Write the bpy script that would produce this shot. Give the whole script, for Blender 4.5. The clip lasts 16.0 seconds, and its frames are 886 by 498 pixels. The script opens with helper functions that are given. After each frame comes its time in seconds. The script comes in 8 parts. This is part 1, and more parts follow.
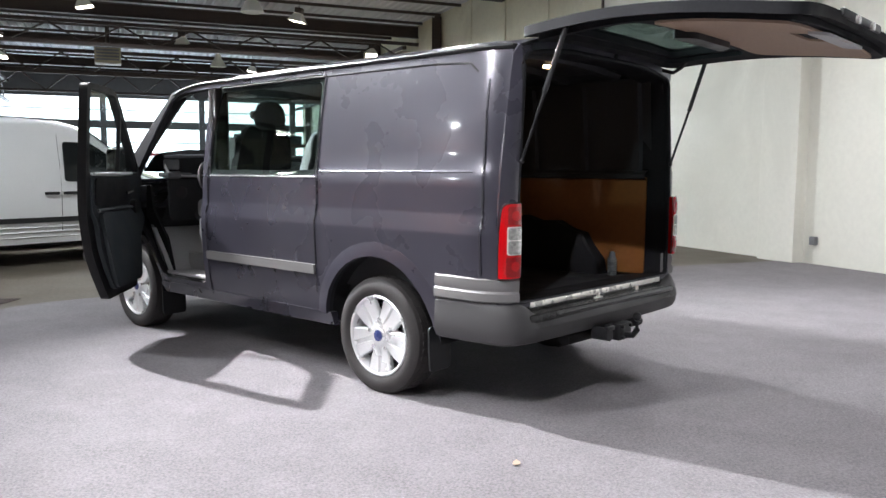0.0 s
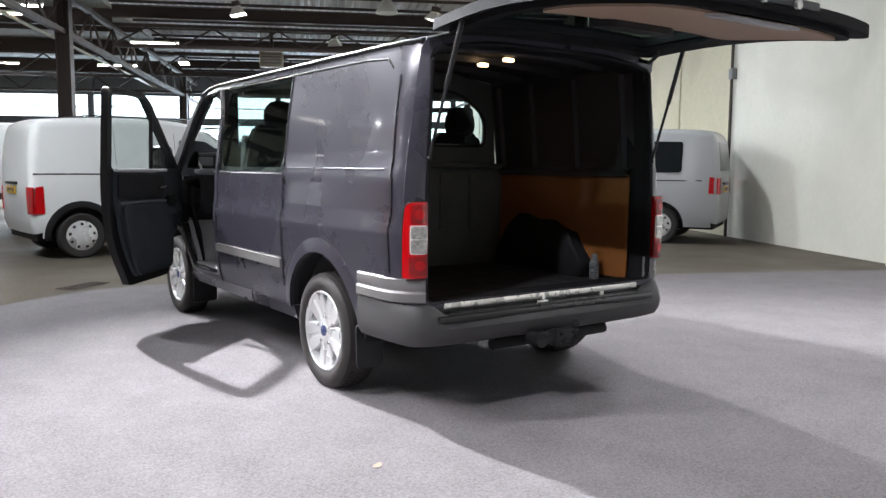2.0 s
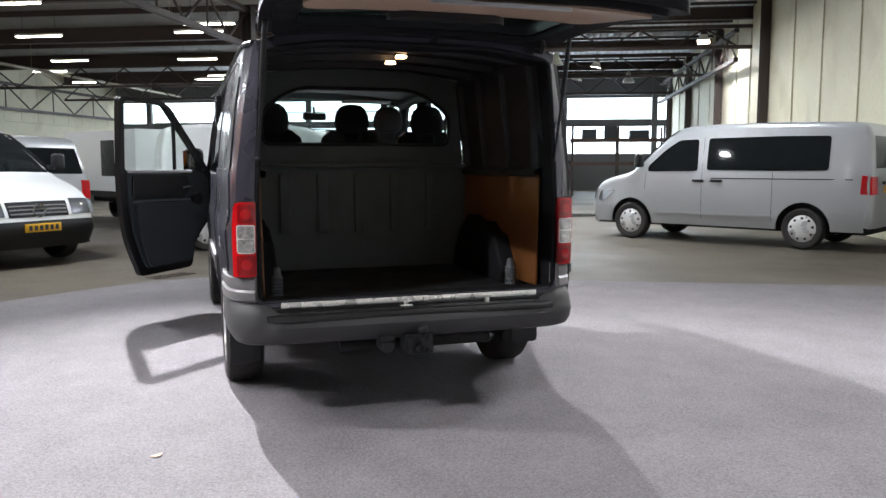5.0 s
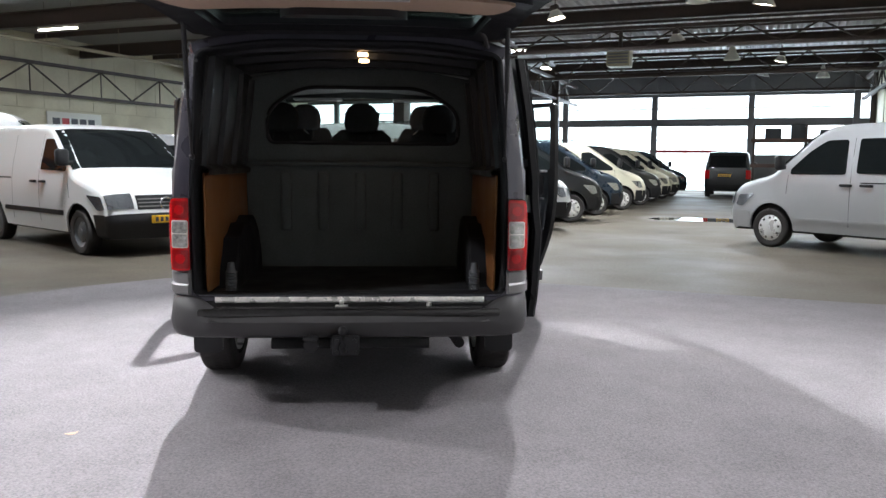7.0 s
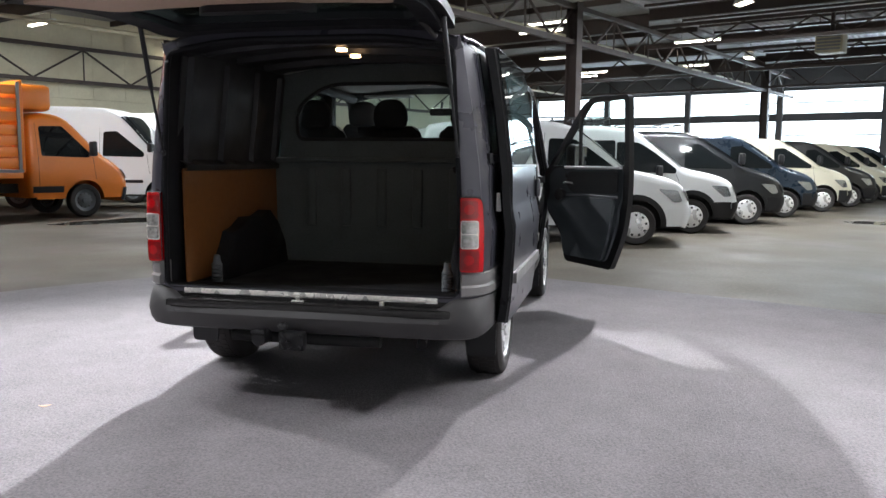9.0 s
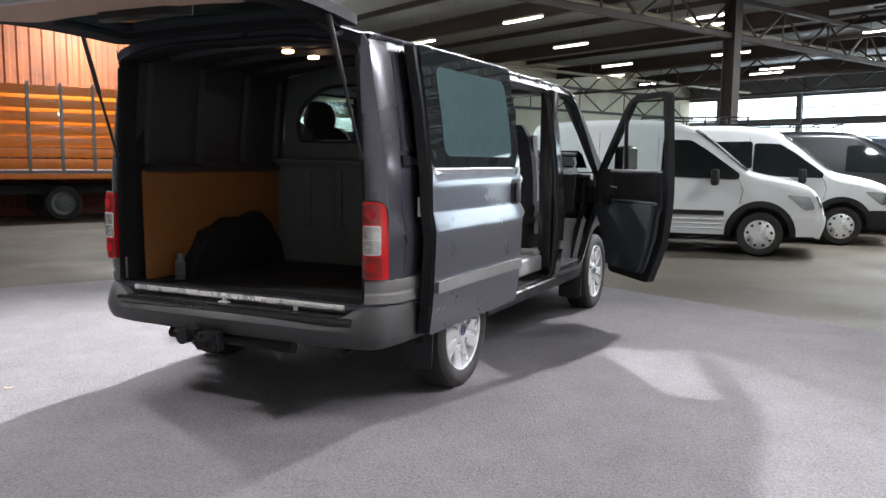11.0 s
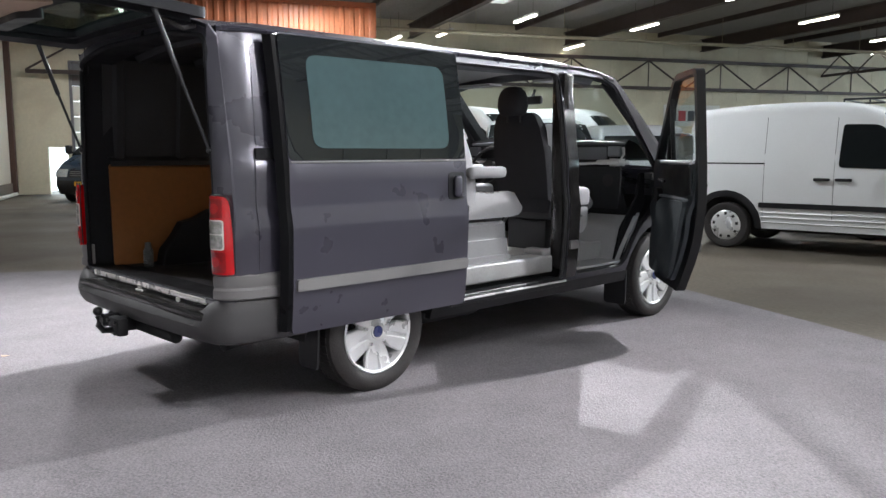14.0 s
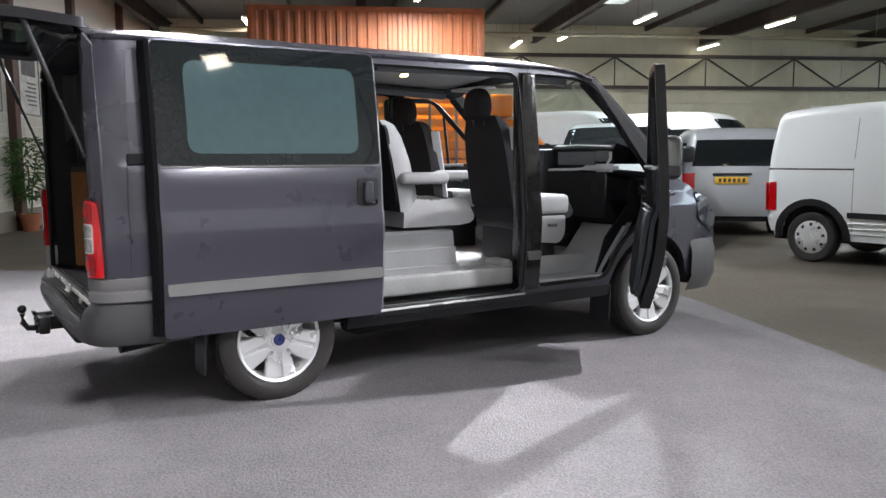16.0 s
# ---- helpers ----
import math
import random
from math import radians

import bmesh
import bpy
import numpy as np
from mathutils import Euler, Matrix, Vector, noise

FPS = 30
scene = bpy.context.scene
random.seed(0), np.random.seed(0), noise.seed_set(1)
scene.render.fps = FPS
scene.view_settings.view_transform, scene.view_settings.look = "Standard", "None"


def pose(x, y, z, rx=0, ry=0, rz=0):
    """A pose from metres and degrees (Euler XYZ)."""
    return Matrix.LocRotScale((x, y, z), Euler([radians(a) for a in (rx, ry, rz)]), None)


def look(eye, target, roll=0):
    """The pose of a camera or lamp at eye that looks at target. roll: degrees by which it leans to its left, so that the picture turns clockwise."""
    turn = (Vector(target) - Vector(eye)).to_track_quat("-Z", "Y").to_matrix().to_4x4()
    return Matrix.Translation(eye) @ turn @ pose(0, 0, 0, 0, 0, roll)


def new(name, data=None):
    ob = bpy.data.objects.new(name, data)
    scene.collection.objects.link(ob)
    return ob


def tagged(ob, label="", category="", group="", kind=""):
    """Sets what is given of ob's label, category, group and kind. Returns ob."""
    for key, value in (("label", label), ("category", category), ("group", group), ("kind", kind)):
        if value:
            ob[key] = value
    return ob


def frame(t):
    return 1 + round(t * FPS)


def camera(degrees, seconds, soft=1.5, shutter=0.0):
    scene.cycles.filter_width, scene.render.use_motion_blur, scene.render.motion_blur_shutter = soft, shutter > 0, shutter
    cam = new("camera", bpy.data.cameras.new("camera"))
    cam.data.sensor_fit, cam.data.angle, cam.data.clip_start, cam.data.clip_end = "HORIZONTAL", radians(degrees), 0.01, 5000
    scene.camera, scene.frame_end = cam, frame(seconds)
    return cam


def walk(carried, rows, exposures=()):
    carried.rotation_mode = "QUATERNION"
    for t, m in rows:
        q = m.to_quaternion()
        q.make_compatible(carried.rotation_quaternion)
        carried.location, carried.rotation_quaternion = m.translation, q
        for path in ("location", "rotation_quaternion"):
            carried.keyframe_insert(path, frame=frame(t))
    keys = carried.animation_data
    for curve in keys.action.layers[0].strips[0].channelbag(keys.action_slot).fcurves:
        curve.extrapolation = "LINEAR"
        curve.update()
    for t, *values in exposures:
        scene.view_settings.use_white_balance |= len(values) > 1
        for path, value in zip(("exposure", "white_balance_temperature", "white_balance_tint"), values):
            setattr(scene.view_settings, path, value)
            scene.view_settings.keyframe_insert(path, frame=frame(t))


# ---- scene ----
cam = camera(58.2, 16.0)
METRES, EYE, TILT, LEAN, TURN = 11.18, 1.308, 0.0, 0.0, -47.8
ROWS = [
    (0.0, 0.0, 0.0, 0.0, 0.03, -5.59, -0.29),
    (0.5, 0.0313, 0.0024, 0.0005, 2.34, -5.93, -0.63),
    (1.0, 0.0627, 0.0063, 0.0006, 5.22, -6.11, -0.25),
    (1.5, 0.0926, 0.0114, 0.0009, 9.57, -5.82, -0.23),
    (2.0, 0.1229, 0.0192, 0.0013, 13.2, -5.94, -0.36),
    (2.5, 0.1525, 0.0274, 0.0015, 14.51, -6.03, -0.42),
    (3.0, 0.1795, 0.0361, 0.0018, 17.48, -5.93, -0.44),
    (3.5, 0.2066, 0.0477, 0.0018, 20.64, -6.18, -0.31),
    (4.0, 0.2339, 0.0616, 0.002, 23.48, -6.14, -0.4),
    (6.5, 0.3581, 0.1539, 0.002, 40.53, -6.03, 0.1),
    (7.0, 0.3784, 0.1776, 0.0024, 44.01, -6.11, -0.5),
    (7.5, 0.3975, 0.2034, 0.0024, 47.75, -6.18, -0.21),
    (8.0, 0.4137, 0.228, 0.0023, 51.77, -6.12, -0.11),
    (8.5, 0.4301, 0.2558, 0.0026, 55.36, -6.38, -0.45),
    (9.0, 0.4435, 0.2851, 0.0025, 59.77, -6.41, -0.44),
    (11.5, 0.4823, 0.4431, 0.0041, 77.07, -6.4, -0.61),
    (12.0, 0.4849, 0.4759, 0.0045, 80.76, -6.4, -0.65),
    (12.5, 0.484, 0.5064, 0.0046, 84.72, -6.4, -0.56),
    (13.0, 0.4817, 0.5385, 0.0045, 87.84, -6.64, 0.02),
    (13.5, 0.4772, 0.5681, 0.0038, 91.07, -6.57, 0.32),
    (14.0, 0.4721, 0.5951, 0.0044, 93.59, -7.03, 0.07),
    (14.5, 0.4649, 0.6266, 0.004, 96.21, -6.79, -0.03),
    (15.0, 0.4563, 0.6581, 0.0042, 99.12, -6.73, 0.03),
    (15.5, 0.4461, 0.6869, 0.0041, 102.37, -6.64, -0.56),
    (16.0, 0.4338, 0.7167, 0.0033, 105.01, -6.55, 0.25),
]
walk(cam, [(t, pose(-4.105, -2.478, EYE, TILT, LEAN, TURN) @ pose(METRES * x, METRES * y, METRES * z, 90 + pitch, roll, yaw)) for t, x, y, z, yaw, pitch, roll in ROWS])

# ---- world and lamps ----
from mathutils.geometry import delaunay_2d_cdt

HALL_TURN = -25.5
HALL = pose(0, 0, 0, 0, 0, HALL_TURN)

world = bpy.data.worlds.new("sky")
scene.world = world
world.use_nodes = True
wn = world.node_tree.nodes
sky = wn.new("ShaderNodeTexSky")
sky.sky_type, sky.sun_disc = "NISHITA", False
sky.sun_elevation, sky.sun_rotation = radians(40), radians(200)
wn["Background"].inputs[1].default_value = 0.1
world.node_tree.links.new(sky.outputs[0], wn["Background"].inputs[0])
scene.view_settings.exposure = 0.65


def hall_point(u, v, z):
    return HALL @ Vector((u, v, z))


def lamp_light(name, at, size, power, colour=(0.98, 0.97, 1.0), target=None, size_y=None):
    """An area lamp that faces target, or straight down."""
    d = bpy.data.lights.new(name, "AREA")
    d.energy, d.color = power, colour
    d.shape, d.size = ("RECTANGLE", size) if size_y else ("DISK", size)
    if size_y:
        d.size_y = size_y
    o = new(name, d)
    o.matrix_world = look(at, target or (at[0], at[1] + 0.001, 0))
    return o


# flood lamps over the show floor, aimed at it (place, watts, target)
FLOODS = [
    ((-2.1, 6.8, 5.2), 5600, (0.2, -2.8, 0), 70),
    ((3.4, 8.7, 5.2), 3000, (0.4, -3.4, 0), 62),
    # added lamp with no known source, brightens the left side
    ((-6.6, 2.6, 5.2), 800, (-0.3, -3.4, 0), 90),
    ((-4.5, 1.6, 5.2), 320, (0.3, -3.4, 0), 110),
    ((7.6, 2.7, 5.1), 1050, (-0.6, -3.6, 0), 74),
    ((-5.1, -1.9, 5.2), 820, (1.2, -3.6, 0), 110),
    ((5.2, 0.0, 5.2), 380, (4.9, -1.8, 0), 150),
]
for at, w, to, cone in FLOODS:
    d = bpy.data.lights.new("flood_light", "SPOT")
    d.energy, d.color = w, (0.955, 0.965, 1.0)
    d.spot_size, d.spot_blend, d.shadow_soft_size = radians(cone), 0.9, 0.05
    new("flood_light", d).matrix_world = look(Vector(at) + (Vector(to) - Vector(at)).normalized() * 0.1, to)
# lamps further down the hall; (2.4, 8.4), (-1.5, 12.0), (-6.0, 3.8) are added fill without fixtures
for u, v, w in [(-3.2, 17.4, 300), (1.9, 17.2, 260), (2.4, 8.4, 130), (-1.5, 12.0, 330), (-6.0, 3.8, 240), (-12.1, 13.8, 175), (-17.2, 10.1, 170), (-9.4, 18.3, 130), (-18.8, -1.0, 150), (5.4, 22.4, 180), (-12.1, 24.0, 150), (-14.5, 3.5, 270)]:
    lamp_light("hall_light", hall_point(u, v, 5.05), 0.3, w, (0.91, 0.96, 1.0))
# the two lit roof lamps of the van
for at, w in (((0.05, 0.67, 1.93), 0.18), ((0.03, 2.24, 1.92), 0.7)):
    lamp_light("van_light", at, 0.04, w, (1.0, 0.62, 0.35))
# daylight through the far glazing
lamp_light("window_light", hall_point(-6.0, 37.4, 3.4), 24.0, 800, (0.70, 0.86, 1.0), hall_point(-6.0, 0, 0.5), 2.2)


# ---- materials ----
def mat(name, colour, rough=0.5, metal=0.0, vary=0.15, scale=6.0, fine=80.0, bump=0.0, coat=0.0, spec=0.5, rvary=0.1, stain=None, stain_scale=1.2, random=0.0, coarse=1.0):
    m = bpy.data.materials.new(name)
    m.use_nodes = True
    nt = m.node_tree
    n, l = nt.nodes, nt.links
    b = n["Principled BSDF"]
    b.inputs["Metallic"].default_value = metal
    b.inputs["Specular IOR Level"].default_value = spec
    b.inputs["Coat Weight"].default_value = coat
    b.inputs["Coat Roughness"].default_value = 0.06
    tc = n.new("ShaderNodeTexCoord")
    big, small = n.new("ShaderNodeTexNoise"), n.new("ShaderNodeTexNoise")
    big.inputs["Scale"].default_value, big.inputs["Detail"].default_value = scale, 5
    small.inputs["Scale"].default_value, small.inputs["Detail"].default_value = fine, 3
    for t in (big, small):
        l.new(tc.outputs["Object"], t.inputs["Vector"])
    add = n.new("ShaderNodeMath")
    add.operation = "ADD"
    cw = n.new("ShaderNodeMapRange")
    cw.inputs[3].default_value, cw.inputs[4].default_value = 0.5 - 0.5 * coarse, 0.5 + 0.5 * coarse
    l.new(big.outputs[0], cw.inputs[0])
    l.new(cw.outputs[0], add.inputs[0])
    l.new(small.outputs[0], add.inputs[1])
    ramp = n.new("ShaderNodeMapRange")
    ramp.inputs[1].default_value, ramp.inputs[2].default_value = 0.6, 1.4
    ramp.inputs[3].default_value, ramp.inputs[4].default_value = 1 - vary, 1 + vary
    l.new(add.outputs[0], ramp.inputs[0])
    mul = n.new("ShaderNodeVectorMath")
    mul.operation = "SCALE"
    mul.inputs[0].default_value = colour
    l.new(ramp.outputs[0], mul.inputs["Scale"])
    out = mul.outputs[0]
    if random:
        info, rr = n.new("ShaderNodeObjectInfo"), n.new("ShaderNodeMapRange")
        rr.inputs[3].default_value, rr.inputs[4].default_value = 1 - random, 1 + random
        l.new(info.outputs["Random"], rr.inputs[0])
        m2 = n.new("ShaderNodeVectorMath")
        m2.operation = "SCALE"
        l.new(out, m2.inputs[0])
        l.new(rr.outputs[0], m2.inputs["Scale"])
        out = m2.outputs[0]
    if stain:
        s = n.new("ShaderNodeTexNoise")
        s.inputs["Scale"].default_value, s.inputs["Detail"].default_value, s.inputs["Distortion"].default_value = stain_scale, 6, 0.6
        l.new(tc.outputs["Object"], s.inputs["Vector"])
        sr = n.new("ShaderNodeMapRange")
        sr.inputs[1].default_value, sr.inputs[2].default_value = 0.5, 0.72
        l.new(s.outputs[0], sr.inputs[0])
        mx = n.new("ShaderNodeMix")
        mx.data_type = "RGBA"
        l.new(sr.outputs[0], mx.inputs[0])
        l.new(out, mx.inputs[6])
        mx.inputs[7].default_value = (*stain, 1)
        out = mx.outputs[2]
    l.new(out, b.inputs["Base Color"])
    rg = n.new("ShaderNodeMapRange")
    rg.inputs[1].default_value, rg.inputs[2].default_value = 0.3, 0.7
    rg.inputs[3].default_value, rg.inputs[4].default_value = max(rough - rvary, 0.02), min(rough + rvary, 1)
    l.new(big.outputs[0], rg.inputs[0])
    l.new(rg.outputs[0], b.inputs["Roughness"])
    if bump:
        bp = n.new("ShaderNodeBump")
        bp.inputs["Strength"].default_value, bp.inputs["Distance"].default_value = bump, 0.01
        l.new(small.outputs[0], bp.inputs["Height"])
        l.new(bp.outputs[0], b.inputs["Normal"])
    return m


def glass(name, tint, rough=0.0, gloss=0.05):
    """A thin pane: tinted see-through with a clean reflection."""
    m = bpy.data.materials.new(name)
    m.use_nodes = True
    nt = m.node_tree
    n, l = nt.nodes, nt.links
    n.remove(n["Principled BSDF"])
    tr, gl, mix, lw, pw, mr = n.new("ShaderNodeBsdfTransparent"), n.new("ShaderNodeBsdfGlossy"), n.new("ShaderNodeMixShader"), n.new("ShaderNodeLayerWeight"), n.new("ShaderNodeMath"), n.new("ShaderNodeMapRange")
    tr.inputs[0].default_value = (*tint, 1)
    gl.inputs["Roughness"].default_value = rough
    lw.inputs[0].default_value = 0.5
    pw.operation, pw.inputs[1].default_value = "POWER", 4.0
    mr.inputs[3].default_value, mr.inputs[4].default_value = gloss, 0.6
    l.new(lw.outputs["Facing"], pw.inputs[0])
    l.new(pw.outputs[0], mr.inputs[0])
    l.new(mr.outputs[0], mix.inputs[0])
    l.new(tr.outputs[0], mix.inputs[1])
    l.new(gl.outputs[0], mix.inputs[2])
    l.new(mix.outputs[0], n["Material Output"].inputs[0])
    return m


def glow(name, colour, strength):
    m = bpy.data.materials.new(name)
    m.use_nodes = True
    b = m.node_tree.nodes["Principled BSDF"]
    b.inputs["Base Color"].default_value = (*colour, 1)
    b.inputs["Emission Color"].default_value = (*colour, 1)
    b.inputs["Emission Strength"].default_value = strength
    return m


CARPET = mat("carpet", (0.182, 0.170, 0.180), 0.95, vary=0.5, scale=3.0, fine=85, coarse=0.4, bump=0.6, rvary=0.05, spec=0.2)
CONCRETE = mat("concrete_floor", (0.104, 0.089, 0.070), 0.62, vary=0.35, scale=0.5, fine=25, bump=0.03, rvary=0.2, stain=(0.066, 0.056, 0.044), stain_scale=0.35, spec=0.2)
WALL_WHITE = mat("white_painted_wall", (0.78, 0.77, 0.70), 0.7, vary=0.05, scale=0.6, fine=14, bump=0.08, stain=(0.68, 0.67, 0.6), stain_scale=0.5)
WALL_CREAM = mat("cream_panel_wall", (0.62, 0.58, 0.44), 0.7, vary=0.08, scale=0.7, fine=12, bump=0.05, stain=(0.5, 0.45, 0.33), stain_scale=0.6)
WALL_GREY = mat("unseen_wall_grey", (0.55, 0.56, 0.55), 0.8, vary=0.1, scale=0.6, fine=14, bump=0.08)
BLOCK = mat("painted_block", (0.50, 0.48, 0.41), 0.75, vary=0.08, scale=2, fine=40, bump=0.2, random=0.06)
STEEL = mat("oxide_brown_steel", (0.045, 0.03, 0.026), 0.6, vary=0.3, scale=3, fine=30)
PLINTH = mat("plinth_paint", (0.17, 0.15, 0.125), 0.7, vary=0.15, scale=1.5, fine=30)
EXT_RED = mat("extinguisher_red", (0.30, 0.015, 0.012), 0.3, vary=0.05)
STEEL_RED = mat("red_brown_post", (0.080, 0.043, 0.033), 0.6, vary=0.25, scale=3, fine=30)
DECK = mat("galvanised_roof_deck", (0.55, 0.55, 0.57), 0.5, 0.1, vary=0.25, scale=0.8, fine=20)
CEIL_DARK = mat("dark_roof_board", (0.26, 0.255, 0.25), 0.7, vary=0.3, scale=0.5, fine=12)
FIX_WHITE = mat("white_lamp_housing", (0.7, 0.7, 0.66), 0.4, vary=0.05)
TUBE_GLOW = glow("tube_glow", (1.0, 0.95, 0.85), 9.0)
FLOOD_GLOW = glow("flood_glow", (1.0, 0.9, 0.75), 14.0)
CABIN_GLOW = glow("load_lamp_glow", (1.0, 0.62, 0.32), 7.0)
SKY_GLOW = glow("daylight_backdrop", (0.82, 0.93, 1.0), 2.4)
FRAME_GREY = mat("window_frame_grey", (0.16, 0.16, 0.17), 0.5)
HEATER_M = mat("heater_housing", (0.35, 0.31, 0.22), 0.5, vary=0.15)
CONT_RUST = mat("red_oxide_container", (0.19, 0.055, 0.03), 0.55, vary=0.25, scale=1.2, fine=18, stain=(0.1, 0.04, 0.03), stain_scale=1.0)
CONT_ORANGE = mat("orange_container", (0.36, 0.12, 0.05), 0.55, vary=0.2, scale=1.2, fine=18, stain=(0.22, 0.09, 0.05), stain_scale=1.0)

PAINT = mat("grey_metallic_paint", (0.043, 0.041, 0.056), 0.28, 0.25, vary=0.02, scale=3, fine=240, coat=0.5, rvary=0.02)
PAINT_IN = mat("black_inner_paint", (0.027, 0.028, 0.031), 0.6, vary=0.2, spec=0.3)
MATTE_BLACK = mat("matte_black_rubber", (0.014, 0.014, 0.016), 0.7, vary=0.2, spec=0.12)
FLAP_BLACK = mat("rubber_and_shade_black", (0.005, 0.005, 0.006), 0.35, vary=0.2, scale=6, fine=120, spec=0.12)
LOAD_GREY = mat("dark_bulkhead_plastic", (0.075, 0.087, 0.087), 0.6, vary=0.2, spec=0.3)
STEP_GLOSS = mat("glossy_step_plastic", (0.02, 0.019, 0.019), 0.16, vary=0.3, scale=20, fine=90, rvary=0.06)
MIRROR = mat("mirror_silver", (0.16, 0.165, 0.17), 0.04, 1.0, vary=0.02, rvary=0.0)
SEAM = mat("panel_gap", (0.008, 0.008, 0.009), 0.8, vary=0.1)
BUMPER = mat("grained_grey_plastic", (0.050, 0.048, 0.050), 0.6, vary=0.12, scale=5, fine=400, bump=0.15)
STRIP = mat("light_grey_moulding", (0.17, 0.165, 0.165), 0.42, 0.2, vary=0.08, scale=5, fine=200)
BLACK = mat("black_plastic", (0.014, 0.014, 0.016), 0.45, vary=0.2, scale=6, fine=120, spec=0.35)
RUBBER = mat("tyre_rubber", (0.022, 0.019, 0.019), 0.75, vary=0.25, scale=8, fine=90, bump=0.2)
ALLOY = mat("silver_alloy", (0.74, 0.74, 0.75), 0.3, 0.55, vary=0.06, scale=6, fine=120)
CHROME = mat("chrome", (0.75, 0.75, 0.75), 0.12, 1.0, vary=0.03)
BLUE_CAP = mat("dark_blue_cap", (0.02, 0.03, 0.12), 0.3, coat=0.5)
RED_LENS = mat("red_lens", (0.48, 0.003, 0.006), 0.13, vary=0.08, scale=8, fine=120, coat=0.5, spec=0.3, rvary=0.03)
CLEAR_LENS = mat("clear_lens", (0.46, 0.45, 0.43), 0.14, 0.45, vary=0.6, scale=26, fine=60, coat=0.8, bump=0.1)
DEEP_RED = mat("deep_red_lens", (0.27, 0.002, 0.004), 0.12, vary=0.3, scale=18, fine=120, coat=0.6, spec=0.3, rvary=0.03)
LENS_RIM = mat("lens_rim", (0.62, 0.56, 0.52), 0.3, vary=0.08)
HEADLAMP = mat("headlamp_lens", (0.34, 0.36, 0.39), 0.07, 0.8, vary=0.12, scale=6, fine=20, coat=1.0)
DARK_LAMP = mat("dark_headlamp", (0.05, 0.055, 0.065), 0.06, 0.4, vary=0.5, scale=14, fine=50, coat=1.0)
PLY = mat("brown_plywood", (0.215, 0.083, 0.023), 0.5, vary=0.12, scale=2.5, fine=30)
TAN_TRIM = mat("tan_tailgate_board", (0.40, 0.28, 0.20), 0.7, vary=0.12, scale=3, fine=60)
TRIM_GREY = mat("dark_grey_door_card", (0.040, 0.048, 0.055), 0.6, vary=0.15, scale=6, fine=150, bump=0.1, spec=0.35)
TRIM_MID = mat("mid_grey_trim", (0.105, 0.115, 0.125), 0.55, vary=0.12, scale=6, fine=150, bump=0.1)
TRIM_LIGHT = mat("light_grey_trim", (0.40, 0.405, 0.415), 0.5, vary=0.1, scale=4, fine=90, bump=0.05)
VINYL = mat("light_grey_floor_vinyl", (0.27, 0.27, 0.275), 0.42, vary=0.12, scale=5, fine=60, stain=(0.22, 0.22, 0.22), stain_scale=3)
FABRIC = mat("light_grey_seat_cloth", (0.27, 0.27, 0.28), 0.9, vary=0.14, scale=10, fine=220, bump=0.2)
FABRIC_DARK = mat("black_seat_cloth", (0.024, 0.024, 0.027), 0.85, spec=0.1, vary=0.2, scale=10, fine=220, bump=0.2)
HEADLINER = mat("grey_headliner", (0.36, 0.35, 0.35), 0.9, vary=0.08, scale=5, fine=150)
GALV = mat("worn_sill_metal", (0.82, 0.80, 0.76), 0.3, 0.5, vary=0.25, scale=14, fine=90)
GLASS_CLEAR = glass("clear_glass", (0.90, 0.94, 0.93), gloss=0.015)
BULK_GLASS = glass("bulkhead_glass", (0.84, 0.88, 0.87), gloss=0.002)
VAN_GLASS = mat("dark_van_glass", (0.010, 0.012, 0.013), 0.03, vary=0.1, rvary=0.0, spec=0.15)
DASH = mat("matt_black_dashboard", (0.022, 0.023, 0.025), 0.9, vary=0.15, spec=0.08)
TRIM_BASE = mat("silver_grey_seat_plinth", (0.22, 0.22, 0.23), 0.45, vary=0.1, scale=4, fine=90)
GLASS_TINT = glass("tinted_glass", (0.66, 0.74, 0.71))
GLASS_DIM = glass("dim_tailgate_glass", (0.47, 0.55, 0.53), gloss=0.10)
GLASS_PRIV = mat("dark_glass", (0.012, 0.014, 0.015), 0.015, vary=0.1, rvary=0.0)
GLASS_FROST = mat("teal_privacy_glass", (0.044, 0.072, 0.076), 0.015, vary=0.1, scale=2, fine=20, rvary=0.01)
WHITE_P = mat("white_van_paint", (0.74, 0.75, 0.76), 0.3, vary=0.03, scale=2, fine=60, coat=0.6, rvary=0.015)
SILVER_P = mat("silver_van_paint", (0.43, 0.44, 0.46), 0.32, 0.3, vary=0.02, scale=40, fine=400, coat=0.7, rvary=0.015)
BLACK_P = mat("black_van_paint", (0.009, 0.010, 0.012), 0.3, vary=0.1, coat=0.3, rvary=0.015)
BLUE_P = mat("dark_blue_van_paint", (0.010, 0.022, 0.040), 0.28, vary=0.08, coat=0.4, rvary=0.015)
CREAM_P = mat("cream_van_paint", (0.56, 0.53, 0.42), 0.32, vary=0.05, coat=0.6, rvary=0.015)
ORANGE_P = mat("orange_truck_paint", (0.72, 0.19, 0.012), 0.38, vary=0.08, scale=2, fine=40, coat=0.4, rvary=0.015)
YELLOW = mat("yellow_plate", (0.75, 0.42, 0.02), 0.4, vary=0.05)
LEAF = mat("plant_leaf", (0.045, 0.12, 0.025), 0.5, vary=0.35, scale=8, fine=60)
CHECK = mat("checked_seat_cloth", (0.3, 0.3, 0.31), 0.9, vary=0.1, fine=220, bump=0.2)
chk_n, chk_l = CHECK.node_tree.nodes, CHECK.node_tree.links
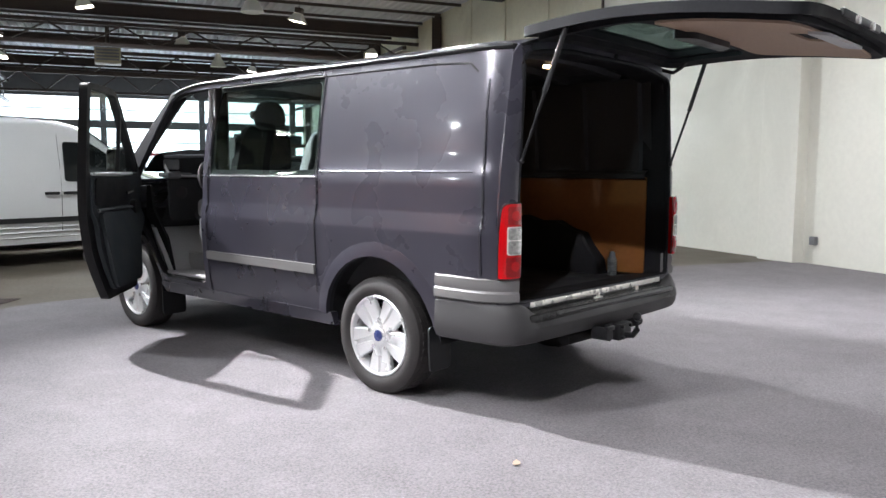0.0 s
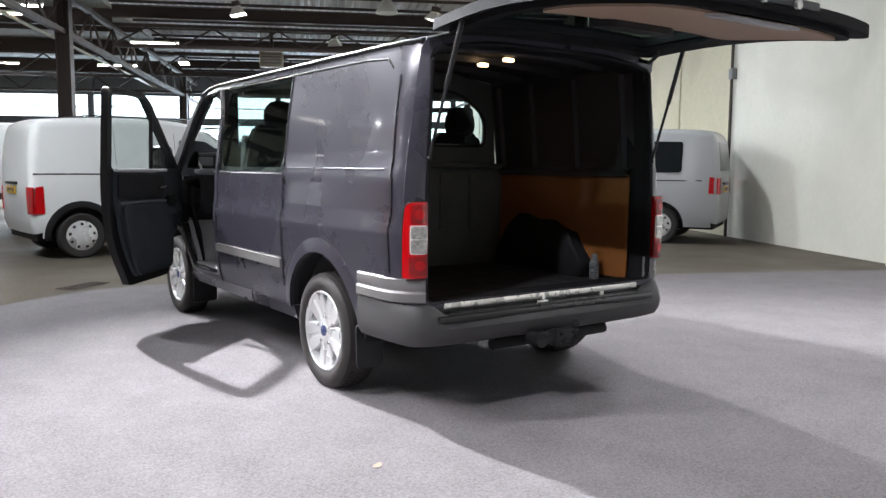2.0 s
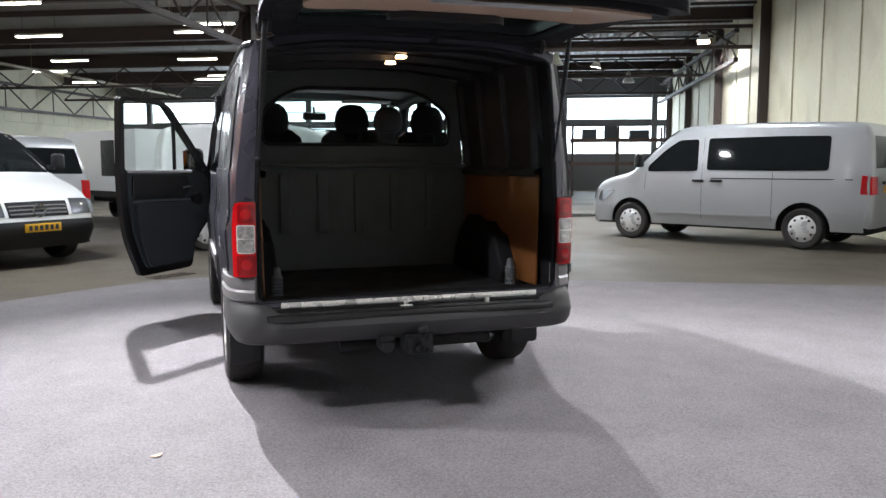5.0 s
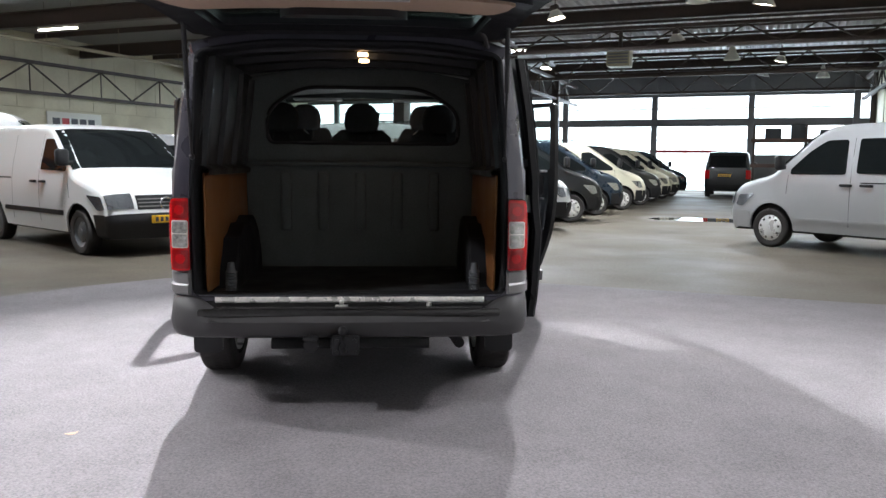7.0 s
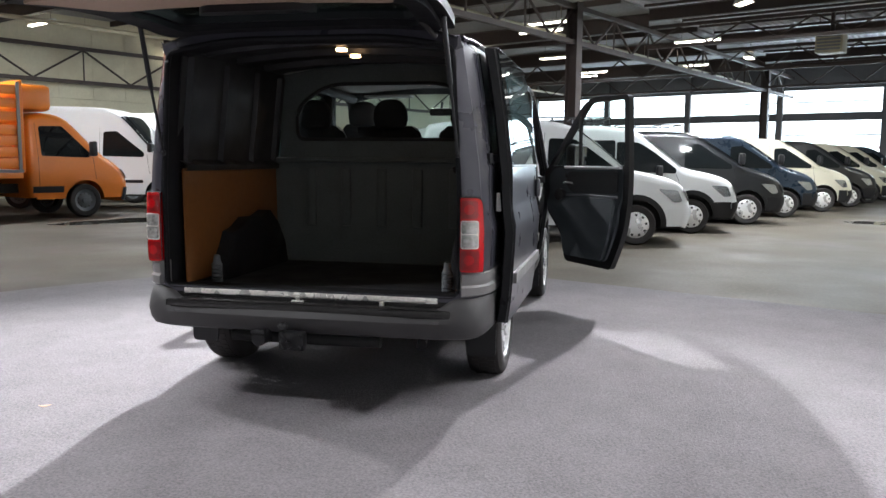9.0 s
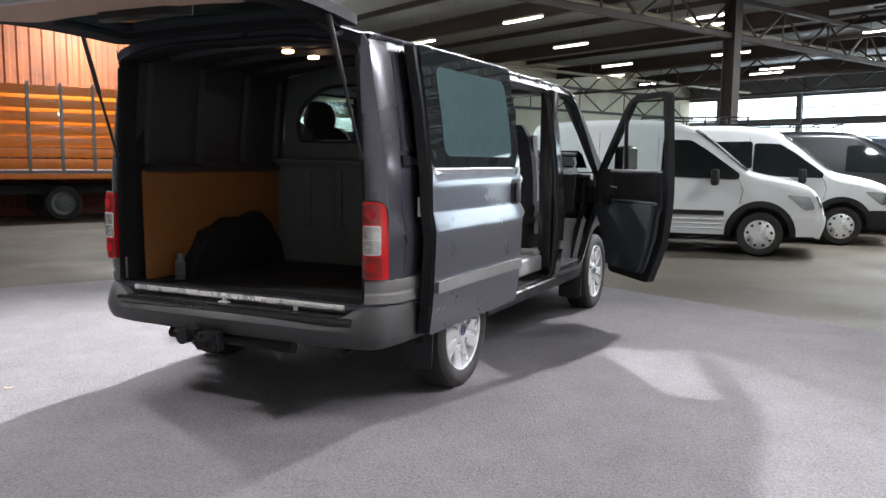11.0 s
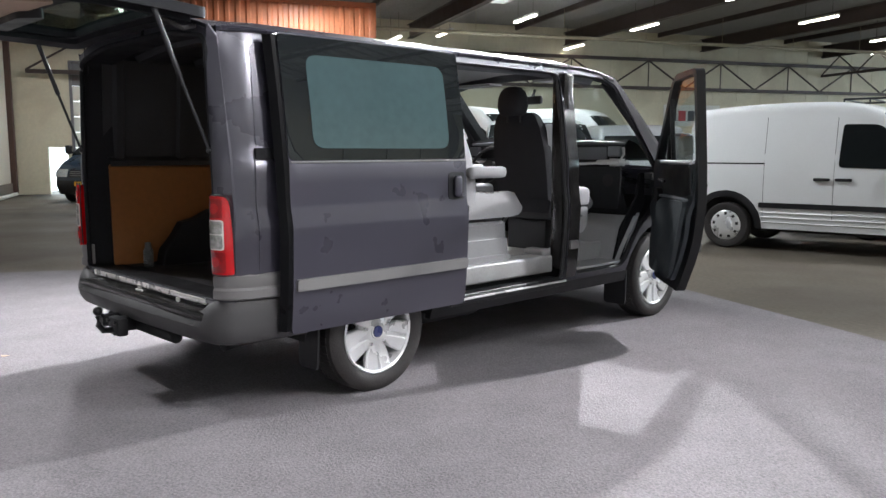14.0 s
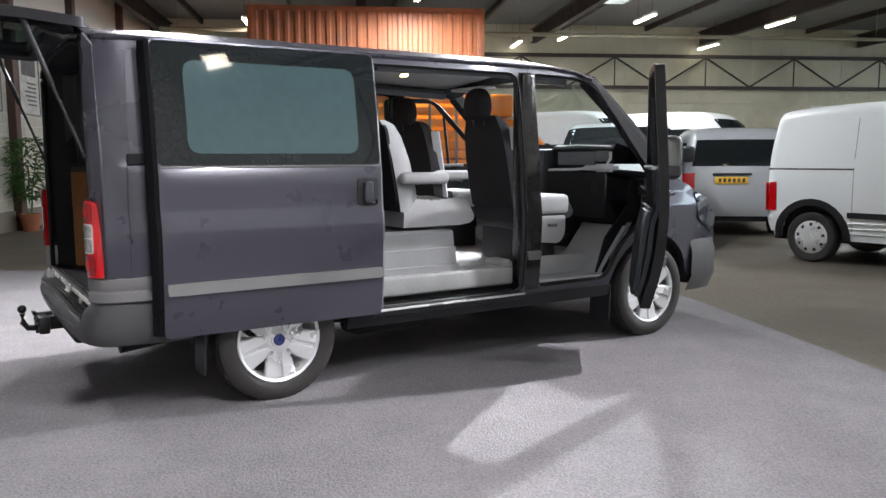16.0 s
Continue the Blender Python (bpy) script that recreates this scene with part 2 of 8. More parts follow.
chk = chk_n.new("ShaderNodeTexChecker")
chk.inputs["Scale"].default_value = 36.0
chk.inputs["Color1"].default_value, chk.inputs["Color2"].default_value = (0.26, 0.26, 0.27, 1), (0.06, 0.06, 0.065, 1)
chk_c = chk_n.new("ShaderNodeTexCoord")
chk_l.new(chk_c.outputs["Object"], chk.inputs["Vector"])
chk_l.new(chk.outputs[0], chk_n["Principled BSDF"].inputs["Base Color"])
TERRA = mat("terracotta", (0.30, 0.10, 0.05), 0.8, vary=0.2)
PICTURE = mat("notice_print", (0.5, 0.5, 0.47), 0.6, vary=0.4, scale=5, fine=30)
WATER = mat("wet_floor", (0.04, 0.037, 0.032), 0.04, vary=0.2, rvary=0.02)
SIGN_DARK = mat("sign_print", (0.04, 0.04, 0.05), 0.5)
SIGN_RED = mat("sign_red", (0.5, 0.03, 0.04), 0.5)


# ---- mesh helpers ----
def part(name, bm, material, parent=None, label="", smooth=True, sharp=35):
    """One mesh object from a bmesh, under a thing or under a part."""
    if isinstance(bm, bpy.types.Mesh):
        me = bm
    else:
        bm.normal_update()
        for f in bm.faces:
            f.smooth = smooth
        if smooth:
            for e in bm.edges:
                if len(e.link_faces) != 2 or e.calc_face_angle(0) > radians(sharp):
                    e.smooth = False
        me = bpy.data.meshes.new(name)
        bm.to_mesh(me)
        bm.free()
        for m in material if isinstance(material, (list, tuple)) else [material]:
            me.materials.append(m)
    o = new(name, me)
    if parent is not None:
        o.parent = parent
    if label:
        tagged(o, label)
    return o


def thing(name, label, category, m=None, group="", kind=""):
    """An Empty at the base of a thing."""
    e = new(name)
    e.empty_display_size = 0.2
    if m is not None:
        e.matrix_world = m
    return tagged(e, label, category, group, kind)


def box(bm, lo, hi, bevel=0.0, seg=2, m=None, mi=0):
    c = [(a + b) / 2 for a, b in zip(lo, hi)]
    s = [abs(b - a) for a, b in zip(lo, hi)]
    r = bmesh.ops.create_cube(bm, size=1, matrix=Matrix.LocRotScale(c, None, s))
    vs = r["verts"]
    fs = {f for v in vs for f in v.link_faces}
    if bevel:
        es = list({e for v in vs for e in v.link_edges})
        r = bmesh.ops.bevel(bm, geom=es, offset=min(bevel, min(s) * 0.45), segments=seg, affect="EDGES", profile=0.5)
        vs = list({v for f in r["faces"] for v in f.verts} | {v for v in vs if v.is_valid})
        fs = {f for v in vs for f in v.link_faces}
    if mi:
        for f in fs:
            f.material_index = mi
    if m is not None:
        bmesh.ops.transform(bm, matrix=m, verts=vs)
    return vs


def cyl(bm, p0, p1, r0, r1=None, seg=16, caps=True):
    p0, p1 = Vector(p0), Vector(p1)
    d = p1 - p0
    q = d.to_track_quat("Z", "Y").to_matrix().to_4x4()
    return bmesh.ops.create_cone(bm, cap_ends=caps, segments=seg, radius1=r0, radius2=r0 if r1 is None else r1, depth=d.length, matrix=Matrix.Translation((p0 + p1) / 2) @ q)["verts"]


def rows_mesh(bm, rows, close_u=False, close_v=False, mi=0, flip=False):
    """A skin over rows of points; rows are equally long."""
    vs = [[bm.verts.new(p) for p in r] for r in rows]
    nr, nc = len(vs), len(vs[0])
    for i in range(nr if close_v else nr - 1):
        for j in range(nc if close_u else nc - 1):
            a, b, c, d = vs[i][j], vs[i][(j + 1) % nc], vs[(i + 1) % nr][(j + 1) % nc], vs[(i + 1) % nr][j]
            f = bm.faces.new((d, c, b, a) if flip else (a, b, c, d))
            f.material_index = mi
    return vs


def lathe(bm, prof, seg=32, m=None, mi=0):
    """Turns (radius, height) pairs about the x axis: height runs along x."""
    rows = []
    for r, h in prof:
        rows.append([(h, r * math.cos(2 * math.pi * k / seg), r * math.sin(2 * math.pi * k / seg)) for k in range(seg)])
    vs = rows_mesh(bm, rows, close_u=True, mi=mi)
    if m is not None:
        bmesh.ops.transform(bm, matrix=m, verts=[v for r in vs for v in r])
    return vs


def tube(bm, pts, r, seg=8, mi=0):
    pts = [Vector(p) for p in pts]
    rows = []
    for i, p in enumerate(pts):
        d = (pts[min(i + 1, len(pts) - 1)] - pts[max(i - 1, 0)]).normalized()
        a = d.orthogonal().normalized() if abs(d.z) > 0.99 else d.cross(Vector((0, 0, 1))).normalized()
        b = d.cross(a)
        rows.append([p + a * (r * math.cos(2 * math.pi * k / seg)) + b * (r * math.sin(2 * math.pi * k / seg)) for k in range(seg)])
    vs = rows_mesh(bm, rows, close_u=True, mi=mi)
    for row in (vs[0], vs[-1]):
        try:
            bm.faces.new(row).material_index = mi
        except ValueError:
            pass
    return vs


def lerp_table(x, xs, ys):
    return float(np.interp(x, xs, ys))


def inside(p, poly):
    x, y = p
    r = False
    j = len(poly) - 1
    for i in range(len(poly)):
        xi, yi = poly[i]
        xj, yj = poly[j]
        if (yi > y) != (yj > y) and x < (xj - xi) * (y - yi) / (yj - yi) + xi:
            r = not r
        j = i
    return r


def near_line(p, poly, d):
    P = Vector(p)
    for i in range(len(poly)):
        a, b = Vector(poly[i]), Vector(poly[(i + 1) % len(poly)])
        ab = b - a
        t = max(0, min(1, (P - a).dot(ab) / max(ab.length_squared, 1e-9)))
        if (P - a - ab * t).length < d:
            return True
    return False


def split_edges(poly, step):
    out = []
    for i in range(len(poly)):
        a, b = Vector(poly[i]), Vector(poly[(i + 1) % len(poly)])
        n = max(1, int((b - a).length / step))
        for k in range(n):
            out.append(tuple(a + (b - a) * (k / n)))
    return out


def rounded(poly, r, seg=4):
    """A polygon with rounded corners; r may be one number or one per corner."""
    out = []
    n = len(poly)
    for i in range(n):
        ri = r[i] if isinstance(r, (list, tuple)) else r
        p, a, b = Vector(poly[i]), Vector(poly[i - 1]), Vector(poly[(i + 1) % n])
        da, db = (a - p), (b - p)
        k = min(ri, da.length * 0.45, db.length * 0.45)
        if k < 1e-4:
            out.append(tuple(p))
            continue
        A, B = p + da.normalized() * k, p + db.normalized() * k
        for s in range(seg + 1):
            t = s / seg
            out.append(tuple(A * (1 - t) ** 2 + p * (2 * t * (1 - t)) + B * t * t))
    return out


def rect(a0, b0, a1, b1):
    return [(a0, b0), (a1, b0), (a1, b1), (a0, b1)]


def panel(bm, outline, fmap, thick, holes=(), step=0.12, mi=0, mi_back=None, flip=False, mi_edge=None, rows=()):
    """A curved sheet with thickness: fmap(a, b, depth) gives its points."""
    mi_back = mi if mi_back is None else mi_back
    mi_edge = mi if mi_edge is None else mi_edge
    loops = [split_edges(outline, step)] + [split_edges(h, step) for h in holes]
    pts, edges = [], []
    for lp in loops:
        s = len(pts)
        pts += lp
        edges += [(s + i, s + (i + 1) % len(lp)) for i in range(len(lp))]
    xs, ys = [p[0] for p in loops[0]], [p[1] for p in loops[0]]
    grid_y = []
    y = min(ys) + step * 0.5
    while y < max(ys):
        if not any(abs(y - r) < step * 0.35 for r in rows):
            grid_y.append(y)
        y += step
    grid_y += rows
    x = min(xs) + step * 0.5
    while x < max(xs):
        for y in grid_y:
            p = (x, y)
            if inside(p, loops[0]) and not any(inside(p, h) for h in loops[1:]) and not any(near_line(p, lp, step * 0.4) for lp in loops):
                pts.append(p)
        x += step
    v2, e2, f2, *_ = delaunay_2d_cdt([Vector(p) for p in pts], edges, [], 0, 1e-5)
    tris = []
    for f in f2:
        c = sum((Vector(v2[i]) for i in f), Vector((0, 0))) / len(f)
        if inside(c, loops[0]) and not any(inside(c, h) for h in loops[1:]):
            tris.append(tuple(f))
    used = sorted({i for f in tris for i in f})
    fr = {i: bm.verts.new(fmap(v2[i][0], v2[i][1], 0)) for i in used}
    bk = {i: bm.verts.new(fmap(v2[i][0], v2[i][1], thick)) for i in used}
    cnt = {}
    for f in tris:
        f = f[::-1] if flip else f
        bm.faces.new([fr[i] for i in f]).material_index = mi
        bm.faces.new([bk[i] for i in f[::-1]]).material_index = mi_back
        for i in range(len(f)):
            a, b = f[i], f[(i + 1) % len(f)]
            cnt[(a, b)] = 1
    for a, b in cnt:
        if (b, a) not in cnt:
            bm.faces.new((fr[b], fr[a], bk[a], bk[b])).material_index = mi_edge


def bars(bm, x0, x1, y0, y1, n, z, thick=0.003, gap=0.35, seed=1):
    """Plain bars in place of writing, flat in xy at height z."""
    rnd = random.Random(seed)
    w = (x1 - x0) / n
    for i in range(n):
        box(bm, (x0 + w * (i + gap / 2), y0, z), (x0 + w * (i + 1 - gap / 2), y0 + (y1 - y0) * rnd.uniform(0.9, 1.0), z + thick))


# ---- the hall ----
def hall_part(name, bm, material, label="", kind="structure", category="", smooth=False):
    o = part(name, bm, material, None, "", smooth)
    o.matrix_world = HALL
    return tagged(o, label, category, "", kind)


U_RIGHT, U_LEFT, V_FAR, V_BACK, V_BACK_LEFT, U_STEP, COL_U = 6.62, -23.3, 38.0, -15.0, -4.6, -9.6, -7.1
Z_ROOF = 6.05

bm = bmesh.new()
box(bm, (-60, -30, -0.3), (45, 110, 0.0))
hall_part("floor", bm, CONCRETE, "stained brown-grey polished concrete warehouse floor", category="floor")

# show carpet with a cut, rounded corner
edge = [(6.58, 4.98), (3.0, 4.93), (0.0, 4.9), (-1.9, 4.86), (-2.9, 4.78), (-3.55, 4.5), (-4.1, 3.7), (-4.62, 2.6), (-4.95, 1.2), (-5.08, -0.6), (-5.3, -3.0), (-5.4, -8.9), (6.58, -8.9)]
bm = bmesh.new()
panel(bm, rounded(edge, 0.3, 3), lambda a, b, d: (a, b, 0.008 - d), 0.007, step=0.9)
hall_part("carpet", bm, CARPET, "speckled grey carpet laid on the show floor", category="carpet")

# right wall: white stretch with pilaster, cream stretch beyond
bm = bmesh.new()
box(bm, (U_RIGHT, 2.6, 0), (U_RIGHT + 0.3, 10.05, Z_ROOF + 0.3))
box(bm, (U_RIGHT - 0.2, 4.71, 0), (U_RIGHT + 0.05, 5.41, Z_ROOF + 0.2), 0.008)
hall_part("wall_right", bm, WALL_WHITE, "white painted wall with a square pilaster", category="wall")
bm = bmesh.new()
box(bm, (U_RIGHT + 0.02, 10.05, 0), (U_RIGHT + 0.32, V_FAR + 0.3, Z_ROOF + 0.3))
for v in (12.3, 14.5, 16.6, 20.9, 22.7, 27.0, 29.2, 34.0):
    box(bm, (U_RIGHT - 0.012, v, 0), (U_RIGHT + 0.03, v + 0.05, Z_ROOF), 0.004)
hall_part("wall_right_far", bm, WALL_CREAM, "cream panelled wall with upright joints", category="wall")
for v in (18.9, 24.9, 31.0, 36.5):
    bm = bmesh.new()
    for dv in (-0.11, 0.11):
        box(bm, (U_RIGHT - 0.22, v + dv - 0.008, 0), (U_RIGHT - 0.0, v + dv + 0.008, Z_ROOF - 0.1))
    box(bm, (U_RIGHT - 0.116, v - 0.11, 0), (U_RIGHT - 0.104, v + 0.11, Z_ROOF - 0.1))
    hall_part("wall_post", bm, STEEL, "dark steel upright against the cream wall", category="post")
# unseen walls added behind the path; their place and grey set the bounced light
bm = bmesh.new()
box(bm, (U_STEP, V_BACK - 0.3, 0), (U_RIGHT + 0.3, V_BACK, Z_ROOF + 0.3))
box(bm, (U_STEP - 0.3, V_BACK - 0.3, 0), (U_STEP, V_BACK_LEFT, Z_ROOF + 0.3))
box(bm, (U_RIGHT, V_BACK, 0), (U_RIGHT + 0.3, 2.6, Z_ROOF + 0.3))
hall_part("unseen_wall", bm, WALL_GREY, "plain grey unseen wall that closes the hall", category="wall")

# left wall with upper panels
bm = bmesh.new()
box(bm, (U_LEFT - 0.3, 2.6, 0), (U_LEFT, V_FAR, Z_ROOF + 0.3))
box(bm, (U_LEFT - 0.3, V_BACK_LEFT - 0.3, 4.2), (U_LEFT, 2.6, Z_ROOF + 0.3))
box(bm, (U_LEFT - 0.3, V_BACK_LEFT - 0.3, 0), (U_LEFT, -3.55, 4.2))
box(bm, (U_LEFT - 0.3, -3.55, 1.48), (U_LEFT, -2.98, 4.2))
box(bm, (U_LEFT - 0.3, -2.98, 0), (U_LEFT, -2.84, 4.2))
for v in np.arange(3.4, 38, 1.2):
    box(bm, (U_LEFT, v, 3.3), (U_LEFT + 0.012, v + 0.03, Z_ROOF))
box(bm, (U_LEFT, 2.6, 3.28), (U_LEFT + 0.06, V_FAR, 3.36))
hall_part("wall_left", bm, WALL_CREAM, "cream panelled wall below a steel truss", category="wall")
# sectional door in the left wall
door = thing("sectional_door", "closed white panelled door in a grey frame beside a bright doorway", "door", HALL, kind="structure")
for k in range(7):
    bm = bmesh.new()
    box(bm, (U_LEFT - 0.16, -2.76, 0.01 + k * 0.49), (U_LEFT - 0.11, 2.52, k * 0.49 + 0.48), 0.012)
    part("slat", bm, WALL_WHITE, door)
bm = bmesh.new()
box(bm, (U_LEFT - 0.16, -2.76, 3.56), (U_LEFT - 0.11, 2.52, 4.12), 0.012)
part("top_panel", bm, FRAME_GREY, door)
bm = bmesh.new()
for lo, hi in (((-0.2, -2.84, 0), (0.02, -2.76, 4.2)), ((-0.2, 2.52, 0), (0.02, 2.6, 4.2)), ((-0.2, -2.76, 4.12), (0.02, 2.52, 4.2)), ((-0.17, -2.76, 3.43), (-0.05, 2.52, 3.56))):
    box(bm, (U_LEFT + lo[0], lo[1], lo[2]), (U_LEFT + hi[0], hi[1], hi[2]), 0.006)
part("door_frame", bm, FRAME_GREY, door)
bm = bmesh.new()
box(bm, (U_LEFT - 2.5, -8, -0.2), (U_LEFT - 2.4, 6, 5))
hall_part("backdrop_left", bm, SKY_GLOW, "bright daylight outside the door", category="backdrop")

# back-left wall: painted blocks, red-brown posts, framed notices
bm = bmesh.new()
box(bm, (U_LEFT - 0.3, V_BACK_LEFT - 0.3, 0), (U_STEP, V_BACK_LEFT, Z_ROOF + 0.3))
wbl = hall_part("wall_back_left", bm, WALL_WHITE, "white painted block wall between red-brown posts", category="wall")
bm = bmesh.new()
box(bm, (-0.194, 0.0, 0.004), (0.194, 0.014, 0.196), 0.006, 1)
block_me = part("block", bm, BLOCK).data
bpy.data.objects.remove(bpy.data.objects["block"])
for row in range(21):
    for col in range(14):
        b = part("block", block_me, None, wbl)
        b.matrix_local = pose(-9.85 - 0.4 * col - (0.2 if row % 2 else 0.0), V_BACK_LEFT, 0.2 * row)
for u in (-11.2, -14.8, -19.0, -23.1):
    bm = bmesh.new()
    box(bm, (u - 0.115, V_BACK_LEFT, 0), (u + 0.115, V_BACK_LEFT + 0.16, Z_ROOF - 0.1), 0.01)
    hall_part("wall_post", bm, STEEL_RED, "red-brown painted steel post on the block wall", category="post")
for u, z, w, h in ((-10.4, 2.25, 0.8, 1.1), (-12.2, 2.25, 1.0, 1.2), (-13.7, 2.2, 1.0, 1.25), (-16.3, 2.2, 1.0, 1.2)):
    t = thing("framed_notice", "framed printed notice on the block wall", "notice", HALL @ pose(u, V_BACK_LEFT + 0.005, z))
    bm = bmesh.new()
    box(bm, (-w / 2, 0, 0), (w / 2, 0.02, h), 0.004)
    part("board", bm, PICTURE, t)
    bm = bmesh.new()
    for lo, hi in (((-w / 2 - 0.03, 0, -0.03), (w / 2 + 0.03, 0.035, 0)), ((-w / 2 - 0.03, 0, h), (w / 2 + 0.03, 0.035, h + 0.03)), ((-w / 2 - 0.03, 0, 0), (-w / 2, 0.035, h)), ((w / 2, 0, 0), (w / 2 + 0.03, 0.035, h))):
        box(bm, lo, hi, 0.004)
    part("frame", bm, FRAME_GREY, t)
    bm = bmesh.new()
    for k in range(6):
        box(bm, (-w * 0.36, 0.02, h * (0.14 + 0.07 * k)), (w * (0.1 + 0.05 * (k % 4)), 0.023, h * (0.165 + 0.07 * k)))
    box(bm, (-w * 0.36, 0.02, h * 0.62), (w * 0.36, 0.023, h * 0.9))
    part("print", bm, SIGN_DARK, t)

bm = bmesh.new()
box(bm, (U_LEFT, V_BACK_LEFT, 0), (U_STEP, V_BACK_LEFT + 0.045, 0.38), 0.01)
hall_part("baseboard", bm, PLINTH, "grey-brown painted plinth along the block wall", category="plinth")
bm = bmesh.new()
tube(bm, [(-17.3, V_BACK_LEFT + 0.2, 0.06), (-22.6, V_BACK_LEFT + 0.2, 0.06)], 0.055, 12)
hall_part("pipe", bm, FIX_WHITE, "white plastic pipe lying along the plinth", kind="", category="pipe", smooth=True)
t = thing("fire_extinguisher", "small red fire extinguisher hung on the block wall", "extinguisher", HALL @ pose(-18.5, V_BACK_LEFT + 0.1, 1.05))
bm = bmesh.new()
lathe(bm, [(0.0, 0.0), (0.07, 0.0), (0.078, 0.02), (0.078, 0.4), (0.06, 0.46), (0.025, 0.49), (0.025, 0.52)], 16, pose(0, 0, 0, 0, -90, 0))
part("cylinder", bm, EXT_RED, t)
bm = bmesh.new()
box(bm, (-0.02, -0.02, 0.52), (0.02, 0.1, 0.56), 0.006)
tube(bm, [(0.02, 0, 0.53), (0.09, 0.02, 0.5), (0.1, 0.03, 0.35), (0.09, 0.03, 0.15)], 0.011, 8)
part("valve", bm, BLACK, t)

# far wall: glazing bands between steel posts, an open bay door
bm = bmesh.new()
for lo, hi in (((U_LEFT - 0.3, V_FAR, 0), (-3.4, V_FAR + 0.25, 1.75)), ((1.3, V_FAR, 0), (U_RIGHT + 0.3, V_FAR + 0.25, 1.9)), ((U_LEFT - 0.3, V_FAR, 4.75), (U_RIGHT + 0.3, V_FAR + 0.25, Z_ROOF + 0.3)), ((U_LEFT - 0.3, V_FAR + 0.02, 3.3), (U_RIGHT + 0.3, V_FAR + 0.22, 3.62))):
    box(bm, lo, hi)
hall_part("wall_far", bm, FRAME_GREY, "grey end wall with bands of bright glazing", category="wall")
win = thing("window_1", "long bands of bright steel-framed glazing in the end wall", "window", HALL, kind="structure")
for k in range(7):
    u = -21.3 + k * 4.55
    bm = bmesh.new()
    box(bm, (u - 0.14, V_FAR - 0.22, 0), (u + 0.14, V_FAR + 0.02, Z_ROOF - 0.05), 0.01)
    hall_part("end_post", bm, FRAME_GREY, "grey steel post before the bright glazing", category="post")
    if k < 6:
        for z in (1.75, 2.6, 3.62, 4.15):
            bm = bmesh.new()
            box(bm, (u + 0.14, V_FAR + 0.1, z), (u + 4.41, V_FAR + 0.16, z + 0.05))
            part("glazing_bar", bm, FRAME_GREY, win)
bm = bmesh.new()
box(bm, (-3.3, V_FAR - 0.1, 1.98), (1.2, V_FAR, 2.12), 0.01)
hall_part("red_lintel", bm, SIGN_RED, "red beam across the open bay door", category="beam")
bm = bmesh.new()
box(bm, (-60, V_FAR + 5, -0.3), (45, V_FAR + 5.2, 14))
hall_part("backdrop_far", bm, SKY_GLOW, "bright overcast daylight outside the glazing", category="backdrop")

# roof: ribbed steel deck over the near bay, dark boards over the far bay
bm = bmesh.new()
sec = []
u = COL_U - 0.2
while u < U_RIGHT + 0.3:
    sec += [(u, Z_ROOF), (u + 0.09, Z_ROOF), (u + 0.12, Z_ROOF + 0.07), (u + 0.21, Z_ROOF + 0.07)]
    u += 0.24
rows_mesh(bm, [[(a, v, z) for a, z in sec] for v in (V_BACK - 0.3, 6.0, 20.0, V_FAR + 0.3)])
hall_part("ceiling", bm, DECK, "ribbed galvanised steel roof deck", category="ceiling")
bm = bmesh.new()
v = V_BACK_LEFT - 0.3
while v < V_FAR:
    box(bm, (U_LEFT - 0.3, v, Z_ROOF - 0.05), (COL_U - 0.2, v + 0.99, Z_ROOF + 0.05))
    v += 1.0
box(bm, (U_STEP - 0.3, V_BACK - 0.3, Z_ROOF), (COL_U - 0.2, V_BACK_LEFT, Z_ROOF + 0.1))
hall_part("ceiling_left", bm, CEIL_DARK, "dark roof boards over the far bay", category="ceiling")
for v in np.arange(-7.5, 38, 1.55):
    bm = bmesh.new()
    box(bm, (COL_U, v, Z_ROOF - 0.08), (U_RIGHT, v + 0.06, Z_ROOF - 0.001))
    hall_part("purlin", bm, STEEL, "brown steel purlin under the roof deck", category="beam")
for v in np.arange(-3.0, 38, 3.1):
    bm = bmesh.new()
    box(bm, (U_LEFT, v, Z_ROOF - 0.22), (COL_U, v + 0.09, Z_ROOF - 0.051))
    hall_part("purlin", bm, STEEL, "brown steel purlin under the roof boards", category="beam")


def i_beam(bm, a, b, z0, z1, w, along="u", at=0.0):
    """An I-section between a and b; along u at v=at, or along v at u=at."""
    for lo, hi, q in ((z0, z0 + 0.02, w / 2), (z1 - 0.02, z1, w / 2), (z0 + 0.02, z1 - 0.02, 0.008)):
        if along == "u":
            box(bm, (a, at - q, lo), (b, at + q, hi))
        else:
            box(bm, (at - q, a, lo), (at + q, b, hi))


for v in (-4.0, 2.2, 8.4, 14.6, 20.8, 27.0, 33.2):
    bm = bmesh.new()
    i_beam(bm, COL_U, U_RIGHT, 5.60, Z_ROOF - 0.081, 0.2, "u", v)
    hall_part("rafter", bm, STEEL, "dark brown steel roof beam", category="beam")
    bm = bmesh.new()
    i_beam(bm, U_LEFT, COL_U, 5.35, Z_ROOF - 0.221, 0.2, "u", v)
    hall_part("rafter", bm, STEEL, "dark brown steel roof beam", category="beam")


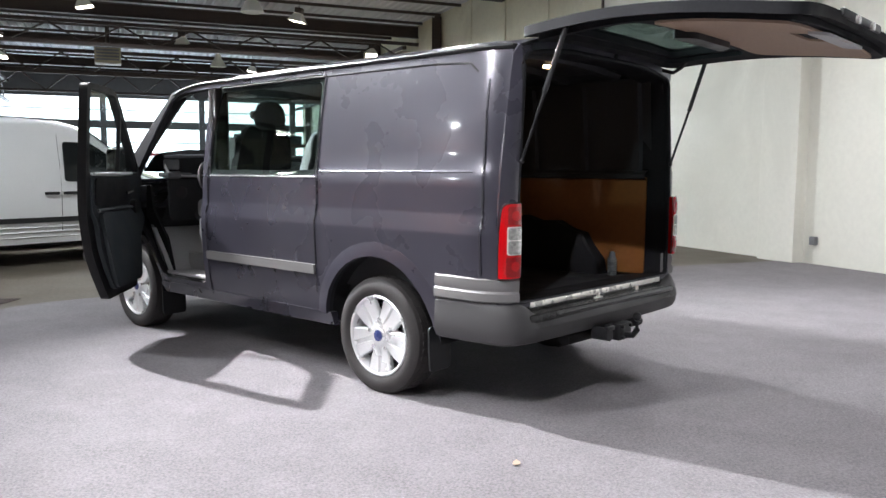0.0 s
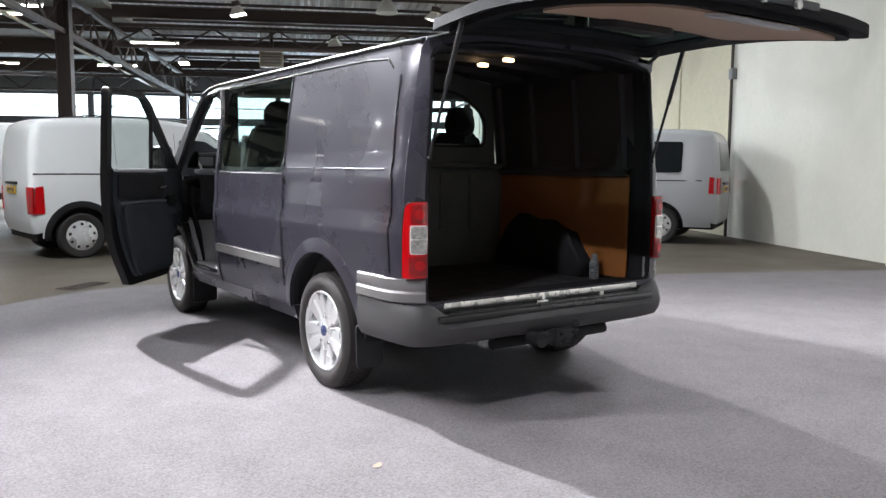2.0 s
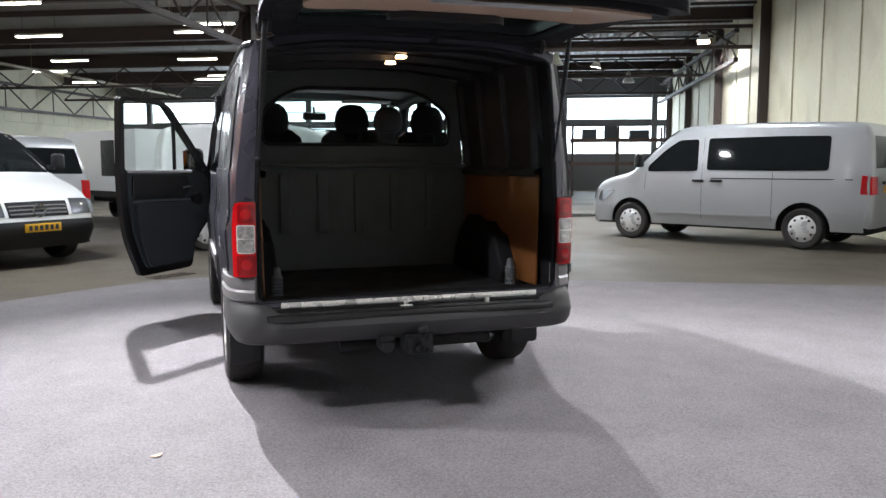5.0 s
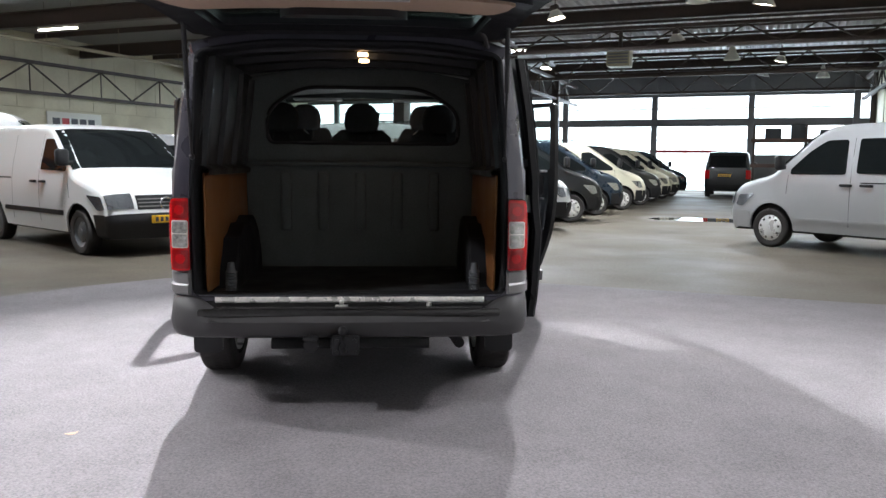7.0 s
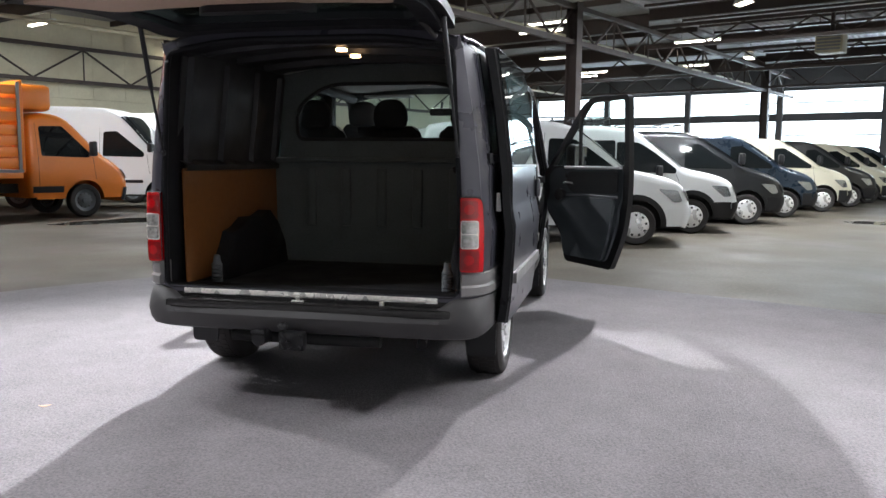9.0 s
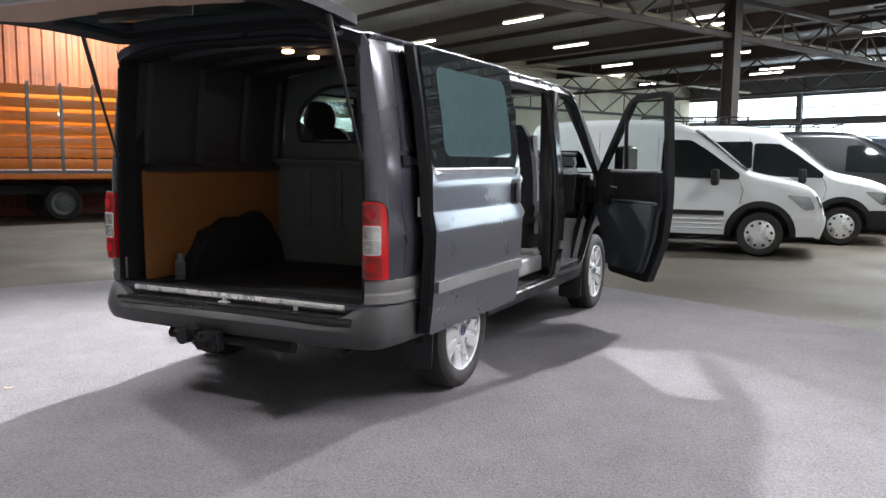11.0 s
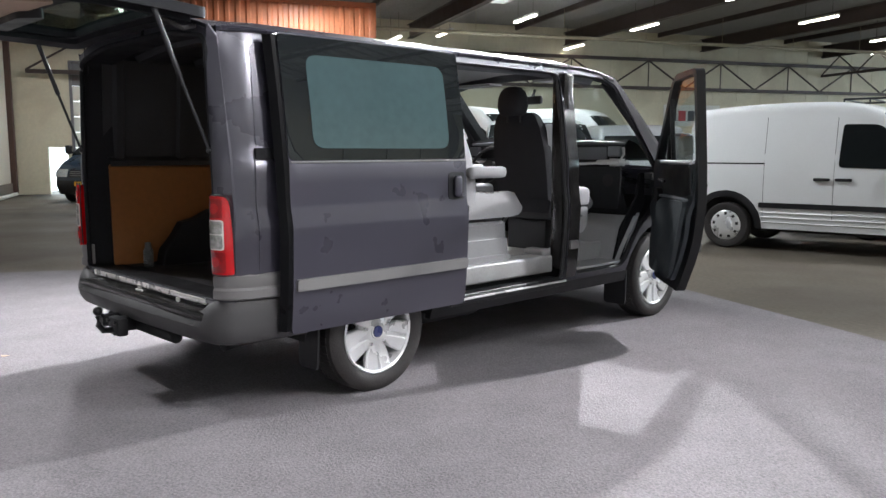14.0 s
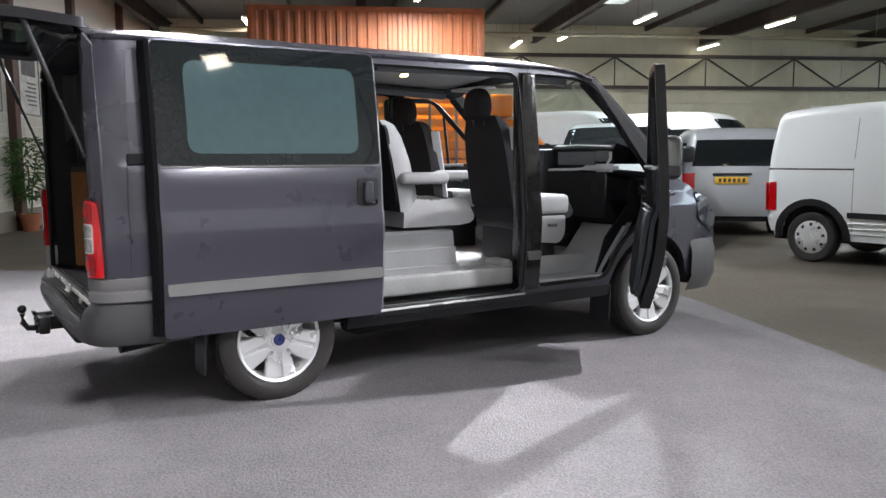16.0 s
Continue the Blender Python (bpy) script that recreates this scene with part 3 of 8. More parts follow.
def truss(u, v0, v1, z0, z1, bay, material=STEEL):
    t = thing("lattice_girder", "brown steel lattice girder under the roof", "girder", HALL, kind="structure")
    for z, h in ((z0, 0.12), (z1, 0.12)):
        bm = bmesh.new()
        box(bm, (u - 0.07, v0, z), (u + 0.07, v1, z + h))
        part("chord", bm, material, t)
    n = int((v1 - v0) / bay)
    for k in range(n):
        a = v0 + k * bay
        bm = bmesh.new()
        tube(bm, [(u, a, z0 + 0.1), (u, a + bay / 2, z1 + 0.02)], 0.035, 6)
        part("web", bm, material, t)
        bm = bmesh.new()
        tube(bm, [(u, a + bay / 2, z1 + 0.02), (u, a + bay, z0 + 0.1)], 0.035, 6)
        part("web", bm, material, t)
        bm = bmesh.new()
        tube(bm, [(u, a + bay / 2, z0 + 0.1), (u, a + bay / 2, z1 + 0.02)], 0.025, 6)
        part("web", bm, material, t)


truss(COL_U, -2.0, 37.8, 4.35, 5.25, 2.4)
truss(U_LEFT + 0.35, -4.0, 37.8, 3.75, 4.85, 3.4)
truss(U_RIGHT - 0.4, 21.0, 37.8, 4.4, 5.25, 2.4)


def cross_truss(v, u0, u1, z0, z1, bay):
    t = thing("lattice_girder", "brown steel lattice girder across the hall", "girder", HALL, kind="structure")
    for z in (z0, z1):
        bm = bmesh.new()
        box(bm, (u0, v - 0.05, z), (u1, v + 0.05, z + 0.1))
        part("chord", bm, STEEL, t)
    n = int((u1 - u0) / bay)
    for k in range(n):
        a = u0 + k * bay
        for p, q in (((a, v, z0 + 0.08), (a + bay / 2, v, z1)), ((a + bay / 2, v, z1), (a + bay, v, z0 + 0.08))):
            bm = bmesh.new()
            tube(bm, [p, q], 0.03, 6)
            part("web", bm, STEEL, t)


cross_truss(20.8, COL_U, U_RIGHT, 4.75, 5.35, 1.9)
cross_truss(27.0, COL_U, U_RIGHT, 4.6, 5.35, 1.9)
cross_truss(33.2, COL_U, U_RIGHT, 4.5, 5.35, 1.9)
cross_truss(27.0, U_LEFT, COL_U, 4.5, 5.3, 1.9)
cross_truss(33.2, U_LEFT, COL_U, 4.5, 5.3, 1.9)

# free columns
for u, v in ((COL_U, 16.05), (COL_U, 33.4)):
    bm = bmesh.new()
    for du in (-0.15, 0.15):
        box(bm, (u + du - 0.012, v - 0.15, 0), (u + du + 0.012, v + 0.15, 5.42))
    box(bm, (u - 0.14, v - 0.01, 0), (u + 0.14, v + 0.01, 5.42))
    box(bm, (u - 0.22, v - 0.22, 0), (u + 0.22, v + 0.22, 0.03))
    hall_part("column", bm, STEEL, "dark brown steel column", category="column")


# ---- lamps and fittings ----
def tube_lamp(u, v, z=5.2, length=1.5, turn=0):
    t = thing("tube_lamp", "lit fluorescent tube batten under the roof", "lamp", HALL @ pose(u, v, z, 0, 0, turn), "tube lamps")
    bm = bmesh.new()
    box(bm, (-length / 2, -0.06, 0.0), (length / 2, 0.06, 0.06), 0.01)
    part("batten", bm, FIX_WHITE, t)
    bm = bmesh.new()
    for y in (-0.035, 0.035):
        cyl(bm, (-length / 2 + 0.03, y, -0.022), (length / 2 - 0.03, y, -0.022), 0.02, seg=10)
    part("tube", bm, TUBE_GLOW, t)
    for x in (-length * 0.35, length * 0.35):
        bm = bmesh.new()
        cyl(bm, (x, 0, 0.06), (x, 0, Z_ROOF - z - 0.05), 0.006, seg=6)
        part("hanger", bm, STEEL, t)


for u, v in ((-12.1, 13.8), (-14.55, 18.4), (-17.4, 14.3), (-17.1, 10.1), (-17.0, 23.8), (-9.45, 18.3), (-12.1, 24.0), (-14.5, 30.6), (-19.8, 26.8), (-22.4, 14.5), (-22.4, 7.6), (-20.6, 8.8), (-18.8, -1.0), (-8.6, 17.1), (-8.9, 29.2), (-13.3, 29.3), (-14.5, 3.5), (-20.7, 31.0), (-6.3, 22.8)):
    tube_lamp(u, v)


def flood_lamp(m, z):
    t = thing("flood_lamp", "lit square floodlight hung from the roof", "lamp", m, "flood lamps")
    bm = bmesh.new()
    rows_mesh(bm, [[(s * x, s * y, h) for x, y in ((-1, -1), (1, -1), (1, 1), (-1, 1))] for s, h in ((0.09, 0.2), (0.11, 0.16), (0.2, -0.02), (0.19, -0.02), (0.1, 0.13))], close_u=True)
    part("reflector", bm, FIX_WHITE, t, smooth=False)
    bm = bmesh.new()
    box(bm, (-0.17, -0.17, -0.01), (0.17, 0.17, 0.004))
    part("lens", bm, FLOOD_GLOW, t)
    bm = bmesh.new()
    box(bm, (-0.1, -0.1, 0.2), (0.1, 0.1, 0.34), 0.02)
    part("gear_box", bm, STEEL, t)
    bm = bmesh.new()
    up = m.inverted() @ Vector((*m.translation.xy, Z_ROOF))
    cyl(bm, (0, 0, 0.3), up, 0.012, seg=8)
    part("drop_rod", bm, STEEL, t)


for u, v in ((-3.2, 17.4), (-0.6, 22.3), (1.9, 17.2), (2.5, 28.6), (5.5, 22.3), (-6.2, 28.0), (1.9, 33.5)):
    flood_lamp(HALL @ pose(u, v, 5.2, 12, 0, 30 * u), 5.2)
# fixtures for FLOODS, the added lamp at (-6.6, 2.6) included
for at, w, to, cone in FLOODS:
    flood_lamp(look(at, to), at[2])


def bell_lamp(u, v, z):
    t = thing("bell_lamp", "white bell-shaped hall lamp hung on a chain", "lamp", HALL @ pose(u, v, z), "bell lamps")
    bm = bmesh.new()
    prof = [(0.05, 0.52), (0.07, 0.44), (0.10, 0.40), (0.12, 0.30), (0.18, 0.2), (0.25, 0.08), (0.28, 0.0), (0.27, 0.0), (0.17, 0.19), (0.1, 0.3)]
    lathe(bm, prof, 28, pose(0, 0, 0, 0, -90, 0))
    part("shade", bm, FIX_WHITE, t)
    bm = bmesh.new()
    cyl(bm, (0, 0, 0.5), (0, 0, Z_ROOF - z), 0.01, seg=6)
    part("chain", bm, STEEL, t)


bell_lamp(0.9, 26.0, 5.0)
bell_lamp(0.5, 15.7, 5.05)
bell_lamp(4.2, 33.0, 5.0)


def heater(u, v, z):
    t = thing("unit_heater", "beige gas unit heater hung under the roof", "heater", HALL @ pose(u, v, z))
    bm = bmesh.new()
    box(bm, (-0.4, -0.35, 0), (0.4, 0.35, 0.62), 0.03)
    part("casing", bm, HEATER_M, t)
    for k in range(5):
        bm = bmesh.new()
        box(bm, (-0.34, -0.37, 0.08 + k * 0.1), (0.34, -0.352, 0.14 + k * 0.1), m=None)
        part("louvre", bm, FRAME_GREY, t)
    bm = bmesh.new()
    cyl(bm, (0.0, 0.1, 0.62), (0.0, 0.1, Z_ROOF - z), 0.07, seg=14)
    for x in (-0.36, 0.36):
        cyl(bm, (x, 0, 0.6), (x, 0, Z_ROOF - z), 0.012, seg=6)
    part("flue", bm, STEEL, t)


heater(-2.75, 24.8, 4.75)

# skylight in the far bay
for u, v in ((-17.0, 9.2),):
    t = thing("skylight", "bright plastic roof light in a white frame", "skylight", HALL @ pose(u, v, Z_ROOF - 0.35))
    bm = bmesh.new()
    for lo, hi in (((-0.8, -0.55, 0), (0.8, -0.47, 0.3)), ((-0.8, 0.47, 0), (0.8, 0.55, 0.3)), ((-0.8, -0.47, 0), (-0.72, 0.47, 0.3)), ((0.72, -0.47, 0), (0.8, 0.47, 0.3))):
        box(bm, lo, hi)
    part("frame", bm, FIX_WHITE, t)
    bm = bmesh.new()
    box(bm, (-0.72, -0.47, 0.2), (0.72, 0.47, 0.22))
    part("pane", bm, SKY_GLOW, t)

# pipes along the left bay
for u, z, r in ((-19.3, 5.05, 0.06), (-9.0, 5.1, 0.05)):
    bm = bmesh.new()
    tube(bm, [(u, -3.5, z), (u, 37.5, z)], r, 10)
    for v in np.arange(-3, 37, 3.1):
        cyl(bm, (u, v, z + r), (u, v, Z_ROOF - 0.05), 0.008, seg=6)
    hall_part("pipe", bm, HEATER_M, "cream painted pipe hung below the roof", kind="", category="pipe", smooth=True)
# upright cable pipe with a switch box on the white wall
t = thing("conduit", "dark upright conduit with a joint box on the white wall", "conduit", HALL @ pose(6.56, 10.0, 0))
bm = bmesh.new()
cyl(bm, (0, 0, 0), (0, 0, 5.8), 0.03, seg=10)
part("pipe", bm, STEEL, t)
bm = bmesh.new()
box(bm, (-0.05, -0.1, 3.0), (0.05, 0.04, 3.2), 0.01)
part("joint_box", bm, FRAME_GREY, t)
t = thing("wall_socket", "small grey socket low on the white wall", "socket", HALL @ pose(U_RIGHT - 0.04, 4.5, 0.28))
bm = bmesh.new()
box(bm, (-0.03, -0.05, 0), (0.04, 0.05, 0.12), 0.01)
part("housing", bm, FRAME_GREY, t)
# drain grate in the floor
t = thing("drain_grate", "dark slotted drain grate set in the concrete", "grate", pose(-1.35, 5.95, 0, 0, 0, 40))
for k in range(9):
    bm = bmesh.new()
    box(bm, (-0.3 + k * 0.065, -0.12, 0.0), (-0.3 + k * 0.065 + 0.03, 0.12, 0.008))
    part("bar", bm, STEEL, t)
# wet patch beside the orange truck
bm = bmesh.new()
ring = [(math.cos(k / 36 * 2 * math.pi) * (1.9 + 0.5 * noise.noise((k * 0.4, 1, 0))), math.sin(k / 36 * 2 * math.pi) * (0.6 + 0.25 * noise.noise((k * 0.5, 7, 0)))) for k in range(36)]
panel(bm, ring, lambda a, b, d: (a, b, 0.004 - d), 0.003, step=0.5)
o = part("puddle", bm, WATER, None)
o.matrix_world = pose(-8.2, 11.3, 0, 0, 0, 60)
tagged(o, "shallow puddle of water on the concrete", "puddle", kind="stuff")
bm = bmesh.new()
ring = [(math.cos(k / 36 * 2 * math.pi) * (1.5 + 0.5 * noise.noise((k * 0.4, 3, 0))), math.sin(k / 36 * 2 * math.pi) * (0.7 + 0.25 * noise.noise((k * 0.5, 9, 0)))) for k in range(36)]
panel(bm, ring, lambda a, b, d: (a, b, 0.004 - d), 0.003, step=0.5)
o = part("puddle", bm, WATER, None)
o.matrix_world = pose(8.2, 15.0, 0, 0, 0, -20)
tagged(o, "shallow puddle of water on the concrete", "puddle", kind="stuff")


# stacked shipping containers
def container(z, material, name_label):
    L, Wd, Ht = 6.06, 2.44, 2.59
    t = thing("shipping_container", name_label, "container", HALL @ pose(-18.5, -0.7, z), "stacked containers")

    def ribs(n, length):
        out, s = [], length / n
        for k in range(n):
            a = k * s
            out += [(a, 0), (a + s * 0.3, 0), (a + s * 0.45, 0.035), (a + s * 0.85, 0.035)]
        return out + [(length, 0)]

    for x, sgn in ((Wd - 0.03, -1), (0.03, 1)):
        bm = bmesh.new()
        r = ribs(22, L - 0.3)
        rows_mesh(bm, [[(x + sgn * d, 0.15 + a, zz) for a, d in r] for zz in (0.16, Ht - 0.12)], flip=sgn > 0)
        part("side_wall", bm, material, t, smooth=False)
    for y, sgn in ((0.03, 1), (L - 0.03, -1)):
        bm = bmesh.new()
        r = ribs(8, Wd - 0.3)
        rows_mesh(bm, [[(0.15 + a, y + sgn * d, zz) for a, d in r] for zz in (0.16, Ht - 0.12)], flip=sgn < 0)
        part("end_wall", bm, material, t, smooth=False)
    bm = bmesh.new()
    box(bm, (0.05, 0.05, Ht - 0.06), (Wd - 0.05, L - 0.05, Ht - 0.03))
    part("roof", bm, material, t)
    for x in (0, Wd - 0.15):
        for y in (0, L - 0.15):
            bm = bmesh.new()
            box(bm, (x, y, 0), (x + 0.15, y + 0.15, Ht), 0.01)
            part("corner_post", bm, material, t)
    bm = bmesh.new()
    for zz, h in ((0.0, 0.16), (Ht - 0.12, 0.12)):
        for x in (0.02, Wd - 0.1):
            box(bm, (x, 0.15, zz), (x + 0.08, L - 0.15, zz + h))
        for y in (0.02, L - 0.1):
            box(bm, (0.15, y, zz), (Wd - 0.15, y + 0.08, zz + h))
    part("rail", bm, material, t)


container(0.0, CONT_RUST, "dark red corrugated steel shipping container on the floor")
container(2.6, CONT_ORANGE, "orange-red corrugated steel shipping container stacked on another")

# sign board on the left wall: bars in place of the name
t = thing("sign_board", "pale company sign with dark and red bars", "sign", HALL @ pose(U_LEFT + 0.03, 20.4, 2.35, 90, 0, 90))
bm = bmesh.new()
box(bm, (-1.35, 0, 0), (1.35, 0.85, 0.03), 0.005)
part("board", bm, FIX_WHITE, t)
for i, (a, b, c) in enumerate(((-1.1, -0.75, SIGN_DARK), (-0.65, -0.3, SIGN_RED), (-0.2, 0.12, SIGN_DARK), (0.22, 0.55, SIGN_DARK), (0.65, 0.98, SIGN_DARK))):
    bm = bmesh.new()
    box(bm, (a, 0.2, 0.03), (b, 0.62, 0.036))
    part("bar", bm, c, t)

# potted plant by the block wall
t = thing("potted_plant", "tall leafy green plant in a terracotta pot", "plant", HALL @ pose(-10.95, V_BACK_LEFT + 0.35, 0))
bm = bmesh.new()
lathe(bm, [(0.0, 0.0), (0.13, 0.0), (0.18, 0.28), (0.2, 0.28), (0.2, 0.33), (0.17, 0.33), (0.16, 0.27), (0.0, 0.27)], 20, pose(0, 0, 0, 0, -90, 0))
part("pot", bm, TERRA, t)
bm = bmesh.new()
rnd = random.Random(4)
for k in range(9):
    a = rnd.uniform(0, 6.28)
    tube(bm, [(0.03 * math.cos(a), 0.03 * math.sin(a), 0.25), (0.08 * math.cos(a), 0.08 * math.sin(a), 0.8), (0.22 * math.cos(a), 0.22 * math.sin(a), 1.25 + rnd.uniform(-0.3, 0.35))], 0.008, 5)
part("stem", bm, LEAF, t)
bm = bmesh.new()
for k in range(460):
    a, zz = rnd.uniform(0, 6.28), rnd.uniform(0.6, 1.75)
    r0 = rnd.uniform(0.05, 0.2 + 0.18 * math.sin((zz - 0.6) * 2.2))
    c = Vector((r0 * math.cos(a), r0 * math.sin(a), zz))
    d = Vector((math.cos(a + rnd.uniform(-0.8, 0.8)), math.sin(a + rnd.uniform(-0.8, 0.8)), rnd.uniform(-0.7, 0.5))).normalized()
    s = d.cross(Vector((0, 0, 1))).normalized() * rnd.uniform(0.018, 0.035)
    ln = rnd.uniform(0.14, 0.26)
    p = [c, c + d * ln * 0.4 + s + Vector((0, 0, 0.01)), c + d * ln - Vector((0, 0, 0.03)), c + d * ln * 0.4 - s + Vector((0, 0, 0.01))]
    bm.faces.new([bm.verts.new(q) for q in p])
part("foliage", bm, LEAF, t)


# ---- vehicles ----
def chaikin(pts, n=2):
    for _ in range(n):
        out = [pts[0]]
        for a, b in zip(pts[:-1], pts[1:]):
            out += [(a[0] * 0.75 + b[0] * 0.25, a[1] * 0.75 + b[1] * 0.25), (a[0] * 0.25 + b[0] * 0.75, a[1] * 0.25 + b[1] * 0.75)]
        pts = out + [pts[-1]]
    return pts


def profile_normals(p):
    out = []
    for i in range(len(p)):
        a, b = Vector(p[max(i - 1, 0)]), Vector(p[min(i + 1, len(p) - 1)])
        d = (b - a).normalized()
        out.append(Vector((-d.y, d.x)))
    return out


def arch_points(yc, r, z0, n=12, zc=0.33):
    """Points over a wheel, from the rear foot to the front foot at height z0."""
    a0 = math.asin(max(-1, min(1, (z0 - zc) / r)))
    return [(yc - r * math.cos(a0 + (math.pi - 2 * a0) * k / n), zc + r * math.sin(a0 + (math.pi - 2 * a0) * k / n)) for k in range(n + 1)]


class Hull:
    """A vehicle body swept from a side profile with rounded shoulders."""

    def __init__(self, prof, widths, r=0.14, nose_y=2.9, nose_in=0.14, tail_in=0.03):
        self.p = chaikin(prof, 2)
        self.n = profile_normals(self.p)
        self.widths, self.r = widths, r
        self.y1, self.y0, self.nose_y, self.nose_in, self.tail_in = max(a for a, b in prof), min(a for a, b in prof), nose_y, nose_in, tail_in

    def w(self, y, z):
        b = lerp_table(z, [a for a, _ in self.widths], [c for _, c in self.widths])
        if y > self.nose_y:
            b -= self.nose_in * ((y - self.nose_y) / (self.y1 - self.nose_y)) ** 2
        k = (self.y0 + 0.5 - y) / 0.5
        if k > 0:
            b -= self.tail_in * k * k
        return b

    def cross(self, i, off=0.0, half=None):
        """The row of skin points at profile point i, left to right."""
        (y, z), n, r = self.p[i], self.n[i], self.r
        yi, zi = y - r * n.x, z - r * n.y
        w = self.w(yi, zi)
        right = []
        for k in range(6):
            a = math.pi / 2 * k / 5
            right.append((w - r + (r + off) * math.cos(a), yi + n.x * (r + off) * math.sin(a), zi + n.y * (r + off) * math.sin(a)))
        mid = [((w - r) * s, y + n.x * off, z + n.y * (off + 0.02 * (1 - s * s))) for s in (0.6, 0.2, -0.2, -0.6)]
        return right + mid + [(-x, a, b) for x, a, b in right[::-1]]

    def skin(self, bm, i0=0, i1=None, off=0.0):
        i1 = len(self.p) if i1 is None else i1
        rows_mesh(bm, [self.cross(i, off) for i in range(i0, i1)], flip=True)

    def inset(self):
        return [(y - self.r * n.x, z - self.r * n.y) for (y, z), n in zip(self.p, self.n)]

    def side_map(self, s, off=0.0):
        return lambda a, b, d: (s * (self.w(a, b) + off - d), a, b)

    def at(self, f):
        """Profile point at the fraction f of its length, with its normal."""
        ls = [0]
        for a, b in zip(self.p[:-1], self.p[1:]):
            ls.append(ls[-1] + math.hypot(b[0] - a[0], b[1] - a[1]))
        t = f * ls[-1]
        for i in range(len(ls) - 1):
            if ls[i + 1] >= t:
                k = (t - ls[i]) / (ls[i + 1] - ls[i])
                return Vector(self.p[i]).lerp(Vector(self.p[i + 1]), k), self.n[i].lerp(self.n[i + 1], k).normalized()
        return Vector(self.p[-1]), self.n[-1]

    def find(self, front, z=None, y=None):
        """The fraction where the front (or rear) half of the profile passes height z, or the top passes y."""
        best = (9, 0)
        mid = (self.y0 + self.y1) / 2
        for k in range(401):
            f = k / 400
            q, _ = self.at(f)
            if z is not None and ((q.x > mid) == front):
                best = min(best, (abs(q.y - z), f))
            if y is not None and q.y > 0.8:
                best = min(best, (abs(q.x - y), f))
        return best[1]

    def patch(self, bm, f0, f1, s0, s1, off=0.006, thick=0.012, nu=8, nv=8, taper=0.0, mi=0):
        """A plate on the skin between two fractions; s runs across, 1 is the flat part's edge."""
        front, back = [], []
        for i in range(nu + 1):
            q, n = self.at(f0 + (f1 - f0) * i / nu)
            w = self.w(q.x - self.r * n.x, q.y - self.r * n.y) - self.r * 0.55
            t = i / nu
            a, b = s0 + taper * t * (1 if s0 < 0 else 0), s1 - taper * t * (1 if s1 > 0 else 0)
            fr, bk = [], []
            for j in range(nv + 1):
                s = a + (b - a) * j / nv
                crown = 0.02 * (1 - s * s) if abs(s) < 1 else 0
                drop = max(0, abs(s) - 0.85) ** 2 * 0.5
                for lst, o in ((fr, off), (bk, off - thick)):
                    lst.append((w * s, q.x + n.x * (o - drop), q.y + n.y * (o + crown - drop)))
            front.append(fr)
            back.append(bk)
        A = rows_mesh(bm, front, flip=True, mi=mi)
        B = rows_mesh(bm, back, mi=mi)
        loop = lambda g: [g[0][j] for j in range(nv + 1)] + [g[i][nv] for i in range(1, nu + 1)] + [g[nu][j] for j in range(nv - 1, -1, -1)] + [g[i][0] for i in range(nu - 1, 0, -1)]
        la, lb = loop(A), loop(B)
        for k in range(len(la)):
            bm.faces.new((la[k], la[(k + 1) % len(la)], lb[(k + 1) % len(la)], lb[k])).material_index = mi


WHEELS = {}


def plain_wheel(radius, style):
    """Meshes for a road wheel with its axle along +x (outer face): tyre, rim."""
    key = (radius, style)
    if key in WHEELS:
        return WHEELS[key]
    R, rr, w = radius, radius * 0.66, 0.1
    bm = bmesh.new()
    lathe(bm, [(rr, -w), (R * 0.93, -w * 1.02), (R * 0.985, -w * 0.8), (R, -w * 0.5), (R, w * 0.5), (R * 0.985, w * 0.8), (R * 0.93, w * 1.02), (R * 0.8, w * 1.06), (rr, w * 0.9), (rr * 0.97, w * 0.6), (rr * 0.97, -w)], 36)
    me_t = part("tyre", bm, RUBBER)
    bm = bmesh.new()
    if style == "cap":
        lathe(bm, [(rr * 0.985, w * 0.55), (rr * 0.99, w * 0.9), (rr * 0.9, w * 1.0), (rr * 0.6, w * 1.12), (rr * 0.3, w * 1.15), (0.001, w * 1.16)], 28)
        for k in range(9):
            a = 2 * math.pi * k / 9
            m = pose(0, 0, 0) @ Matrix.Rotation(a, 4, "X")
            box(bm, (w * 0.9, -0.022, rr * 0.58), (w * 1.085, 0.022, rr * 0.86), 0.006, 1, m=m, mi=1)
    else:
        lathe(bm, [(rr * 0.985, w * 0.55), (rr * 0.99, w * 0.8), (rr * 0.86, w * 0.6), (rr * 0.7, w * 0.45), (rr * 0.45, w * 0.75), (rr * 0.3, w * 0.8), (rr * 0.28, w * 0.95), (0.001, w)], 28)
        for k in range(10):
            a = 2 * math.pi * k / 10
            box(bm, (w * 0.5, -0.014, rr * 0.55), (w * 0.56, 0.014, rr * 0.68), 0.006, m=Matrix.Rotation(a, 4, "X"), mi=1)
    me_r = part("rim", bm, [ALLOY if style != "steel" else TRIM_MID, BLACK])
    for o in (me_t, me_r):
        WHEELS.setdefault(key, []).append(o.data)
        bpy.data.objects.remove(o)
    return WHEELS[key]


def add_wheels(t, wb, track, radius, style="cap"):
    tyre, rim = plain_wheel(radius, style)
    for y in (0, wb):
        for s in (-1, 1):
            w = part("wheel", rim, None, t)
            w.matrix_local = pose(s * track, y, radius, 0, 0, 0 if s > 0 else 180)
            part("tyre", tyre, None, w)


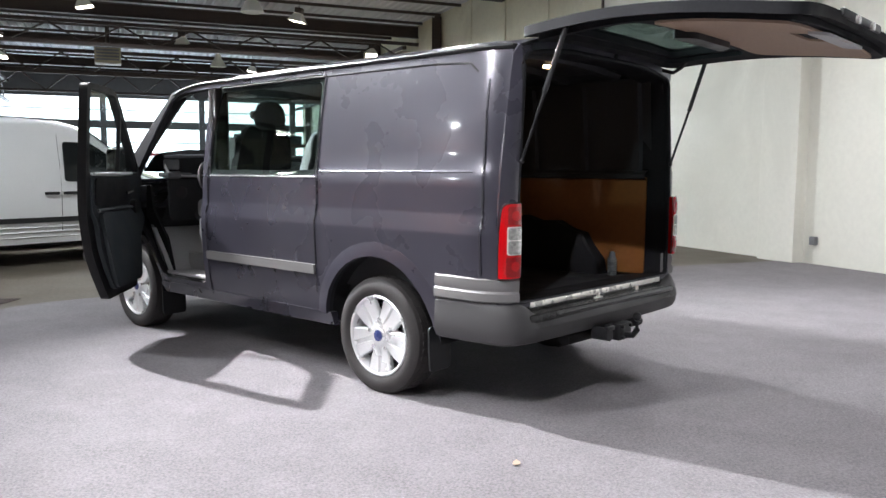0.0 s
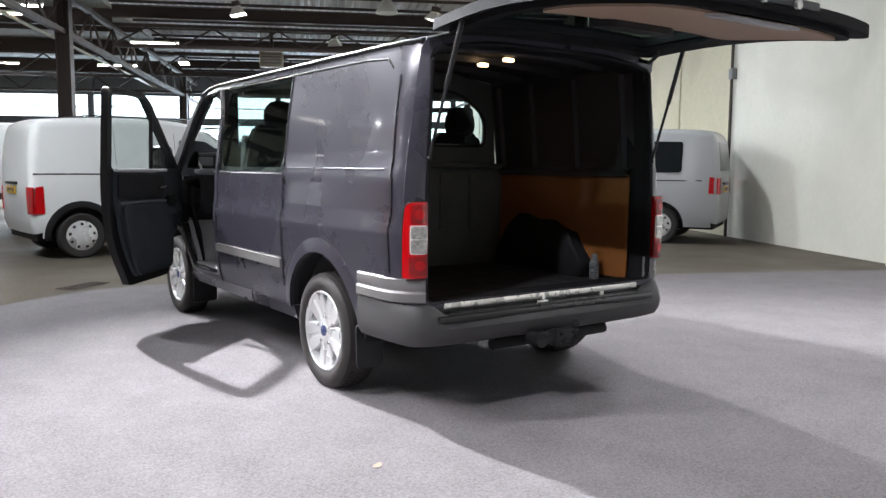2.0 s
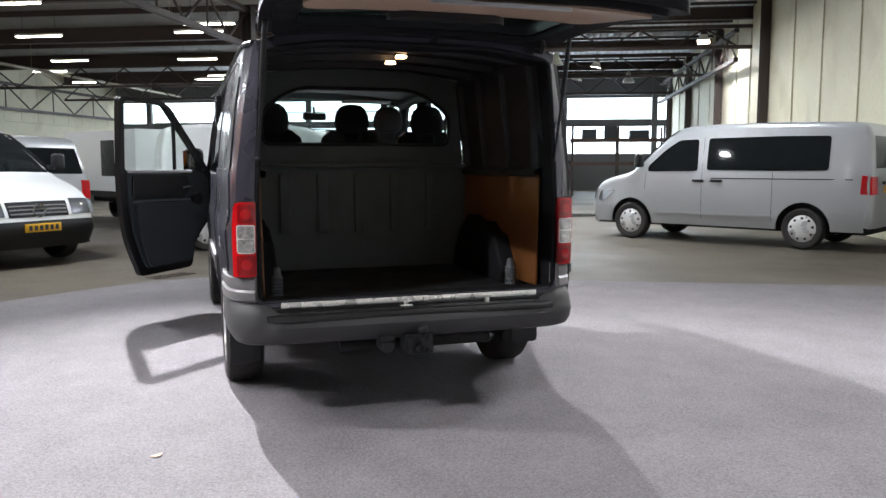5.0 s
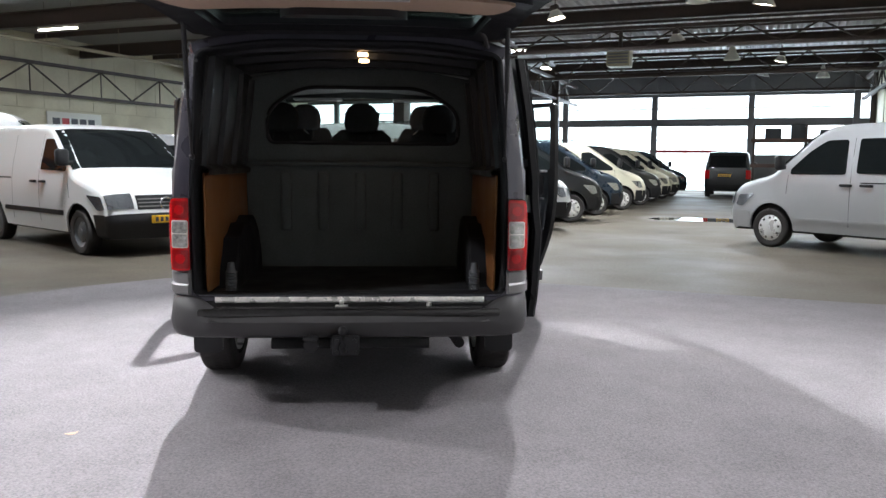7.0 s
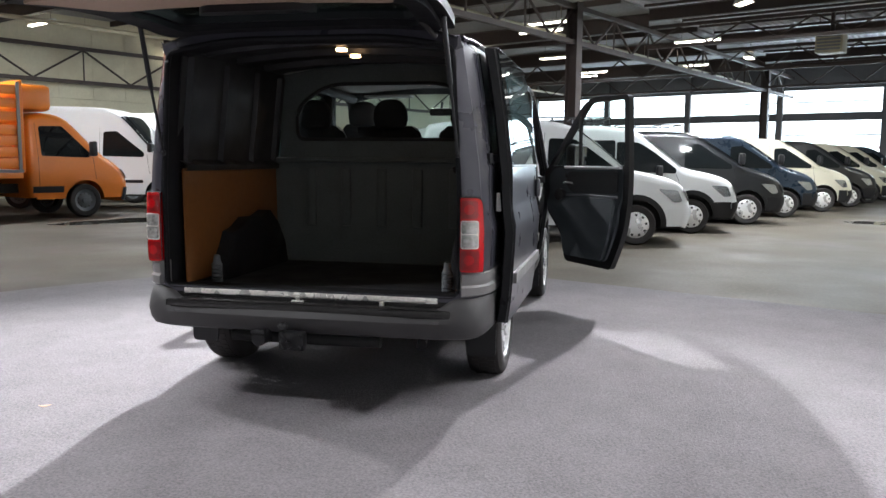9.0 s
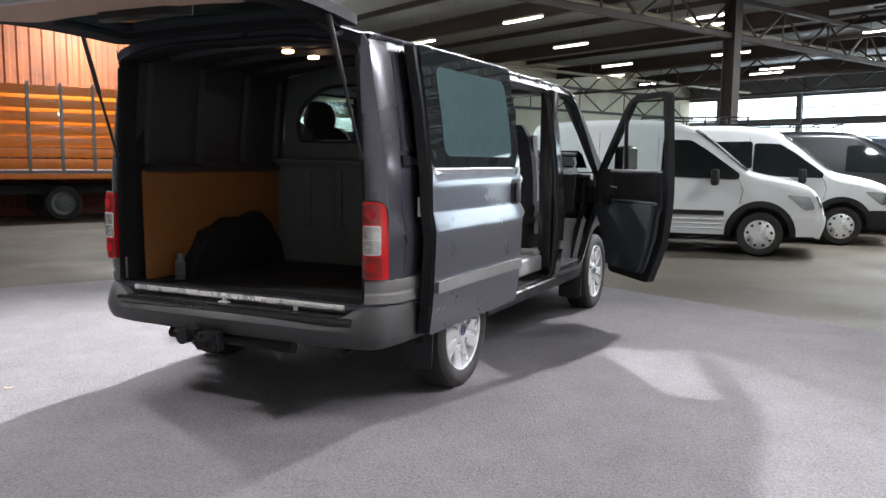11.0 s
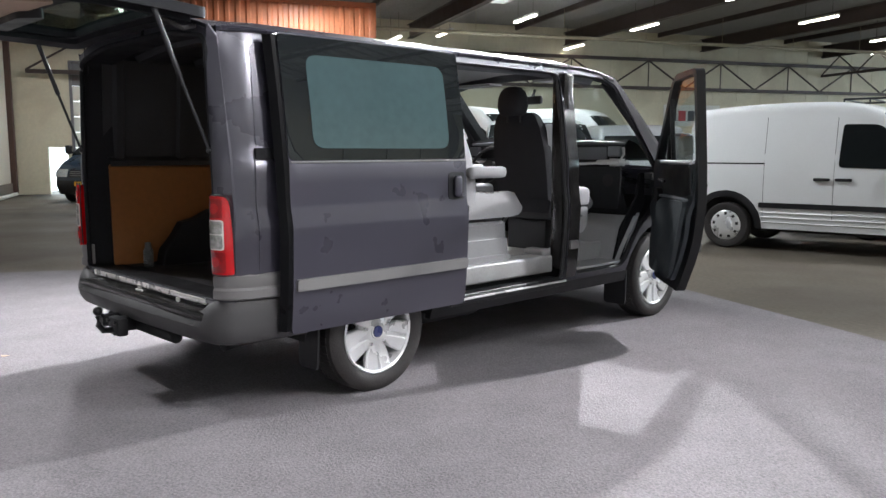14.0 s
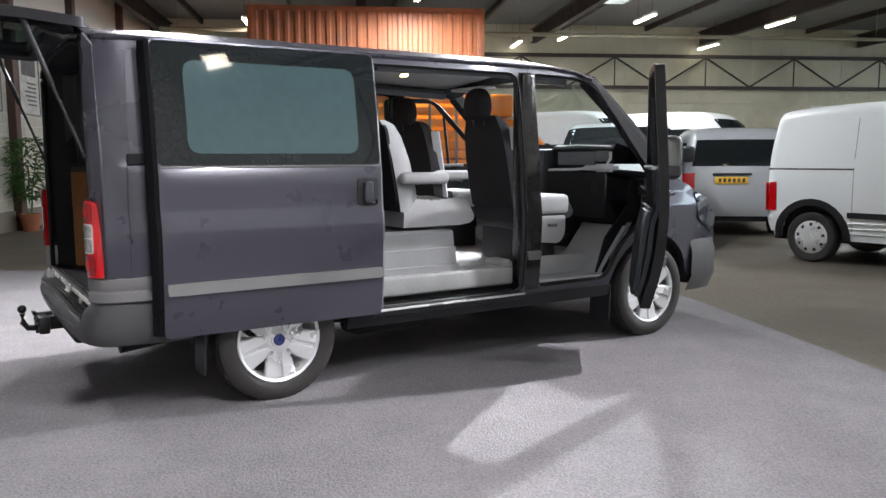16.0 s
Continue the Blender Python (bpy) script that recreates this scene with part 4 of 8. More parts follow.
def seam_line(h, s, pts, r=0.004):
    bm = bmesh.new()
    line = []
    for (a0, b0), (a1, b1) in zip(pts[:-1], pts[1:]):
        for k in range(6):
            a, b = a0 + (a1 - a0) * k / 6, b0 + (b1 - b0) * k / 6
            line.append((s * (h.w(a, b) - r * 0.4), a, b))
    a, b = pts[-1]
    line.append((s * (h.w(a, b) - r * 0.4), a, b))
    tube(bm, line, r, 5)
    return bm


def yellow_plate(t, m, n=6, seed=1):
    bm = bmesh.new()
    box(bm, (-0.26, -0.055, 0), (0.26, 0.055, 0.012), 0.006)
    p = part("number_plate", bm, YELLOW, t, "yellow number plate with dark bars")
    p.matrix_local = m
    bm = bmesh.new()
    bars(bm, -0.22, 0.23, -0.033, 0.035, n, 0.012, 0.002, 0.4, seed)
    part("plate_bar", bm, SIGN_DARK, p)


KINDS = {
    # profile from the rear foot over the roof to the front foot; widths by height
    "connect": dict(prof=[(-0.58, 0.36), (-0.64, 0.55), (-0.65, 1.0), (-0.63, 1.5), (-0.57, 1.86), (-0.45, 1.94), (0.6, 2.0), (1.5, 1.98), (1.89, 1.86), (2.19, 1.64), (2.63, 1.27), (2.74, 1.19), (3.25, 1.10), (3.55, 0.99), (3.67, 0.80), (3.70, 0.66), (3.73, 0.5), (3.65, 0.27)],
                    widths=[(0.25, 0.84), (0.5, 0.89), (1.0, 0.9), (1.3, 0.88), (1.9, 0.78)], wb=2.85, track=0.78, radius=0.32, glass=(1.87, 2.68), belt=1.24, r=0.13,
                    side=[[(1.43, 1.14), (1.45, 1.69), (1.85, 1.68), (2.08, 1.54), (2.55, 1.19), (2.53, 1.11)]], doors=[[(1.38, 0.45), (1.38, 1.78)], [(0.5, 0.42), (0.5, 1.8)], [(2.5, 1.2), (2.6, 0.95), (2.56, 0.75)]], strip=[(0.45, 0.62), (2.35, 0.62)], rail=[(-0.6, 1.18), (0.5, 1.18)], handles=[(1.5, 0.98), (1.24, 0.98)], arch=True, lamp=(-0.60, -0.24), mirror=(2.2, 1.06)),
    "trafic": dict(prof=[(-0.80, 0.36), (-0.85, 0.55), (-0.85, 1.05), (-0.80, 1.6), (-0.73, 1.9), (-0.55, 1.95), (0.9, 1.98), (1.8, 1.97), (2.1, 1.88), (2.45, 1.66), (2.94, 1.30), (3.05, 1.22), (3.5, 1.10), (3.78, 0.96), (3.89, 0.76), (3.92, 0.62), (3.93, 0.45), (3.85, 0.25)],
                   widths=[(0.25, 0.89), (0.5, 0.945), (1.0, 0.952), (1.25, 0.935), (1.9, 0.80)], wb=3.098, track=0.83, radius=0.325, glass=(2.06, 3.03), belt=1.22, r=0.15,
                   side=[[(1.75, 1.2), (1.78, 1.7), (2.05, 1.72), (2.75, 1.26), (2.74, 1.18)]], doors=[[(1.66, 0.42), (1.66, 1.78)], [(0.6, 0.42), (0.6, 1.78)], [(2.8, 1.2), (2.85, 0.8)]], strip=[(0.5, 0.6), (2.6, 0.6)], rail=None, handles=[(1.82, 1.0), (1.5, 1.0)], arch=False),
    "minibus": dict(tail_in=0.13, prof=[(-0.93, 0.36), (-0.99, 0.55), (-0.99, 1.0), (-0.96, 1.5), (-0.90, 1.88), (-0.74, 1.98), (0.9, 2.01), (1.9, 2.0), (2.2, 1.93), (2.5, 1.69), (2.88, 1.32), (3.02, 1.2), (3.52, 1.09), (3.74, 0.97), (3.83, 0.78), (3.86, 0.5), (3.8, 0.26)],
                    widths=[(0.25, 0.90), (0.5, 0.948), (1.0, 0.952), (1.2, 0.94), (1.88, 0.83)], wb=3.0, track=0.83, radius=0.325, glass=(2.12, 2.9), belt=1.22, r=0.11, lamp=(-0.34, -0.07),
                    side=[[(1.74, 1.22), (1.76, 1.76), (2.1, 1.75), (2.36, 1.58), (2.66, 1.3), (2.66, 1.21)], [(-0.36, 1.24), (-0.36, 1.77), (0.35, 1.78), (1.58, 1.77), (1.58, 1.24), (0.4, 1.23)]], doors=[[(1.66, 0.42), (1.66, 1.78)], [(0.48, 0.42), (0.48, 1.2)], [(2.7, 1.2), (2.72, 0.9)]], strip=[(0.46, 0.50), (2.52, 0.50)], rail=[(-0.7, 1.1), (1.5, 1.1)], handles=[(1.72, 1.06), (1.4, 1.06)], arch=False),
    "vito": dict(prof=[(-0.72, 0.36), (-0.76, 0.55), (-0.76, 1.05), (-0.72, 1.55), (-0.66, 1.84), (-0.5, 1.89), (1.2, 1.91), (2.0, 1.87), (2.25, 1.79), (2.55, 1.6), (3.02, 1.25), (3.14, 1.17), (3.55, 1.06), (3.85, 0.92), (3.95, 0.74), (3.98, 0.62), (4.02, 0.48), (3.92, 0.26)],
                 widths=[(0.25, 0.89), (0.5, 0.945), (1.0, 0.95), (1.2, 0.93), (1.8, 0.80)], wb=3.2, track=0.82, radius=0.325, glass=(2.18, 3.08), belt=1.2, r=0.14,
                 side=[[(1.95, 1.2), (1.98, 1.66), (2.25, 1.66), (2.85, 1.24), (2.84, 1.18)]], doors=[[(1.88, 0.42), (1.88, 1.74)], [(0.8, 0.42), (0.8, 1.74)], [(2.9, 1.18), (2.95, 0.8)]], strip=[(0.5, 0.58), (2.75, 0.58)], rail=[(-0.5, 1.06), (0.75, 1.06)], handles=[(2.05, 1.02), (1.7, 1.02)], arch=False),
    "tall": dict(prof=[(-1.2, 0.42), (-1.26, 0.6), (-1.26, 1.3), (-1.22, 2.2), (-1.12, 2.52), (-0.9, 2.6), (1.2, 2.63), (2.2, 2.6), (2.55, 2.48), (2.9, 2.15), (3.55, 1.42), (3.95, 1.28), (4.3, 1.08), (4.5, 0.8), (4.55, 0.55), (4.45, 0.3)],
                 widths=[(0.3, 0.92), (0.6, 0.98), (1.2, 0.99), (1.5, 0.97), (2.5, 0.84)], wb=3.665, track=0.86, radius=0.35, glass=(2.62, 3.55), belt=1.4, r=0.16,
                 side=[[(2.2, 1.36), (2.22, 1.98), (2.55, 2.0), (3.25, 1.45), (3.24, 1.34)]], doors=[[(2.12, 0.5), (2.12, 2.1)], [(0.9, 0.5), (0.9, 2.3)], [(3.32, 1.4), (3.38, 0.9)]], strip=[(0.55, 0.72), (3.2, 0.72)], rail=[(-0.9, 1.35), (0.85, 1.35)], handles=[(2.3, 1.15), (1.95, 1.15)], arch=False),
    "caddy": dict(prof=[(-0.82, 0.36), (-0.87, 0.5), (-0.88, 0.95), (-0.84, 1.3), (-0.74, 1.74), (-0.58, 1.81), (0.8, 1.84), (1.5, 1.78), (1.85, 1.62), (2.5, 1.12), (3.0, 1.02), (3.4, 0.85), (3.52, 0.55), (3.45, 0.25)],
                  widths=[(0.25, 0.84), (0.5, 0.895), (1.0, 0.9), (1.2, 0.88), (1.75, 0.76)], wb=2.68, track=0.77, radius=0.31, glass=(1.5, 2.45), belt=1.12, r=0.11,
                  side=[[(1.1, 1.14), (1.12, 1.58), (1.5, 1.57), (2.2, 1.16), (2.18, 1.1)], [(-0.5, 1.16), (-0.45, 1.58), (1.0, 1.6), (1.0, 1.15)]], doors=[[(1.05, 0.4), (1.05, 1.62)], [(2.25, 1.1), (2.3, 0.75)]], strip=None, rail=None, handles=[(1.2, 0.95), (0.9, 0.95)], arch=False),
}


def vehicle(kind, name, label, category, m, paint, style="cap", seed=1, rear_glass=None, plate_rear=True, plate_front=True, extra_windows=False, group="", bumper=None, foot=None):
    k = KINDS[kind]
    h = Hull(k["prof"], k["widths"], k["r"], nose_y=k["wb"] - 0.25, tail_in=k.get("tail_in", 0.03))
    t = thing(name, label, category, m, group)
    bumper = bumper or BLACK
    z_sill = 0.3 if kind != "tall" else 0.38
    R = k["radius"]
    # skin over roof, nose and tail
    bm = bmesh.new()
    h.skin(bm)
    ins = h.inset()
    ar, af = arch_points(0, R + 0.09, z_sill, zc=R), arch_points(k["wb"], R + 0.09, z_sill, zc=R)
    low_r, low_f = [q for q in ins[:6] if q[1] >= z_sill], [q for q in ins[-6:] if q[1] >= z_sill]
    top = [q for q in ins if q[1] > z_sill + 0.01]
    outline = top + [(top[-1][0], z_sill)] + af[::-1] + ar[::-1] + [(top[0][0], z_sill)]
    for s in (-1, 1):
        panel(bm, outline, h.side_map(s), 0.03, step=0.22, flip=s < 0)
    body = part("body", bm, paint, t, sharp=50)
    # dark underside and wheel wells
    bm = bmesh.new()
    y0, y1 = h.y0 + 0.1, h.y1 - 0.12
    w = k["widths"][0][1] - 0.1
    box(bm, (-w, y0, z_sill - 0.04), (w, y1, z_sill + 0.12))
    for y in (0, k["wb"]):
        box(bm, (-w, y - R - 0.1, z_sill), (w - 0.0, y + R + 0.1, R * 2 + 0.12))
    part("underbody", bm, SEAM, t)
    add_wheels(t, k["wb"], k["track"], R, style)
    # windscreen
    f0, f1 = h.find(True, y=k["glass"][0]), h.find(True, y=k["glass"][1])
    bm = bmesh.new()
    h.patch(bm, f0 + 0.006, f1 - 0.004, -1.06, 1.06, 0.008)
    part("windscreen", bm, VAN_GLASS, t, "dark reflecting windscreen")
    # side windows
    wins = list(k["side"])
    if extra_windows:
        wins.append([(0.05, k["belt"] + 0.02), (0.08, 1.7), (1.42, 1.72), (1.42, k["belt"] + 0.02)] if kind != "tall" else [(-0.9, 1.5), (-0.88, 2.1), (2.0, 2.12), (2.0, 1.5)])
    for s in (-1, 1):
        for p in wins:
            bm = bmesh.new()
            panel(bm, rounded(p, 0.05, 3), h.side_map(s, 0.012), 0.02, step=0.12, flip=s < 0)
            part("side_window", bm, VAN_GLASS, t)
        for q in k["doors"]:
            part("door_seam", seam_line(h, s, q), SEAM, t)
        if k["rail"]:
            part("door_rail", seam_line(h, s, k["rail"], 0.012), BLACK, t)
        if k["strip"]:
            (a0, b0), (a1, b1) = k["strip"]
            bm = bmesh.new()
            q = 0.018 if paint is SILVER_P else 0.035
            panel(bm, rounded(rect(a0, b0 - q, a1, b0 + q), 0.01, 2), h.side_map(s, 0.014), 0.016, step=0.3, flip=s < 0)
            part("side_moulding", bm, paint if paint is SILVER_P else BLACK, t)
        for y, z in k["handles"]:
            bm = bmesh.new()
            x = s * h.w(y, z)
            box(bm, (min(x - s * 0.005, x + s * 0.035), y - 0.1, z - 0.02), (max(x - s * 0.005, x + s * 0.035), y + 0.1, z + 0.02), 0.012)
            part("handle", bm, BLACK if paint is not BLACK_P else TRIM_GREY, t)
        if k["arch"]:
            for yc in (0, k["wb"]):
                bm = bmesh.new()
                a_out, a_in = arch_points(yc, R + 0.17, z_sill, 14, R), arch_points(yc, R + 0.085, z_sill, 14, R)
                panel(bm, a_out + a_in[::-1], h.side_map(s, 0.016), 0.03, step=0.2, flip=s < 0)
                part("arch_trim", bm, BLACK, t)
            for z in (0.39, 0.455, 0.52):
                part("cladding_rib", seam_line(h, s, [(0.46, z), (2.34, z)], 0.013), paint, t)
        # mirror
        y, z = k.get("mirror", (k["glass"][1] - 0.12, k["belt"] + 0.1))
        x = s * (h.w(y, z) + 0.12)
        bm = bmesh.new()
        box(bm, (x - 0.09, y - 0.05, z - 0.04), (x + 0.09, y + 0.07, z + 0.2), 0.045, 3)
        box(bm, (min(x, x - s * 0.16), y - 0.02, z - 0.03), (max(x, x - s * 0.16), y + 0.03, z + 0.03), 0.01)
        part("mirror", bm, BLACK, t)
        # headlamp and tail lamp
        fz0, fz1 = h.find(True, z=k["belt"] - 0.33), h.find(True, z=k["belt"] - 0.52)
        bm = bmesh.new()
        a, b = (0.62, 1.08) if s > 0 else (-1.08, -0.62)
        h.patch(bm, fz0, fz1, a, b, 0.008, 0.02, 5, 6)
        yn = h.y1 - h.r
        panel(bm, rounded([(yn - 0.42, k["belt"] - 0.34), (yn - 0.1, k["belt"] - 0.36), (yn - 0.02, k["belt"] - 0.54), (yn - 0.16, k["belt"] - 0.56)], 0.04, 3), h.side_map(s, 0.01), 0.02, step=0.2, flip=s < 0)
        part("headlamp", bm, HEADLAMP, t)
        bm = bmesh.new()
        y = h.y0
        zt = k["belt"]
        la, lb = k.get("lamp", (-0.42, -0.05))
        panel(bm, rounded([(y + 0.05, zt + la), (y + 0.07, zt + lb), (y + 0.17, zt + lb + 0.02), (y + 0.18, zt + la)], 0.02, 2), h.side_map(s, 0.008), 0.02, step=0.2, flip=s < 0)
        fr0, fr1 = h.find(False, z=zt + la), h.find(False, z=zt + lb)
        a, b = (0.86, 1.1) if s > 0 else (-1.1, -0.86)
        h.patch(bm, fr0, fr1, a, b, 0.008, 0.02, 4, 4)
        part("tail_lamp", bm, RED_LENS, t)
    # bumpers
    zb = 0.62 if kind not in ("tall",) else 0.72
    for front in (True, False):
        bm = bmesh.new()
        fb = [i for i, (y, z) in enumerate(h.p) if z < zb and (y > 1.5) == front]
        h.skin(bm, min(fb), max(fb) + 1, 0.014)
        for s in (-1, 1):
            ya = (k["wb"] + R + 0.1, h.y1 - h.r - 0.02) if front else (h.y0 + h.r + 0.02, -R - 0.1)
            if ya[1] - ya[0] > 0.05:
                panel(bm, rect(ya[0], z_sill, ya[1], zb - 0.03), h.side_map(s, 0.014), 0.03, step=0.2, flip=s < 0)
        part("bumper", bm, bumper, t)
    # grille and rear glass
    bm = bmesh.new()
    h.patch(bm, h.find(True, z=k["belt"] - 0.36), h.find(True, z=k["belt"] - 0.55), -0.55, 0.55, 0.006, 0.015, 5, 8)
    grille = part("grille", bm, BLACK, t)
    for dz in (0.40, 0.45, 0.50):
        bm = bmesh.new()
        h.patch(bm, h.find(True, z=k["belt"] - dz), h.find(True, z=k["belt"] - dz - 0.012), -0.52, 0.52, 0.014, 0.012, 2, 8)
        part("grille_bar", bm, STRIP, grille)
    if rear_glass:
        bm = bmesh.new()
        top_z = k["prof"][4][1] - 0.13
        h.patch(bm, h.find(False, z=k["belt"] + 0.06), h.find(False, z=top_z), -0.93, 0.93, 0.006, 0.014, 6, 8)
        part("rear_window", bm, VAN_GLASS, t, "dark rear window")
    if kind == "vito":
        q, n = h.at(h.find(True, z=k["belt"] - 0.455))
        bm = bmesh.new()
        lathe(bm, [(0.085, 0.0), (0.095, 0.012), (0.085, 0.024), (0.072, 0.012)], 24, pose(0, q.x + 0.012, q.y, 0, 0, 90))
        part("badge_ring", bm, CHROME, grille)
    if plate_front:
        q, n = h.at(h.find(True, z=0.52))
        yellow_plate(t, pose(0, q.x + 0.024, q.y, 90, 0, 180), seed=seed)
    if plate_rear:
        q, n = h.at(h.find(False, z=0.95))
        yellow_plate(t, pose(-0.12, q.x - 0.012, 0.95, 90, 0, 0), seed=seed + 5)
        bm = bmesh.new()
        box(bm, (-0.42, q.x - 0.03, 1.03), (0.2, q.x + 0.01, 1.07), 0.01)
        part("plate_lamp_bar", bm, BLACK, t)
    return t


def by_wheel(px, py, hx, hy, right, along=0.0):
    """The pose of a vehicle whose wheel at (px, py) lies right metres right of its centre line and along metres ahead of the rear axle."""
    l = math.hypot(hx, hy)
    hx, hy = hx / l, hy / l
    rx, ry = hy, -hx
    return pose(px - rx * right - hx * along, py - ry * right - hy * along, 0, 0, 0, math.degrees(math.atan2(-hx, hy)))


vehicle("connect", "panel_van", "white high-roof panel van with dark wheel-arch trim", "van", by_wheel(-0.86, 8.72, 2.9, 0.3, 0.86), WHITE_P, seed=2, bumper=WHITE_P, group="parked row of vans")
ROW = (2.9, 0.35)
RK = [("connect", 3.05, 11.45, WHITE_P, "white high-roof van with dark side windows", True), ("trafic", 4.42, 14.1, BLACK_P, "black panel van with a roof rack", False), ("trafic", 5.7, 16.7, BLUE_P, "dark blue panel van", False), ("trafic", 7.2, 19.4, CREAM_P, "cream panel van", False), ("trafic", 8.6, 22.1, BLACK_P, "black panel van", False), ("trafic", 9.9, 24.8, CREAM_P, "cream panel van", False), ("trafic", 11.2, 27.4, CREAM_P, "cream panel van", False), ("trafic", 12.5, 30.0, BLUE_P, "dark blue panel van", False)]
for i, (kd, x, y, pt, lb, ew) in enumerate(RK):
    vehicle(kd, "panel_van", lb + " parked in the row", "van", by_wheel(x, y, *ROW, 0.86, KINDS[kd]["wb"]), pt, seed=10 + i, extra_windows=ew, group="parked row of vans", plate_rear=False)


def roof_rack(m, z, y0, y1, w):
    t = thing("roof_rack", "black tubular roof rack on a van", "roof rack", m)
    for s in (-1, 1):
        bm = bmesh.new()
        tube(bm, [(s * w, y0, z + 0.1), (s * w, y1, z + 0.1)], 0.016, 6)
        part("side_rail", bm, BLACK, t)
    for k in range(6):
        y = y0 + (y1 - y0) * k / 5
        bm = bmesh.new()
        tube(bm, [(-w, y, z + 0.1), (w, y, z + 0.1)], 0.014, 6)
        for s in (-1, 1):
            tube(bm, [(s * w, y, z - 0.12), (s * w, y, z + 0.1)], 0.012, 6)
        part("crossbar", bm, BLACK, t)


roof_rack(by_wheel(4.42, 14.1, *ROW, 0.86, 3.098), 2.02, -0.5, 1.7, 0.68)
roof_rack(by_wheel(3.05, 11.45, *ROW, 0.86, 2.912), 2.04, -0.4, 1.4, 0.66)

vehicle("minibus", "minibus", "silver minibus with dark tinted windows by the wall", "minibus", by_wheel(8.06, 6.0, -1.49, 2.61, -0.88), SILVER_P, seed=31, rear_glass=True, bumper=SILVER_P)
vehicle("vito", "panel_van", "white panel van with black side mouldings facing the carpet", "van", by_wheel(-4.15, 7.35, 0.69, -0.72, 0.86, 3.2), WHITE_P, "steel", seed=41)
vehicle("tall", "panel_van", "tall white high-roof panel van", "van", by_wheel(-9.8, 14.7, 0.97, 0.24, 0.9, 3.665), WHITE_P, "steel", seed=51)
vehicle("tall", "panel_van", "tall white van with dark side windows", "van", by_wheel(-8.6, 17.9, 0.97, 0.24, 0.9, 3.665), WHITE_P, "steel", seed=52, extra_windows=True)
vehicle("caddy", "compact_van", "silver compact van with a yellow rear plate", "van", by_wheel(-3.38, 10.6, -0.72, 0.69, 0.0, -0.88), SILVER_P, seed=61, rear_glass=True, bumper=SILVER_P)
vehicle("trafic", "panel_van", "dark blue van parked near the bright doorway", "van", by_wheel(-18.15, 6.0, 0.61, -0.79, 0.83, 3.098), BLUE_P, seed=71)
vehicle("trafic", "people_carrier", "black van standing before the open bay door", "van", by_wheel(14.6, 29.0, 0.43, 0.9, 0.0, -0.85), BLACK_P, seed=81, rear_glass=True)


